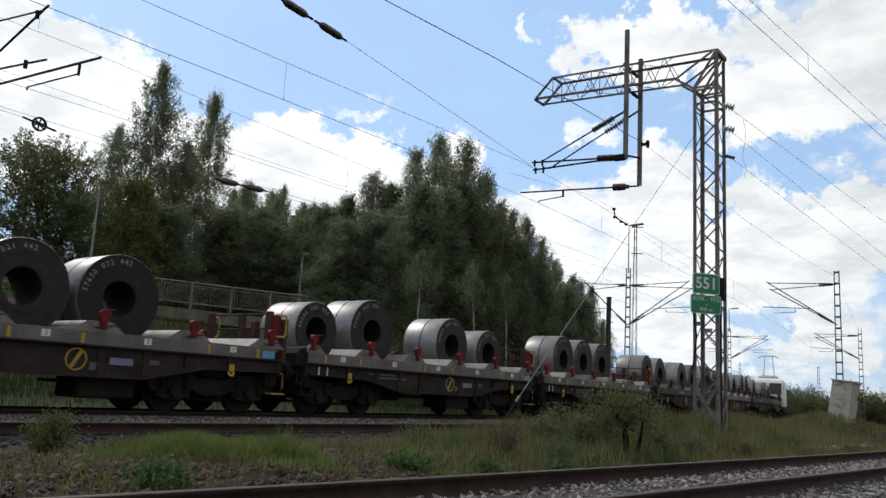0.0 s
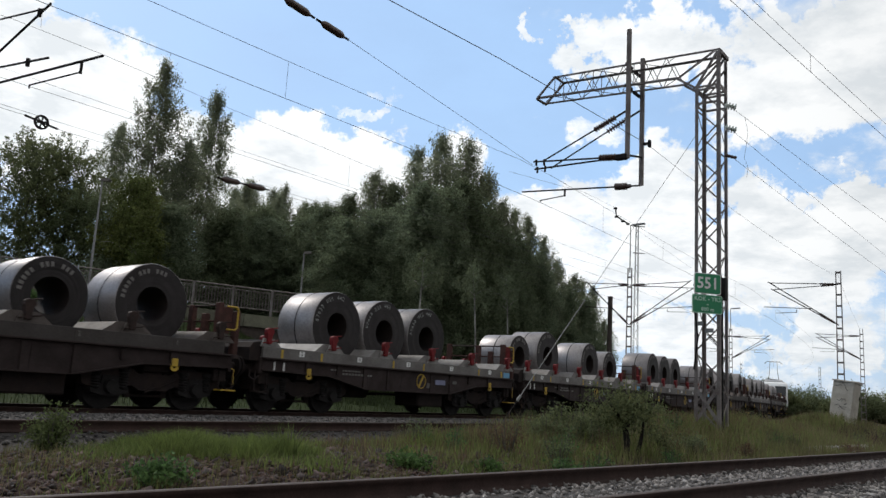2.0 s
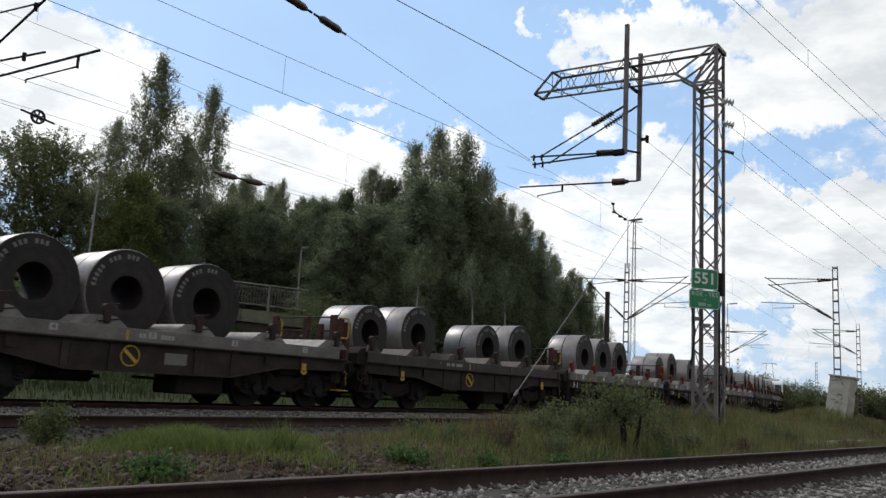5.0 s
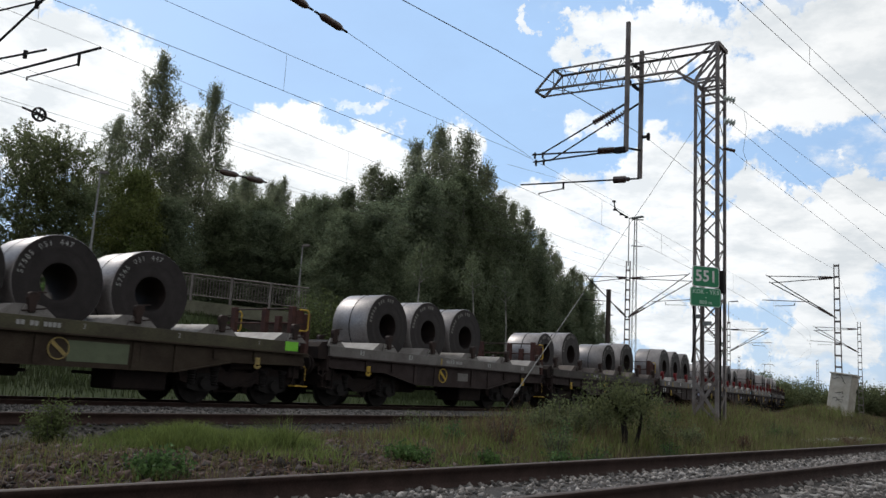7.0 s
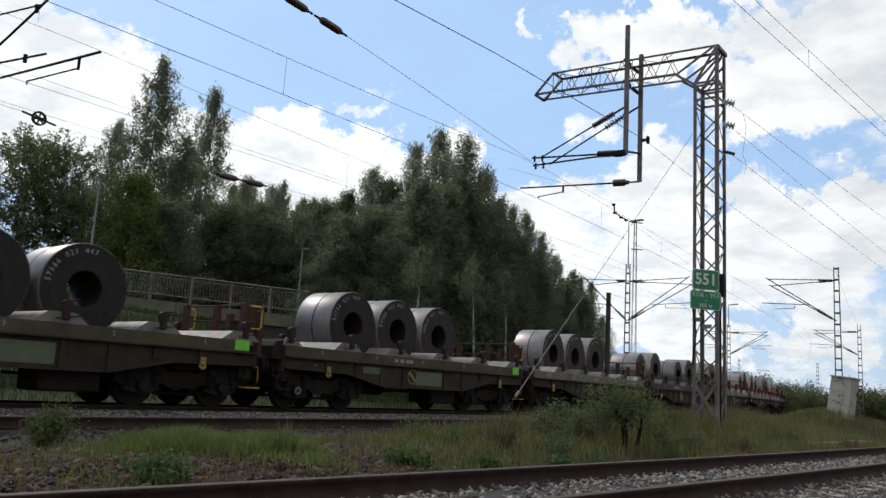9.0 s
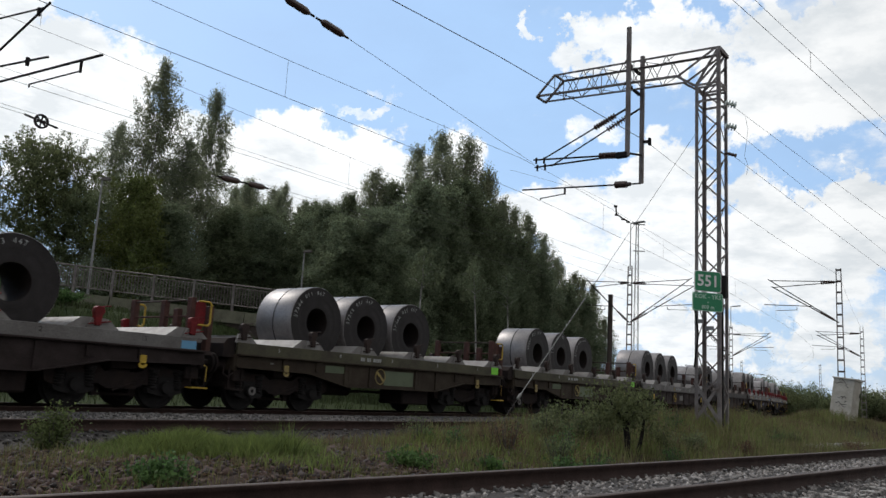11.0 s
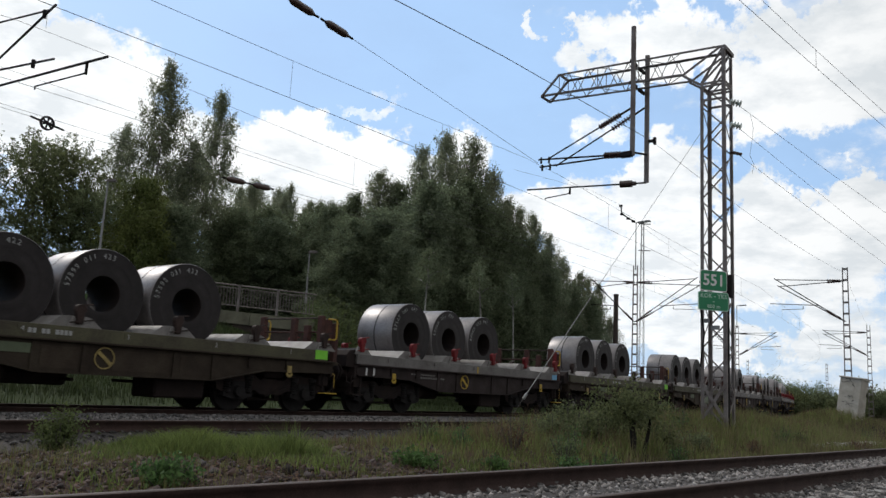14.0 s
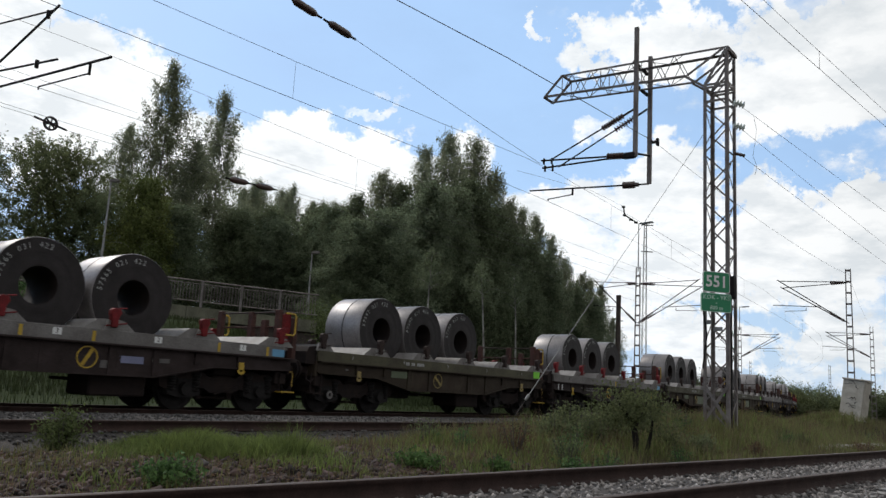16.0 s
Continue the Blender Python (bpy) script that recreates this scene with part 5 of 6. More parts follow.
def in_line_insulator(p, q):
    t = thing("line_insulator", "dark brown insulator in the overhead wire", "insulator", "insulators in the wires")
    ln = (q - p).length
    turn = Matrix.Translation(p) @ (q - p).to_track_quat("Z", "Y").to_matrix().to_4x4()
    prof = [(0.03, 0.1), (0.075, 0.2), (0.085, 0.26), (0.085, 0.5), (0.08, 0.52), (0.085, 0.54), (0.085, 0.76), (0.07, 0.82), (0.03, 0.92)]
    g = B()
    rings = [[g.verts.new(turn @ Vector((r * math.cos(k * math.pi / 7), r * math.sin(k * math.pi / 7), z * ln))) for k in range(14)] for r, z in prof]
    for u, w in zip(rings, rings[1:]):
        for k in range(14):
            g.faces.new((u[k], u[(k + 1) % 14], w[(k + 1) % 14], w[k]))
    g.faces.new(rings[0][::-1])
    g.faces.new(rings[-1])
    part("body", g, "porcelain", t, "", True)
    for a, b in ((-0.06, 0.12), (0.9, 1.06)):
        g = B()
        bar(g, p.lerp(q, a), p.lerp(q, b), 0.026, 8)
        part("fitting", g, "steel_dark", t)


def build_line():
    km_mast()
    green_sign("kilometre_sign", 6.01, 6.73, 3.39, 3.89, [("551", 0.385, 0.0, 0.0)], "green kilometre board with white numerals on the lattice mast")
    green_sign("station_sign", 5.96, 6.77, 2.92, 3.37, [("KOK - YKS", 0.145, 0.0, 0.12), ("-", 0.16, 0.0, 0.0), ("800 m", 0.13, 0.0, -0.13)], "green station board with white lettering on the lattice mast")
    line_mast(57.0, -3.4, 9.05, [(3.85, 7.95, 5.5), (-2.6, 8.0, 5.5)], 2.75)
    line_mast(57.2, 8.43, 8.55, [(-3.5, 7.8, 5.55)])
    line_mast(88.5, 8.4, 8.35, [(-3.6, 7.7, 5.6)])
    line_mast(93.0, -3.2, 8.6, [(3.6, 7.8, 5.6), (-2.2, 7.8, 5.6)], 2.0)
    line_mast(150.0, 8.5, 8.0, [])
    line_mast(150.0, -3.3, 8.2, [])
    line_mast(-2.0, -3.6, 9.2, [(3.4, 8.1, 6.9)])
    # middle track
    mid_lat = lambda s: float(np.interp(s, [-20, 3, 29.1, 57, 88, 124, 170], [3.7, 3.7, 4.4, 4.0, 4.3, 4.0, 4.3]))
    wire(curved(-15, 150, mid_lat, 6.4, 60), 0.009, "dark copper contact wire over the middle track")
    wire(curved(-15, 150, mid_lat, sagging([(-15, 7.4), (3, 7.5), (29.1, 7.42), (57, 7.5), (88, 7.5), (124, 7.5), (150, 7.4)], 0.28), 80), 0.008, "dark stranded messenger wire over the middle track")
    for s in (8, 14, 19.8, 24.6, 34, 40, 46, 52, 64, 72):
        zt = sagging([(-15, 7.4), (3, 7.5), (29.1, 7.42), (57, 7.5), (88, 7.5)], 0.28)(s)
        wire([at(s, mid_lat(s), 6.4), at(s, mid_lat(s), zt)], 0.006, "thin dropper between messenger and contact wire")
    # the anchored second wire with two insulators
    a, b, c, d = at(8, 3.85, 9.45), at(19.55, 4.0, 8.56), at(21.45, 4.1, 8.34), at(29.1, 4.35, 7.44)
    wire([a, b], 0.012, "dark anchored wire above the middle track")
    wire([c, d], 0.009, "dark anchored wire above the middle track")
    for f0, f1 in ((0.02, 0.46), (0.54, 0.98)):
        p, q = b.lerp(c, f0), b.lerp(c, f1)
        in_line_insulator(p, q)
    # heavy feeder to the hanging post, and on to the next mast
    wire([at(6, 6.2, 7.75)] + [at(s, lt, 7.7) for s, lt in ((19.5, 7.0), (22.7, 7.31), (29.5, 7.75))], 0.014, "dark feeder cable along the line")
    wire(straight(at(29.6, 7.75, 7.68), at(57.2, 8.3, 8.3), 0.25), 0.009, "dark feeder cable along the line")
    # train's track
    lat0 = lambda s: float(np.interp(s, [-20, 16.7, 57, 93, 140], [0.15, -0.1, 0.15, -0.1, 0.1]))
    wire(curved(-15, 150, lat0, 6.4, 60), 0.008, "dark copper contact wire over the train's track")
    wire(curved(-15, 150, lat0, sagging([(-15, 7.6), (16.7, 7.7), (57, 7.7), (93, 7.7), (128, 7.7), (150, 7.6)], 0.5), 90), 0.007, "dark stranded messenger wire over the train's track")
    for s in (21, 26, 32, 38, 44, 50):
        zt = sagging([(-15, 7.6), (16.7, 7.7), (57, 7.7), (93, 7.7)], 0.5)(s)
        wire([at(s, lat0(s), 6.4), at(s, lat0(s), zt)], 0.005, "thin dropper between messenger and contact wire")
    wire(straight(at(-5, -4.0, 8.9), at(57, -3.3, 8.6), 0.5), 0.008, "dark earth wire along the masts")
    wire(straight(at(-5, -4.4, 8.0), at(57, -3.5, 7.6), 0.4), 0.008, "dark return wire along the masts")
    wire(straight(at(57, -3.3, 8.6), at(93, -3.2, 8.2), 0.3), 0.008, "dark earth wire along the masts")
    wire(straight(at(57.2, 8.4, 8.4), at(88.5, 8.4, 8.2), 0.3), 0.008, "dark earth wire along the masts")
    # near track
    near_lat = [(4, 12.0), (20.2, 12.96), (23.15, 13.27), (27.6, 13.8), (60, 18.6)]
    for z, r, lab in ((6.4, 0.007, "dark copper contact wire over the siding"), (6.72, 0.006, "dark messenger wire over the siding")):
        wire([at(s, float(np.interp(s, *zip(*near_lat))), z) for s in spread(4, 60, 28)], r, lab)
    for s in (16.5, 23.3, 30.5):
        lt = float(np.interp(s, *zip(*near_lat)))
        wire([at(s, lt, 6.4), at(s, lt, 6.72)], 0.006, "thin dropper between messenger and contact wire")
    wire([Vector((2.0, 26.0, 8.0)), Vector((5.55, 32.0, 8.98)), Vector((8.5, 40.0, 10.34))], 0.007, "dark jumper wire of the far span")
    wire([Vector((9.14, 40.0, 9.57)), Vector((16.09, 52.0, 9.47))], 0.007, "dark jumper wire of the far span")
    # wires that leave the lattice mast on its near side
    for z0, q in ((8.27, (15.2, 27.3, 7.4)), (7.67, (18.31, 33.0, 7.34)), (6.96, (18.29, 33.0, 6.59))):
        p = at(29.2, 10.1, z0)
        wire(straight(p, Vector(p).lerp(Vector(q), 2.2), 0.12), 0.008, "dark anchored wire of the lattice mast")
    wire([Vector(q) for q in ((7.77, 20.6, 8.3), (7.84, 20.6, 7.95), (7.8, 20.6, 7.6), (7.74, 20.6, 7.21), (7.84, 20.6, 6.95), (7.79, 20.6, 6.7))], 0.007, "thin jumper between the anchored wires")
    # guy wire with its guard
    p, q = at(29.0, 9.3, 7.7), Vector((1.25, 18.55, -0.3))
    wire([p, q], 0.009, "thin steel guy wire of the lattice mast")
    t = thing("guy_guard", "weathered pale plastic guard sleeve on the guy wire", "guy guard")
    g = B()
    bar(g, q.lerp(p, 0.13), q.lerp(p, 0.42), 0.011, 8)
    part("sleeve", g, "galv_pale", t)
    g = B()
    bar(g, q.lerp(p, 0.115), q.lerp(p, 0.13), 0.035, 10)
    part("collar", g, "galv_pale", t)
    # left cantilever over the train's track, its mast out of view
    t = thing("cantilever_arm", "dark tubular cantilever arms over the train's track", "cantilever", "", lat_frame(16.7, -3.7, 0))
    g = B()
    box(g, -0.1, 0.1, -0.1, 0.1, -0.6, 9.0)
    part("post", g, "galv", t)
    for p, q, r in (((0.1, 0, 8.6), (3.66, 0, 8.1), 0.02), ((0.1, 0, 7.13), (3.96, 0, 8.14), 0.026), ((0.1, 0, 7.4), (4.21, 0, 6.9), 0.024)):
        g = B()
        bar(g, p, q, r, 8)
        part("tube", g, "steel_dark", t)
    for x, z in ((3.5, 8.06), (3.3, 7.0)):
        g = B()
        bar(g, (x, 0, z + 0.08), (x, 0, z - 0.09), 0.045, 8)
        part("clamp", g, "steel_dark", t)
    g = B()
    bar(g, (0.1, 0, 6.95), (6.38, 0, 6.46), 0.026, 8)
    bar(g, (5.63, 0, 6.5), (5.63, 0, 6.27), 0.03, 6)
    bar(g, (5.63, 0, 6.3), (3.54, 0, 6.45), 0.018, 6)
    bar(g, (3.54, 0, 6.46), (3.54, 0, 6.38), 0.018, 6)
    part("registration_tube", g, "steel_dark", t)
    wire([at(16.7, -0.07, 8.1), at(16.7, -0.05, 7.7)], 0.006, "thin hanger wire of the cantilever")
    # tension wheel and in-line insulators further back
    t = thing("tension_wheel", "dark spoked tension wheel hanging in the wire", "pulley", "", lat_frame(17.2, 0.5, 5.95))
    c = Vector((-9.18, 17.55, 6.16))
    t.matrix_basis = pose(c.x, c.y, c.z, 0, 0, 52)
    g = B()
    lathe(g, [(0.125, -0.025), (0.165, -0.025), (0.165, 0.025), (0.125, 0.025)], 24)
    part("rim", g, "steel_dark", t)
    for a in (20, 80, 140):
        g = B()
        beam(g, (-0.13 * math.cos(radians(a)), 0, -0.13 * math.sin(radians(a))), (0.13 * math.cos(radians(a)), 0, 0.13 * math.sin(radians(a))), 0.03, 0.03)
        part("spoke", g, "steel_dark", t)
    g = B()
    bar(g, (-0.38, 0, 0.05), (0.38, 0, -0.05), 0.026, 8)
    part("yoke", g, "steel_dark", t)
    c0 = Vector((-6.19, 21.39, 6.07))
    c1 = Vector((-5.17, 22.72, 6.14))
    wire([Vector((-13.5, 12.0, 6.3)), c - Vector((0.23, 0.3, -0.05))], 0.007, "dark tensioned wire behind the train's track")
    wire([c + Vector((0.23, 0.3, -0.05)), c0], 0.007, "dark tensioned wire behind the train's track")
    wire(straight(c1, at(57, -2.5, 6.6), 0.1), 0.007, "dark tensioned wire behind the train's track")
    for f0, f1 in ((0.0, 0.46), (0.54, 1.0)):
        in_line_insulator(c0.lerp(c1, f0), c0.lerp(c1, f1))


build_line()


# ---------------------------------------------------------------- lineside things
def street_lamp(x, y, z0, z1, label):
    t = thing("street_lamp", label, "street lamp", "street lamps on the road", pose(x, y, z0))
    h = z1 - z0
    g = B()
    bar(g, (0, 0, -1.2), (0, 0, h), 0.075, 10, 0.04)
    part("pole", g, "galv_pale", t)
    g = B()
    prism(g, [(-0.06, h - 0.02), (0.04, h + 0.1), (0.34, h + 0.12), (0.44, h + 0.05), (0.3, h - 0.03)], -0.11, 0.11)
    part("lamp_head", g, "galv", t)


def road_fence():
    """A steel railing on the bank: posts, two rails and upright bars."""
    pts = [Vector((-30.0, 34.6, 4.75)), Vector((-19.8, 36.0, 4.4)), Vector((-14.9, 36.6, 4.1)), Vector((-6.2, 38.4, 3.7))]
    t = thing("bank_railing", "pale galvanised steel railing with upright bars on the bank", "railing")
    high = 1.15
    for p, q in zip(pts, pts[1:]):
        n = max(1, round((q - p).length / 1.9))
        for z, r in ((high, 0.035), (0.2, 0.025), (high - 0.14, 0.018)):
            g = B()
            bar(g, p + Vector((0, 0, z)), q + Vector((0, 0, z)), r, 8)
            part("rail", g, "mast_steel", t)
        for i in range(n):
            a, b = p.lerp(q, i / n), p.lerp(q, (i + 1) / n)
            g = B()
            box(g, a.x - 0.055, a.x + 0.055, a.y - 0.045, a.y + 0.045, a.z - 0.4, a.z + high + 0.03)
            part("post", g, "galv", t)
            for k in range(1, 13):
                c = a.lerp(b, k / 13)
                g = B()
                box(g, c.x - 0.014, c.x + 0.014, c.y - 0.01, c.y + 0.01, c.z + 0.2, c.z + high - 0.14)
                part("baluster", g, "mast_steel", t)
    # concrete edge of the road that carries the railing
    t = thing("parapet_edge", "mossy weathered concrete edge beam under the railing", "edge beam", kind="structure")
    for p, q in zip(pts[1:], pts[2:]):
        n = max(1, round((q - p).length / 3.0))
        d = (q - p).normalized()
        for i in range(n):
            a, b = p.lerp(q, i / n) + d * 0.012, p.lerp(q, (i + 1) / n) - d * 0.012
            g = B()
            beam(g, a - Vector((0, 0, 0.36)), b - Vector((0, 0, 0.36)), 0.5, 0.56)
            part("edge_block", g, "parapet", t)
        # recessed face in a dark colour, standing in for the shade below the beam
        g = B()
        beam(g, p - Vector((0, -0.1, 1.4)), q - Vector((0, -0.1, 1.4)), 0.3, 1.5)
        part("wall_face", g, "wood_pole", t, "wall face coloured dark for the shaded gap under the edge beam")


def lineside():
    street_lamp(-17.0, 39.0, 4.0, 10.0, "pale steel street lamp post beside the railing")
    street_lamp(-7.65, 44.0, 3.0, 7.75, "pale steel street lamp post among the trees")
    road_fence()
    t = thing("timber_pole", "short dark tarred timber pole behind the train", "pole", "", pose(10.84, 52.0, -0.5))
    g = B()
    bar(g, (0, 0, 0), (0, 0, 7.75), 0.17, 12, 0.15)
    bar(g, (0, 0, 7.75), (0, 0, 7.85), 0.18, 12, 0.16)
    part("shaft", g, "wood_pole", t)
    g = B()
    beam(g, (-0.05, -0.17, 6.2), (0.25, -0.17, 6.2), 0.05, 0.05)
    part("peg", g, "steel_dark", t)
    t = thing("relay_cabinet", "cream weathered lineside cabinet leaning in the grass", "cabinet", "", Matrix.Translation((15.32, 31.2, 0.3)) @ Matrix.Rotation(radians(9), 4, "Y") @ Matrix.Rotation(radians(42), 4, "Z"))
    g = B()
    box(g, -0.32, 0.32, -0.39, 0.39, -0.1, 1.64, 0.015)
    part("body", g, "cream", t)
    g = B()
    prism(g, [(-0.36, 1.64), (0.36, 1.64), (0.36, 1.68), (0.0, 1.73), (-0.36, 1.68)], -0.43, 0.43)
    part("roof", g, "cream", t)
    g = B()
    box(g, -0.27, 0.27, -0.408, -0.392, 0.3, 1.57, 0.005)
    part("door", g, "cream", t)
    g = B()
    bar(g, (0.2, -0.42, 1.05), (0.2, -0.42, 1.2), 0.015, 8)
    part("handle", g, "steel_dark", t)
    rng = random.Random(3)
    for i in range(9):
        y, z = rng.uniform(-0.3, 0.1), rng.uniform(0.6, 1.0) if i < 6 else rng.uniform(1.3, 1.5)
        pts = [Vector((-0.324, y, z))]
        for k in range(3):
            pts.append(pts[-1] + Vector((0, rng.uniform(-0.03, 0.12), rng.uniform(-0.09, 0.09))))
        g = B()
        for p, q in zip(pts, pts[1:]):
            beam(g, p, q, 0.006, 0.016)
        part("scrawl", g, "steel_dark", t)
    # pale slab half sunk beside the siding
    t = thing("cable_trough", "pale concrete cable trough lid lying in the grass", "trough", "", pose(12.0, 24.5, -0.3, 0, 0, 48))
    for i in range(5):
        g = B()
        box(g, -2.9 + 1.16 * i, -1.77 + 1.16 * i, -0.16, 0.16, -0.05, 0.12 + 0.01 * (i % 2), 0.012)
        part("lid", g, "concrete", t)
    # jumper clamp hanging in the far span
    t = thing("wire_clamp", "small dark stepped jumper clamp in the overhead wire", "clamp")
    g = B()
    pts = [(8.5, 40.0, 10.34), (8.56, 40.0, 9.91), (8.88, 40.0, 9.7), (9.14, 40.0, 9.57)]
    for p, q in zip(pts, pts[1:]):
        bar(g, p, q, 0.035, 6)
    for p in pts:
        bar(g, Vector(p) - Vector((0.08, 0, 0.03)), Vector(p) + Vector((0.08, 0, -0.03)), 0.06, 8)
    part("link", g, "steel_dark", t)
    # far slim lattice pylon
    t = thing("lattice_pylon", "slim far lattice pylon with small crossbars", "pylon", "", pose(14.9, 62.0, -0.5))
    for x, y in ((-0.2, -0.2), (0.2, -0.2), (0.2, 0.2), (-0.2, 0.2)):
        g = B()
        beam(g, (x, y, 0), (x * 0.4, y * 0.4, 14.9), 0.03, 0.03)
        part("leg", g, "galv_pale", t)
    for i in range(22):
        z, sg = 0.4 + 0.65 * i, 1 if i % 2 else -1
        g = B()
        k = 1 - 0.6 * z / 15
        beam(g, (-0.2 * sg * k, -0.2 * k, z), (0.2 * sg * k, -0.2 * k, z + 0.65), 0.015, 0.018)
        part("lacing", g, "galv_pale", t)
    for z in (14.7, 12.6):
        g = B()
        box(g, -0.3, 0.6, -0.06, 0.06, z, z + 0.06)
        part("crossbar", g, "galv_pale", t)


lineside()

# ---------------------------------------------------------------- trees, bushes, grass
def leaf_blades(rng, c, size, droop):
    """One bent-off three-cornered leaf at each place."""
    n = len(c)
    d = rng.standard_normal((n, 3))
    d[:, 2] -= droop * 2
    d /= np.linalg.norm(d, axis=1)[:, None]
    u = np.cross(d, rng.standard_normal((n, 3)))
    u /= np.linalg.norm(u, axis=1)[:, None]
    ln = size * rng.uniform(0.7, 1.35, n)[:, None]
    wd = ln * 0.34
    verts = np.stack([c - d * ln * 0.45 - u * wd, c - d * ln * 0.3 + u * wd, c + d * ln * 0.55], 1).reshape(-1, 3)
    return verts, np.arange(n * 3).reshape(n, 3)


def leaf_cloud(rng, centres, spreads, per, size, droop=0.3, tall=0.8):
    """Small leaves scattered round centres."""
    n = len(centres) * per
    c = np.repeat(centres, per, 0) + rng.standard_normal((n, 3)) * np.repeat(spreads, per)[:, None] * np.array([1, 1, tall])
    c[:, 2] -= np.abs(rng.standard_normal(n)) * droop * np.repeat(spreads, per)
    return leaf_blades(rng, c, size, droop)


def crown_shape(kind, k):
    """Half-width of the crown at k of its height, 0 at the foot."""
    if kind == "round":
        return math.sqrt(max(0.03, 1 - (1.7 * k - 0.75) ** 2))
    if kind == "birch":
        return max(0.05, (1 - k) ** 0.62 * min(1.0, 0.5 + 1.5 * k))
    return max(0.07, (1 - k) ** 0.5 * min(1.0, 0.75 + 0.8 * k))


def tubes(runs, sides=5):
    """Tapered round stems through runs of (points, first radius, last radius), as one set of verts and quads."""
    verts, faces = [], []
    for pts, r0, r1 in runs:
        n = len(pts)
        for i, q in enumerate(pts):
            d = (pts[min(i + 1, n - 1)] - pts[max(i - 1, 0)]).normalized()
            a = d.orthogonal().normalized()
            b = d.cross(a)
            r = r0 + (r1 - r0) * i / (n - 1)
            start = len(verts)
            for k in range(sides):
                w = 2 * math.pi * k / sides
                verts.append(tuple(q + a * (r * math.cos(w)) + b * (r * math.sin(w))))
            if i:
                for k in range(sides):
                    m = (k + 1) % sides
                    faces.append((start - sides + k, start - sides + m, start + m, start + k))
    return verts, faces


def tree(name, kind, height, half, leaf, bark, label, seed, foot=0.12, limbs=80, per=26, size=0.1, clump=0.14, step=0.34, core=900):
    """Trunk, arching limbs, and hanging twigs set with clumps of small leaves, gaps between them."""
    rng = np.random.default_rng(seed)
    t = thing(name, label, "tree", "trees beside the line")
    bend = rng.uniform(-0.25, 0.25, 4)
    trunk = [Vector((bend[0] * math.sin(3 * k) + bend[1] * k, bend[2] * math.sin(2.5 * k + 1) + bend[3] * k, -0.6 + (height + 0.4) * k)) for k in (i / 12 for i in range(13))]
    r0 = 0.008 * height + 0.03
    runs = [(trunk, r0, 0.012)]
    centres, spreads = [], []
    droop = {"birch": 0.85, "cone": 0.8, "round": 0.15}[kind]
    rise = {"birch": 1.25, "cone": 1.2, "round": 0.75}[kind]
    for i in range(limbs):
        w = min(0.99, ((i + rng.uniform(0, 1)) / limbs) ** 0.92)
        k = foot + (1 - foot) * w
        o = trunk[min(11, int(k * 12))].lerp(trunk[min(12, int(k * 12) + 1)], k * 12 % 1.0)
        a = 2.4 * i + rng.uniform(-0.5, 0.5)
        ln = half * crown_shape(kind, w) * rng.uniform(0.5, 1.2) + 0.12
        pts = []
        for u in (0.0, 0.25, 0.5, 0.75, 1.0):
            sway = 0.12 * ln * math.sin(3 * u + i)
            pts.append(o + Vector((math.cos(a) * ln * u - math.sin(a) * sway, math.sin(a) * ln * u + math.cos(a) * sway, ln * (rise * u - droop * u * u))))
        runs.append((pts, 0.0035 * height * (1 - 0.75 * w) + 0.006, 0.004))
        m = max(2, int(ln / step) + 1)
        for j in range(m):
            u = 0.22 + 0.78 * (j + rng.uniform(0.2, 0.9)) / m
            f = min(3.999, u * 4)
            q = pts[int(f)].lerp(pts[int(f) + 1], f % 1.0)
            for side in range(2):
                c = q + Vector((rng.normal(0, 0.13 * ln * u + 0.05), rng.normal(0, 0.13 * ln * u + 0.05), rng.normal(0.02, 0.1)))
                for hang in range(1 + int(rng.uniform(0, 1.7 if kind == "round" else 3.2))):
                    centres.append((c.x + rng.normal(0, 0.04), c.y + rng.normal(0, 0.04), c.z - 0.24 * hang))
                    spreads.append(clump * rng.uniform(0.6, 1.25) * (1 - 0.12 * hang))
        if kind == "round" or rng.uniform() < 0.3:
            for j in range(3):
                centres.append(tuple(pts[-1] + Vector((math.cos(a) * 0.12 * j, math.sin(a) * 0.12 * j, 0.16 * j))))
                spreads.append(clump * 0.5)
    for j in range(int(height * 1.6)):
        k = 1 - 0.12 * rng.uniform(0, 1) ** 1.3
        centres.append((trunk[12].x + rng.normal(0, 0.5 * (1.01 - k)), trunk[12].y + rng.normal(0, 0.5 * (1.01 - k)), height * k - 0.15))
        spreads.append(clump * 0.7)
    v, f = tubes(runs)
    raw("trunk", v, f, bark, t, True)
    v, f = leaf_cloud(rng, np.array(centres), np.array(spreads), per, size, 0.2 if kind == "round" else 0.5, 0.7 if kind == "round" else 1.5)
    # leaves deep inside, close to the limbs
    n = core
    k = rng.uniform(0, 1, n) ** 1.1 * 0.9
    r = half * np.array([crown_shape(kind, x) for x in k]) * 0.62 * np.sqrt(rng.uniform(0, 1, n))
    a = rng.uniform(0, 2 * math.pi, n)
    v2, f2 = leaf_blades(rng, np.stack([r * np.cos(a), r * np.sin(a), height * (foot + (1 - foot) * k)], 1), size * 2.0, 0.4)
    raw("crown", np.concatenate([v, v2]), np.concatenate([f, f2 + len(v)]), leaf, t)
    return t


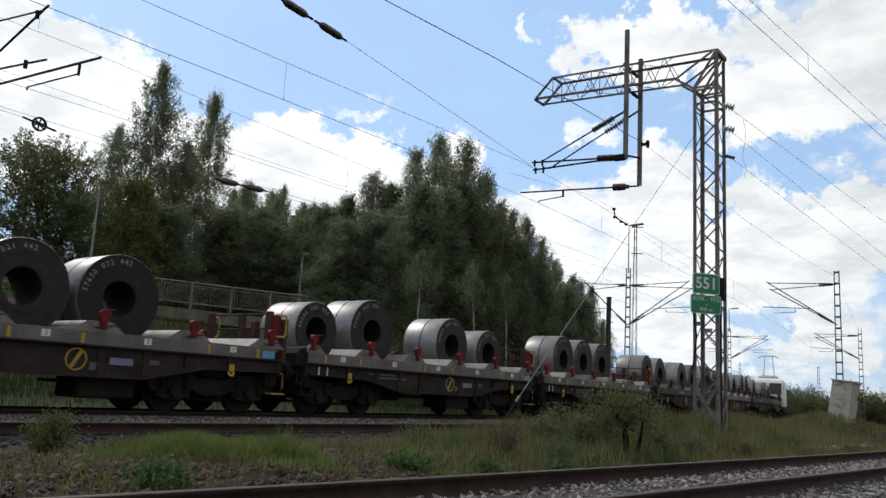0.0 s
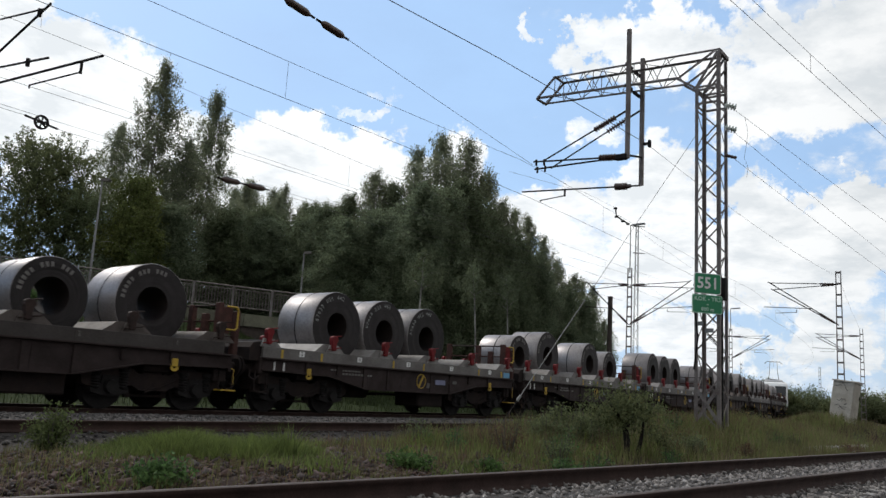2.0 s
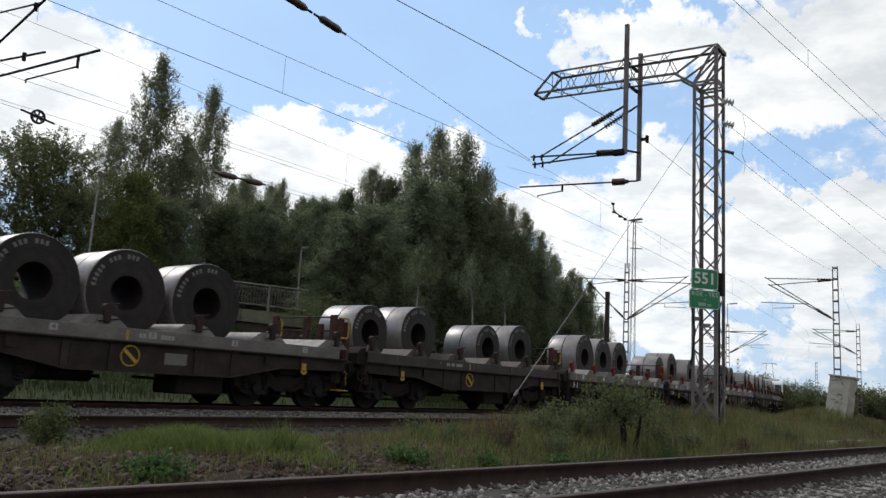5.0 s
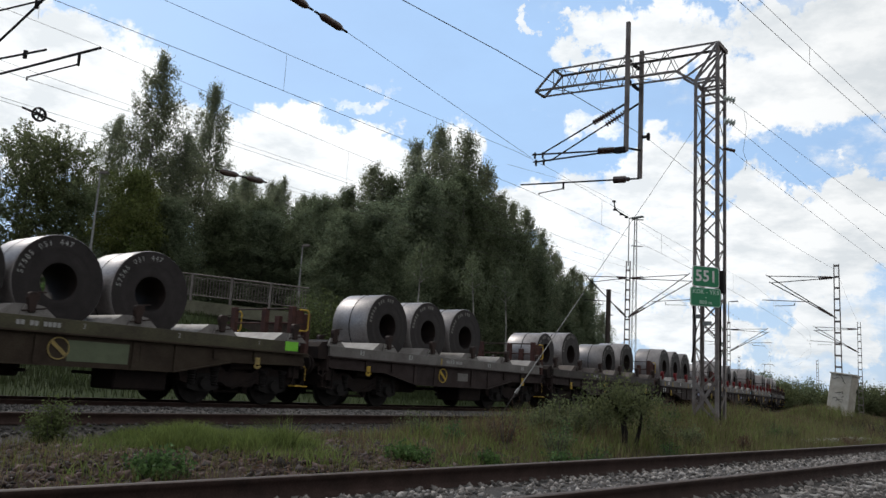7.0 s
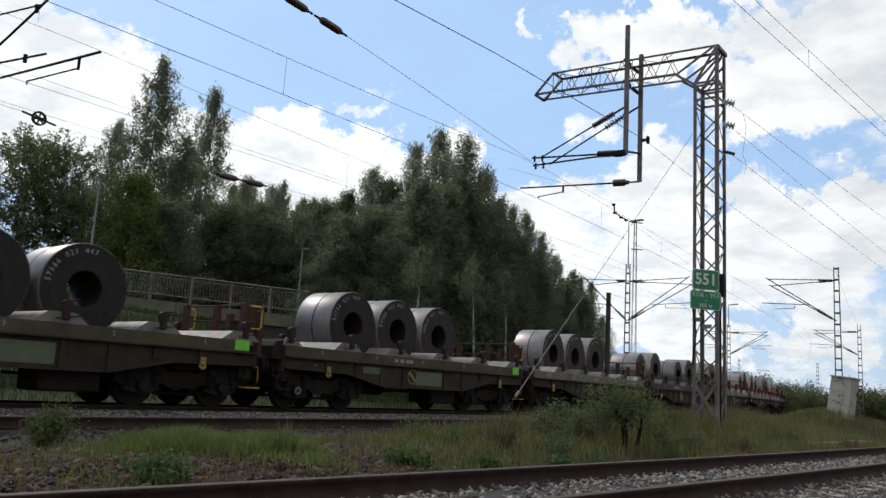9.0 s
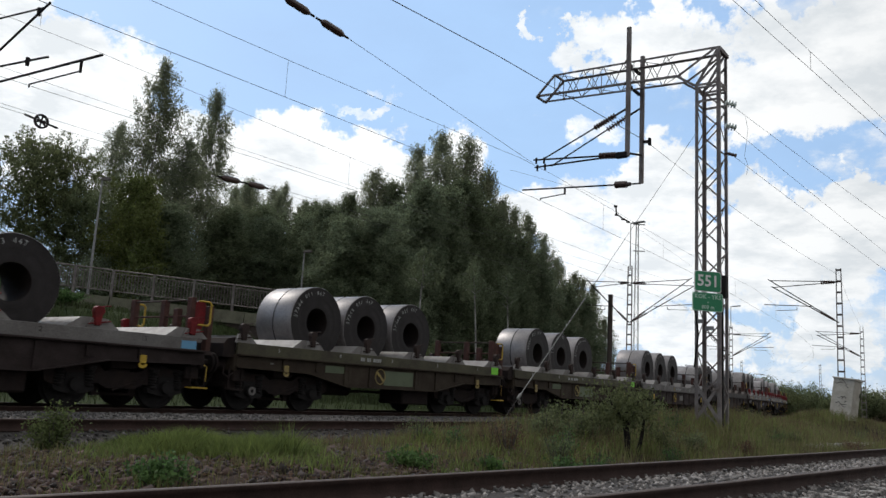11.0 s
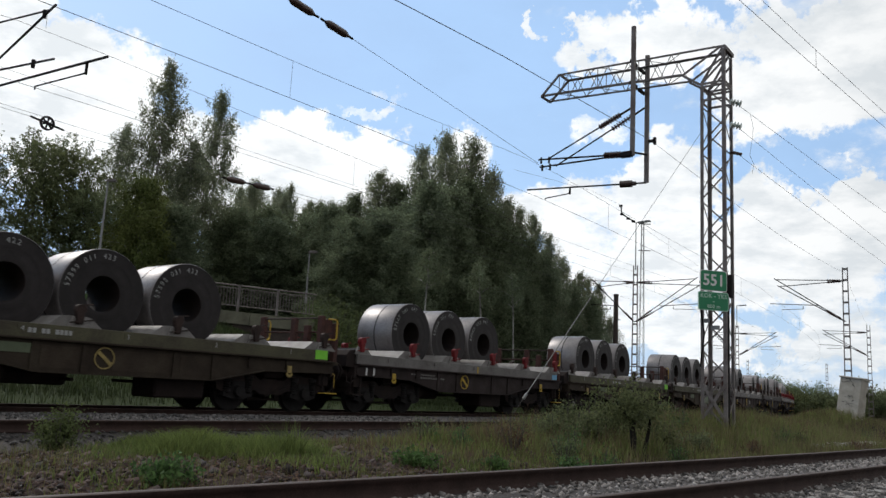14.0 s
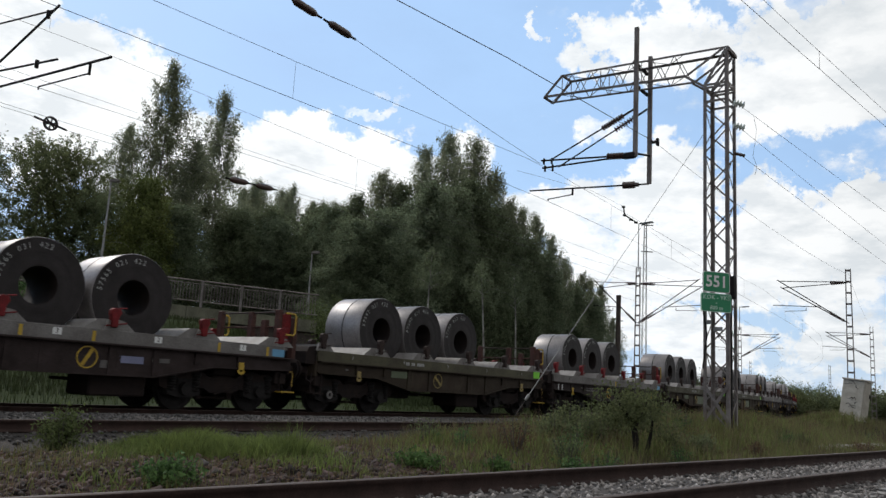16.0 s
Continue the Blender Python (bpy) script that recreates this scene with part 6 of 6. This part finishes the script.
TREES = [  # x, y, top, half-width, kind
    (-23.7, 44.6, 13.2, 2.1, "a"), (-22.2, 46.2, 13.2, 1.9, "a"), (-20.0, 44.8, 10.4, 1.9, "a"), 
    (-22.2, 52.9, 17.4, 1.5, "b"), (-19.4, 51.7, 21.5, 2.0, "b"), (-17.0, 56.4, 21.2, 1.75, "b"), (-16.6, 50.2, 15.7, 1.9, "b"), (-15.2, 60.0, 15.5, 1.5, "b"), (-13.2, 62.5, 15.5, 1.4, "b"), (-11.3, 63.0, 14.9, 1.3, "b"), (-16.9, 44.0, 11.4, 1.9, "y"),
    (-16.8, 62.8, 15.7, 1.5, "b"), (-15.5, 62.6, 16.3, 1.5, "b"), (-14.3, 64.5, 16.2, 1.4, "b"), (-13.7, 67.6, 17.4, 1.3, "b"), (-12.7, 69.2, 15.9, 1.3, "b"),
    (-11.7, 70.9, 16.8, 1.1, "b"), (-10.4, 69.5, 16.4, 1.1, "b"), (-9.3, 66.9, 15.6, 1.2, "b"), (-14.3, 51.9, 11.6, 1.9, "d"), (-11.6, 52.4, 11.2, 1.8, "d"), (-15.9, 46.2, 10.4, 1.8, "d"), (-9.0, 52.8, 11.6, 1.8, "d"),
    (-5.3, 54.7, 15.5, 1.8, "b"), (-7.0, 55.8, 13.9, 1.5, "d"), (-3.8, 55.2, 14.8, 1.5, "d"), (-2.2, 55.9, 17.8, 1.9, "b"), (-0.7, 57.3, 19.3, 2.1, "b"), (1.4, 59.7, 19.7, 2.3, "b"), (2.8, 60.8, 17.6, 1.9, "b"),
    (-3.9, 46.2, 10.9, 1.8, "d"), (-1.5, 49.7, 13.4, 1.9, "d"), (1.3, 54.0, 14.9, 2.0, "d"), (-5.6, 45.4, 10.0, 1.6, "d"), (4.1, 61.2, 15.6, 1.6, "b"), (5.2, 62.1, 15.1, 1.5, "b"), (6.7, 63.6, 14.9, 1.7, "b"),
    (8.2, 65.6, 13.7, 1.6, "b"), (9.7, 67.8, 12.2, 1.4, "b"), (11.3, 70.3, 11.5, 1.3, "b"), (12.6, 73.0, 11.4, 1.2, "b"), (14.2, 75.5, 11.3, 1.2, "b"), (15.0, 74.0, 8.0, 1.1, "b"), (4.2, 58.2, 12.4, 1.8, "d"), (7.3, 62.2, 11.6, 1.7, "d"),
    (10.0, 66.5, 9.8, 1.5, "d"), (12.6, 70.6, 9.4, 1.4, "d"), (-12.8, 57.5, 13.0, 2.2, "d"), (-9.8, 58.5, 13.5, 2.1, "d"), (-7.4, 50.5, 11.8, 1.8, "d"), (-2.8, 51.5, 12.5, 1.7, "d"), (0.2, 51.8, 13.8, 1.7, "d"), (2.9, 56.5, 13.5, 1.7, "d"), (-6.4, 48.6, 10.8, 1.6, "d"), (5.8, 60.4, 12.2, 1.5, "d"),
    (-1.0, 54.0, 14.0, 2.3, "d"), (1.8, 57.0, 14.4, 2.3, "d"), (4.0, 60.5, 13.0, 1.9, "d"),
    # unseen trees off to the left, added to darken reflections on the coils
    (-29.0, 47.0, 15.0, 2.2, "d"), (-33.5, 43.0, 14.5, 2.3, "d"), (-37.0, 38.5, 15.5, 2.3, "d"), (-40.0, 33.5, 14.0, 2.3, "d"), (-42.5, 28.0, 15.0, 2.4, "d"), (-44.0, 22.5, 14.0, 2.3, "d"),
    (-31.0, 40.0, 11.0, 2.3, "a"), (-35.5, 34.5, 11.0, 2.4, "a"), (-38.5, 28.5, 11.5, 2.4, "a"), (-40.5, 22.0, 11.0, 2.4, "a"), (-45.0, 17.0, 14.0, 2.4, "d"), (-46.0, 11.0, 14.0, 2.4, "d")]


def build_trees():
    protos = {
        "b": [tree("birch", "birch", 14, 3.3, "leaf_birch", "birch", "tall slender birch with loose drooping green foliage", s, 0.12, 84, 22, 0.105, 0.16, 0.36, 500) for s in (21, 22, 23, 24, 25)],
        "d": [tree("deciduous_tree", "cone", 12, 2.5, "leaf_dark", "bark", "dense dark green tree in the wood behind", s, 0.03, 105, 24, 0.12, 0.19, 0.36, 2600) for s in (31, 32, 33, 34)],
        "a": [tree("alder", "round", 9, 2.6, "leaf_alder", "bark", "broad-crowned leafy tree with open green foliage", s, 0.22, 66, 18, 0.12, 0.17, 0.42, 400) for s in (41, 42)],
        "y": [tree("young_birch", "cone", 7, 1.9, "leaf_yellow", "birch", "young yellow-green tree before taller birches", 51, 0.03, 80, 22, 0.11, 0.17, 0.36, 1200)]}
    size = {"b": (14, 2.0), "d": (12, 2.0), "a": (9, 2.6), "y": (7, 1.9)}
    fresh = {id(o) for v in protos.values() for o in v}
    count = {}
    for i, (x, y, top, half, k) in enumerate(TREES):
        ps = protos[k]
        src = ps[count.get(k, 0) % len(ps)]
        count[k] = count.get(k, 0) + 1
        z = float(ground_z(np.array(x), np.array(y)))
        h, w = size[k]
        wide = 1.0 if k == "b" else 1.25
        mat = pose(x, y, z, 0, 0, (i * 67) % 360) @ Matrix.Diagonal((wide * half / w, wide * half / w, (top - z) / h, 1))
        if id(src) in fresh:
            fresh.discard(id(src))
            src.matrix_basis = mat
        else:
            c = copy_thing(src, Matrix())
            c.matrix_basis = mat


def bush(name, x, y, high, half, leaf, label, seed, per=40, size=0.11, stems=26, group="bushes beside the line", z=None):
    rng = np.random.default_rng(seed)
    z = float(ground_z(np.array(x), np.array(y))) if z is None else z
    t = thing(name, label, "bush", group, pose(x, y, z))
    g = B()
    cs, sp = [], []
    for i in range(stems):
        a, lean = rng.uniform(0, 6.28), rng.uniform(0.1, 1.0) * half
        h = high * rng.uniform(0.45, 1.0) * (1 - 0.35 * lean / half)
        tip = Vector((math.cos(a) * lean, math.sin(a) * lean, h))
        bar(g, (tip.x * 0.12, tip.y * 0.12, -0.1), tip, 0.012 + 0.004 * high, 4, 0.004)
        for j in range(5):
            w = 0.25 + 0.75 * (j + 0.5) / 5
            cs.append((tip.x * w, tip.y * w, tip.z * w))
            sp.append(0.07 * high * rng.uniform(0.7, 1.4) + 0.04)
    part("stem_tuft", g, "bark", t)["kind"] = "stuff"
    v, f = leaf_cloud(rng, np.array(cs), np.array(sp), per, size, 0.15)
    raw("leaves", v, f, leaf, t)
    return t


def blades(name, spots, high, width, mat, seed, label, bend=0.5):
    """Grass: three-cornered bent blades at spots (x, y, z, scale)."""
    rng = np.random.default_rng(seed)
    spots = np.asarray(spots, float)
    n = len(spots)
    a = rng.uniform(0, 2 * math.pi, n)
    h = high * spots[:, 3] * rng.uniform(0.5, 1.15, n)
    w = width * rng.uniform(0.7, 1.3, n)
    lean = bend * h * rng.uniform(0.1, 1.0, n)
    b = rng.uniform(0, 2 * math.pi, n)
    side = np.stack([np.cos(a), np.sin(a), 0 * a], 1)
    out = np.stack([np.cos(b), np.sin(b), 0 * b], 1)
    base = spots[:, :3] - np.array([0, 0, 0.02])
    up = np.array([0, 0, 1.0])
    v0, v1 = base - side * w[:, None] * 0.5, base + side * w[:, None] * 0.5
    m = base + up * (h * 0.6)[:, None] + out * (lean * 0.35)[:, None]
    v2, v3 = m + side * w[:, None] * 0.4, m - side * w[:, None] * 0.4
    v4 = base + up * h[:, None] + out * lean[:, None]
    verts = np.stack([v0, v1, v2, v3, v4], 1).reshape(-1, 3)
    i = 5 * np.arange(n)
    tri = np.concatenate([np.stack([i, i + 1, i + 2], 1), np.stack([i, i + 2, i + 3], 1), np.stack([i + 3, i + 2, i + 4], 1)])
    ob = raw(name, verts, tri, mat)
    return tagged(ob, label, "grass", kind="stuff")


def strewn(s0, s1, l0, l1, n, seed, keep=None, tall=None):
    """Spots in a strip along the main line; keep(s, l): chance; tall(s, l): height factor."""
    rng = np.random.default_rng(seed)
    out = []
    while len(out) < n:
        s, l = rng.uniform(s0, s1), rng.uniform(l0, l1)
        if keep and rng.uniform() > keep(s, l):
            continue
        p = at(s, l)
        z = float(ground_z(np.array(p.x), np.array(p.y)))
        out.append((p.x, p.y, z, tall(s, l) if tall else 1.0))
    return out


def tuft_noise(s, l, f=0.9, o=0.0):
    return 0.5 + 0.5 * noise.noise(Vector((s * f + o, l * f, o)))


def verge(u0, u1, a, b, n, seed):
    rng = np.random.default_rng(seed)
    out = []
    while len(out) < n:
        u, l = u0 + (u1 - u0) * rng.uniform() ** 1.4, rng.uniform(a, b)
        c = tuft_noise(u, l, 0.5, 4)
        p = near(u, l)
        lat = math.hypot(p.x - CX, p.y - CY) - RC
        if lat < 5.4 or rng.uniform() > (0.3 + c) * min(1, max(0, (u - 5) / 8)):
            continue
        z = float(ground_z(np.array(p.x), np.array(p.y)))
        out.append((p.x, p.y, z, (0.5 + 0.8 * c) * min(1.0, 0.35 + 0.3 * (-1.6 - l)) * (1 - 0.4 * min(1, max(0, (u - 22) / 8)))))
    return out


def build_growth():
    build_trees()
    # tall mixed grass between the tracks, thinning towards the near end
    keep = lambda s, l: max(0.0, min(1.0, (s - 19 + 2.5 * tuft_noise(s, l, 0.6)) / 6)) * (0.25 + tuft_noise(s, l, 1.1, 5))
    tall = lambda s, l: (0.45 + 0.55 * min(1, max(0, (s - 19) / 8))) * (1 - 0.45 * min(1, max(0, (s - 33) / 6))) * (0.35 + 1.2 * tuft_noise(s, l, 0.55, 9) * (0.5 + tuft_noise(s, l, 1.7, 2)))
    blades("tall_grass", strewn(18.5, 62, 5.3, 10.3, 24000, 61, keep, tall), 0.5, 0.017, "grass", 62, "tall uncut green grass between the tracks", 0.9)
    blades("dry_grass", strewn(18.5, 62, 5.3, 10.3, 15000, 63, keep, tall), 0.6, 0.010, "grass_dry", 64, "tall dry straw-coloured grass between the tracks")
    blades("brown_stalks", strewn(17.5, 62, 5.3, 10.3, 9000, 95, lambda s, l: keep(s, l) * max(0, 1.6 * tuft_noise(s, l, 0.7, 21) - 0.45), tall), 0.7, 0.009, "leaf_brown", 96, "withered brown stalks in the tall grass", 0.3)
    blades("bright_tufts", strewn(19, 60, 5.5, 10.3, 9000, 97, lambda s, l: keep(s, l) * max(0, 2.4 * tuft_noise(s, l, 0.9, 31) - 1.15), tall), 0.55, 0.014, "grass_bright", 98, "brighter yellow-green tufts in the tall grass", 0.7)
    blades("tall_grass", strewn(45, 110, 5.5, 24, 26000, 65, None, lambda s, l: 0.7 + 0.6 * tuft_noise(s, l, 0.3)), 0.34, 0.03, "grass", 66, "uncut meadow grass beside the far curve")
    blades("dry_grass", strewn(45, 110, 5.5, 24, 16000, 67, None, lambda s, l: 0.7 + 0.6 * tuft_noise(s, l, 0.3)), 0.4, 0.025, "grass_dry", 68, "dry meadow grass beside the far curve")
    # the low patch near the left
    patch = lambda s, l: max(0.0, 1 - ((s - 16.8) / 1.7) ** 2 - ((l - 6.9) / 1.6) ** 2) * (0.3 + tuft_noise(s, l, 1.5, 3))
    blades("short_grass", strewn(14, 20, 5.2, 9, 13000, 71, patch, lambda s, l: (0.35 + 0.75 * max(0, 1 - ((s - 16.6) / 1.7) ** 2)) * (0.3 + 1.0 * tuft_noise(s, l, 2.2, 1) * tuft_noise(s, l, 0.8, 6) * 2)), 0.34, 0.011, "grass_bright", 72, "low patch of bright green grass on the gravel", 1.0)
    thin = lambda s, l: 0.12 + 0.8 * max(0, tuft_noise(s, l, 0.8, 7) - 0.5)
    blades("weeds", strewn(12, 22, 5.2, 10.6, 5000, 73, thin), 0.16, 0.008, "grass", 74, "sparse weeds and short grass on the soil")
    blades("weeds", strewn(12, 22, 5.2, 10.6, 3000, 75, thin), 0.2, 0.006, "grass_dry", 76, "sparse dry stalks on the soil")
    # green strip and bank beyond the train
    blades("bank_grass", strewn(14, 75, -13, -2.6, 46000, 77, lambda s, l: 0.22 if l > -6.5 else 1.0, lambda s, l: (0.6 + 0.7 * tuft_noise(s, l, 0.5)) * (0.55 if l > -5 else 1.0)), 0.32, 0.03, "grass_bank", 78, "rough green grass on the bank behind the train")
    blades("bank_grass", strewn(14, 60, -26, -11, 40000, 79, None, lambda s, l: 0.5 + 0.7 * tuft_noise(s, l, 0.4)), 0.34, 0.035, "grass_bank", 80, "grass at the top of the bank below the railing")
    # stones on the foreground soil
    zf = lambda s, l: float(ground_z(np.array(at(s, l).x), np.array(at(s, l).y))) + 0.01
    stones("rubble", at, 11, 24, 4.9, 10.8, zf, 8000, 0.052, "rubble", 81, "brown rubble and loose stones on the soil")
    stones("pale_stones", at, 11, 30, 4.75, 5.7, zf, 1500, 0.06, "stone", 82, "pale loose stones along the rail")
    stones("bed_rubble", at, 11, 30, 4.6, 6.3, zf, 5200, 0.045, "rubble", 99, "dark broken stone at the foot of the ballast")
    stones("grit", at, 11, 24, 4.9, 10.8, zf, 3500, 0.026, "stone_dark", 87, "small grey stones scattered on the soil")
    stones("clods", at, 11, 22, 5.0, 10.6, zf, 420, 0.11, "rubble", 88, "larger brown clods and stones on the soil")
    rng = np.random.default_rng(89)
    spots = np.array([s[:3] for s in strewn(11, 24, 5.0, 10.6, 9000, 90, lambda s, l: 0.1 + 0.9 * tuft_noise(s, l, 0.7, 13))])
    v, f = leaf_blades(rng, spots + np.array([0, 0, 0.025]), 0.055, 0.0)
    v[:, 2] = np.repeat(spots[:, 2], 3) + 0.03 + 0.35 * (v[:, 2] - np.repeat(spots[:, 2], 3))
    tagged(raw("leaf_litter", v, f, "leaf_brown"), "dry brown leaf litter on the soil", "litter", kind="stuff")
    patchy = lambda s, l: max(0, 3.2 * tuft_noise(s, l, 0.75, 17) - 1.75)
    blades("weed_patches", strewn(11, 22, 5.3, 10.6, 3200, 91, patchy, lambda s, l: 0.5 + tuft_noise(s, l, 2.0, 3)), 0.17, 0.014, "grass_bright", 92, "scattered low green weeds on the soil", 1.1)
    # single plants in front
    bush("weed_bush", -4.95, 10.9, 0.68, 0.3, "leaf_weed", "bushy grey-green weed standing on the gravel", 91, 24, 0.042, 20)
    bush("weed_bush", -2.62, 8.1, 0.28, 0.32, "leaf_weed2", "low broad-leaved dark green weed", 92, 14, 0.05, 18)
    bush("weed_bush", -0.35, 11.1, 0.22, 0.5, "leaf_weed2", "low green weed beside the rail", 93, 14, 0.05, 16)
    bush("weed_bush", 0.85, 11.5, 0.26, 0.3, "leaf_weed2", "low green weed beside the rail", 94, 12, 0.05, 12)
    bush("weed_bush", 2.0, 12.6, 0.24, 0.3, "leaf_weed2", "low green weed beside the rail", 95, 12, 0.05, 12)
    for i, (x, y, h, w) in enumerate(((4.4, 19.0, 1.5, 0.5), (3.5, 19.2, 1.3, 0.5), (5.6, 21.2, 1.1, 0.6), (2.9, 20.6, 0.9, 0.5))):
        bush("sapling", x, y, h, w, "leaf_weed", "scrubby young sapling in the tall grass", 100 + i, 7, 0.05, 12)
    slim = tree("slim_birch", "birch", 7.5, 0.9, "leaf_dark", "birch", "slim young birch with a pale bare trunk", 60, 0.72, 10, 14, 0.09, 0.12, 0.3, 20)
    for i, (s, l) in enumerate(((42.0, -9.0), (46.0, -8.2), (50.5, -8.6))):
        o = slim if i == 0 else copy_thing(slim, Matrix())
        p = at(s, l)
        o.matrix_basis = pose(p.x, p.y, float(ground_z(np.array(p.x), np.array(p.y))), 3 - 2 * i, 2, 80 * i)
    rng = random.Random(5)
    for i in range(34):
        u, l = 5 + 26 * rng.random() ** 1.3, -rng.uniform(2.2, 6.5)
        p = near(u, l)
        if math.hypot(p.x - CX, p.y - CY) - RC < 5.6:
            continue
        h = rng.uniform(0.35, 0.85)
        bush("tall_weed", p.x, p.y, h, 0.3 * h + 0.1, ("leaf_weed", "leaf_weed2", "leaf_brown")[i % 3], ("leafy grey-green weed in the tall grass", "leafy dark green weed in the tall grass", "withered brown weed in the tall grass")[i % 3], 230 + i, 10, 0.035, 12)
    t = thing("dark_shrub", "leafy shrub with thick dark forked stems in the grass", "shrub", "", pose(3.5, 15.2, -0.35))
    for pts, r in ((((0, 0, 0), (0.03, 0, 0.35), (-0.02, 0.02, 0.7), (0.05, 0, 1.0)), 0.075), (((0.2, 0.05, 0), (0.3, 0.05, 0.45), (0.33, 0.02, 0.7), (0.28, 0, 1.0)), 0.05),
                   (((0.0, 0, 0.6), (0.12, 0.05, 0.85), (0.3, 0.08, 1.15)), 0.045), (((0.0, 0, 0.65), (-0.25, -0.05, 0.95), (-0.4, 0, 1.25)), 0.04)):
        g = B()
        for i, (p, q) in enumerate(zip(pts, pts[1:])):
            bar(g, p, q, r - 0.014 * i, 8, r - 0.014 * (i + 1))
        part("stem", g, "bark_dark", t)
    rng = np.random.default_rng(7)
    cs = np.stack([rng.normal(0.0, 0.34, 190), rng.normal(0, 0.25, 190), rng.normal(0.98, 0.2, 190)], 1)
    v, f = leaf_cloud(rng, cs, np.full(190, 0.07), 18, 0.055, 0.2)
    raw("leaves", v, f, "leaf_shrub", t)
    for i, (x, y, h, w) in enumerate(((2.75, 15.6, 0.7, 0.45), (2.2, 16.2, 0.75, 0.4), (4.3, 16.0, 0.6, 0.5), (5.1, 16.6, 0.5, 0.5), (3.2, 16.4, 1.0, 0.5), (4.0, 17.2, 0.8, 0.6), (2.6, 17.4, 0.9, 0.5))):
        bush("thicket_bush", x, y, h, w, "leaf_shrub", "dense leafy green scrub round the shrub", 400 + i, 20, 0.05, 22)
    # willows in front of the wood
    for i, (x, y, h, w) in enumerate(((-5.2, 37.6, 4.6, 1.2), (-3.9, 38.4, 4.2, 1.2), (-2.6, 39.4, 3.6, 1.1), (-6.4, 39.4, 3.0, 0.9), (-1.2, 40.5, 3.0, 1.2))):
        bush("willow_bush", x, y, h, w, "leaf_weed", "tall light green willow bush before the wood", 300 + i, 34, 0.1, 34)
    for i, (x, y, h, w) in enumerate(((-17.5, 31.5, 1.00, 1.3), (-15.2, 31.8, 0.85, 1.3), (-20.0, 31.0, 0.90, 1.3))):
        bush("bank_bush", x, y, h, w, "leaf_weed2", "low leafy green bush on the bank", 320 + i, 40, 0.09, 26)
    for i, (x, y, h, w) in enumerate(((-27.5, 41.0, 3.2, 1.8), (-25.0, 41.5, 2.6, 1.7), (-22.6, 41.8, 3.0, 1.8), (-20.4, 42.2, 2.7, 1.7), (-18.2, 42.6, 3.2, 1.7), (-15.8, 43.0, 3.0, 1.7))):
        bush("hedge_bush", x, y, h, w, "leaf_dark", "dark leafy undergrowth behind the railing", 340 + i, 40, 0.13, 30)
    # scrub along the bank and beyond the curve
    rng = random.Random(8)
    for i in range(14):
        s, l = 41 + 2.4 * i + rng.uniform(-1, 1), -8.5 - rng.uniform(0, 2.5)
        p = at(s, l)
        bush("scrub_bush", p.x, p.y, rng.uniform(1.6, 2.8), rng.uniform(1.2, 1.8), "leaf_shrub", "leafy green scrub on the bank behind the train", 120 + i, 44, 0.15, 30)
    for i in range(34):
        k = rng.uniform(0, 1)
        x, y = 44 + 46 * k + rng.uniform(-2, 2), 104 - 14 * k + rng.uniform(-4, 12)
        bush("scrub_bush", x, y, rng.uniform(2.6, 5.4), rng.uniform(2.2, 3.2), "leaf_shrub", "green thicket beyond the curve", 150 + i, 60, 0.2, 34)
    for i in range(22):
        k = (i + rng.uniform(0, 1)) / 22
        x, y = 46 + 85 * k, 150 - 10 * k + rng.uniform(-5, 10)
        bush("scrub_bush", x, y, rng.uniform(5.0, 8.5), rng.uniform(2.4, 3.6), "leaf_dark", "dark far thicket on the horizon", 190 + i, 40, 0.3, 30)
    # verge of the near track
    blades("verge_grass", verge(6, 62, -8.5, -1.7, 42000, 83), 0.46, 0.012, "grass", 84, "tall green grass along the verge of the siding")
    blades("verge_grass", verge(6, 62, -8.5, -1.7, 26000, 85), 0.55, 0.010, "grass_dry", 86, "dry straw-coloured grass along the verge")


build_growth()

# ---------------------------------------------------------------- what moves
def motions():
    half = [i / 2 for i in range(33)]
    for ob, s8, off in KEYED:
        rows = []
        for t in half:
            real = math.floor(t * 25 + 1e-6) / 25
            rows.append((t, along(s8 + SPEED * (real - 8)) @ off))
        walk(ob, rows)
    steps = [i / 10 for i in range(161)]
    for ob in [o for o in scene.objects if o.name.split(".")[0] == "wheelset"]:
        x = ob.location.copy()
        walk(ob, [(t, Matrix.Translation(x) @ Matrix.Rotation(SPEED * t / 0.46, 4, "Y")) for t in steps])


motions()
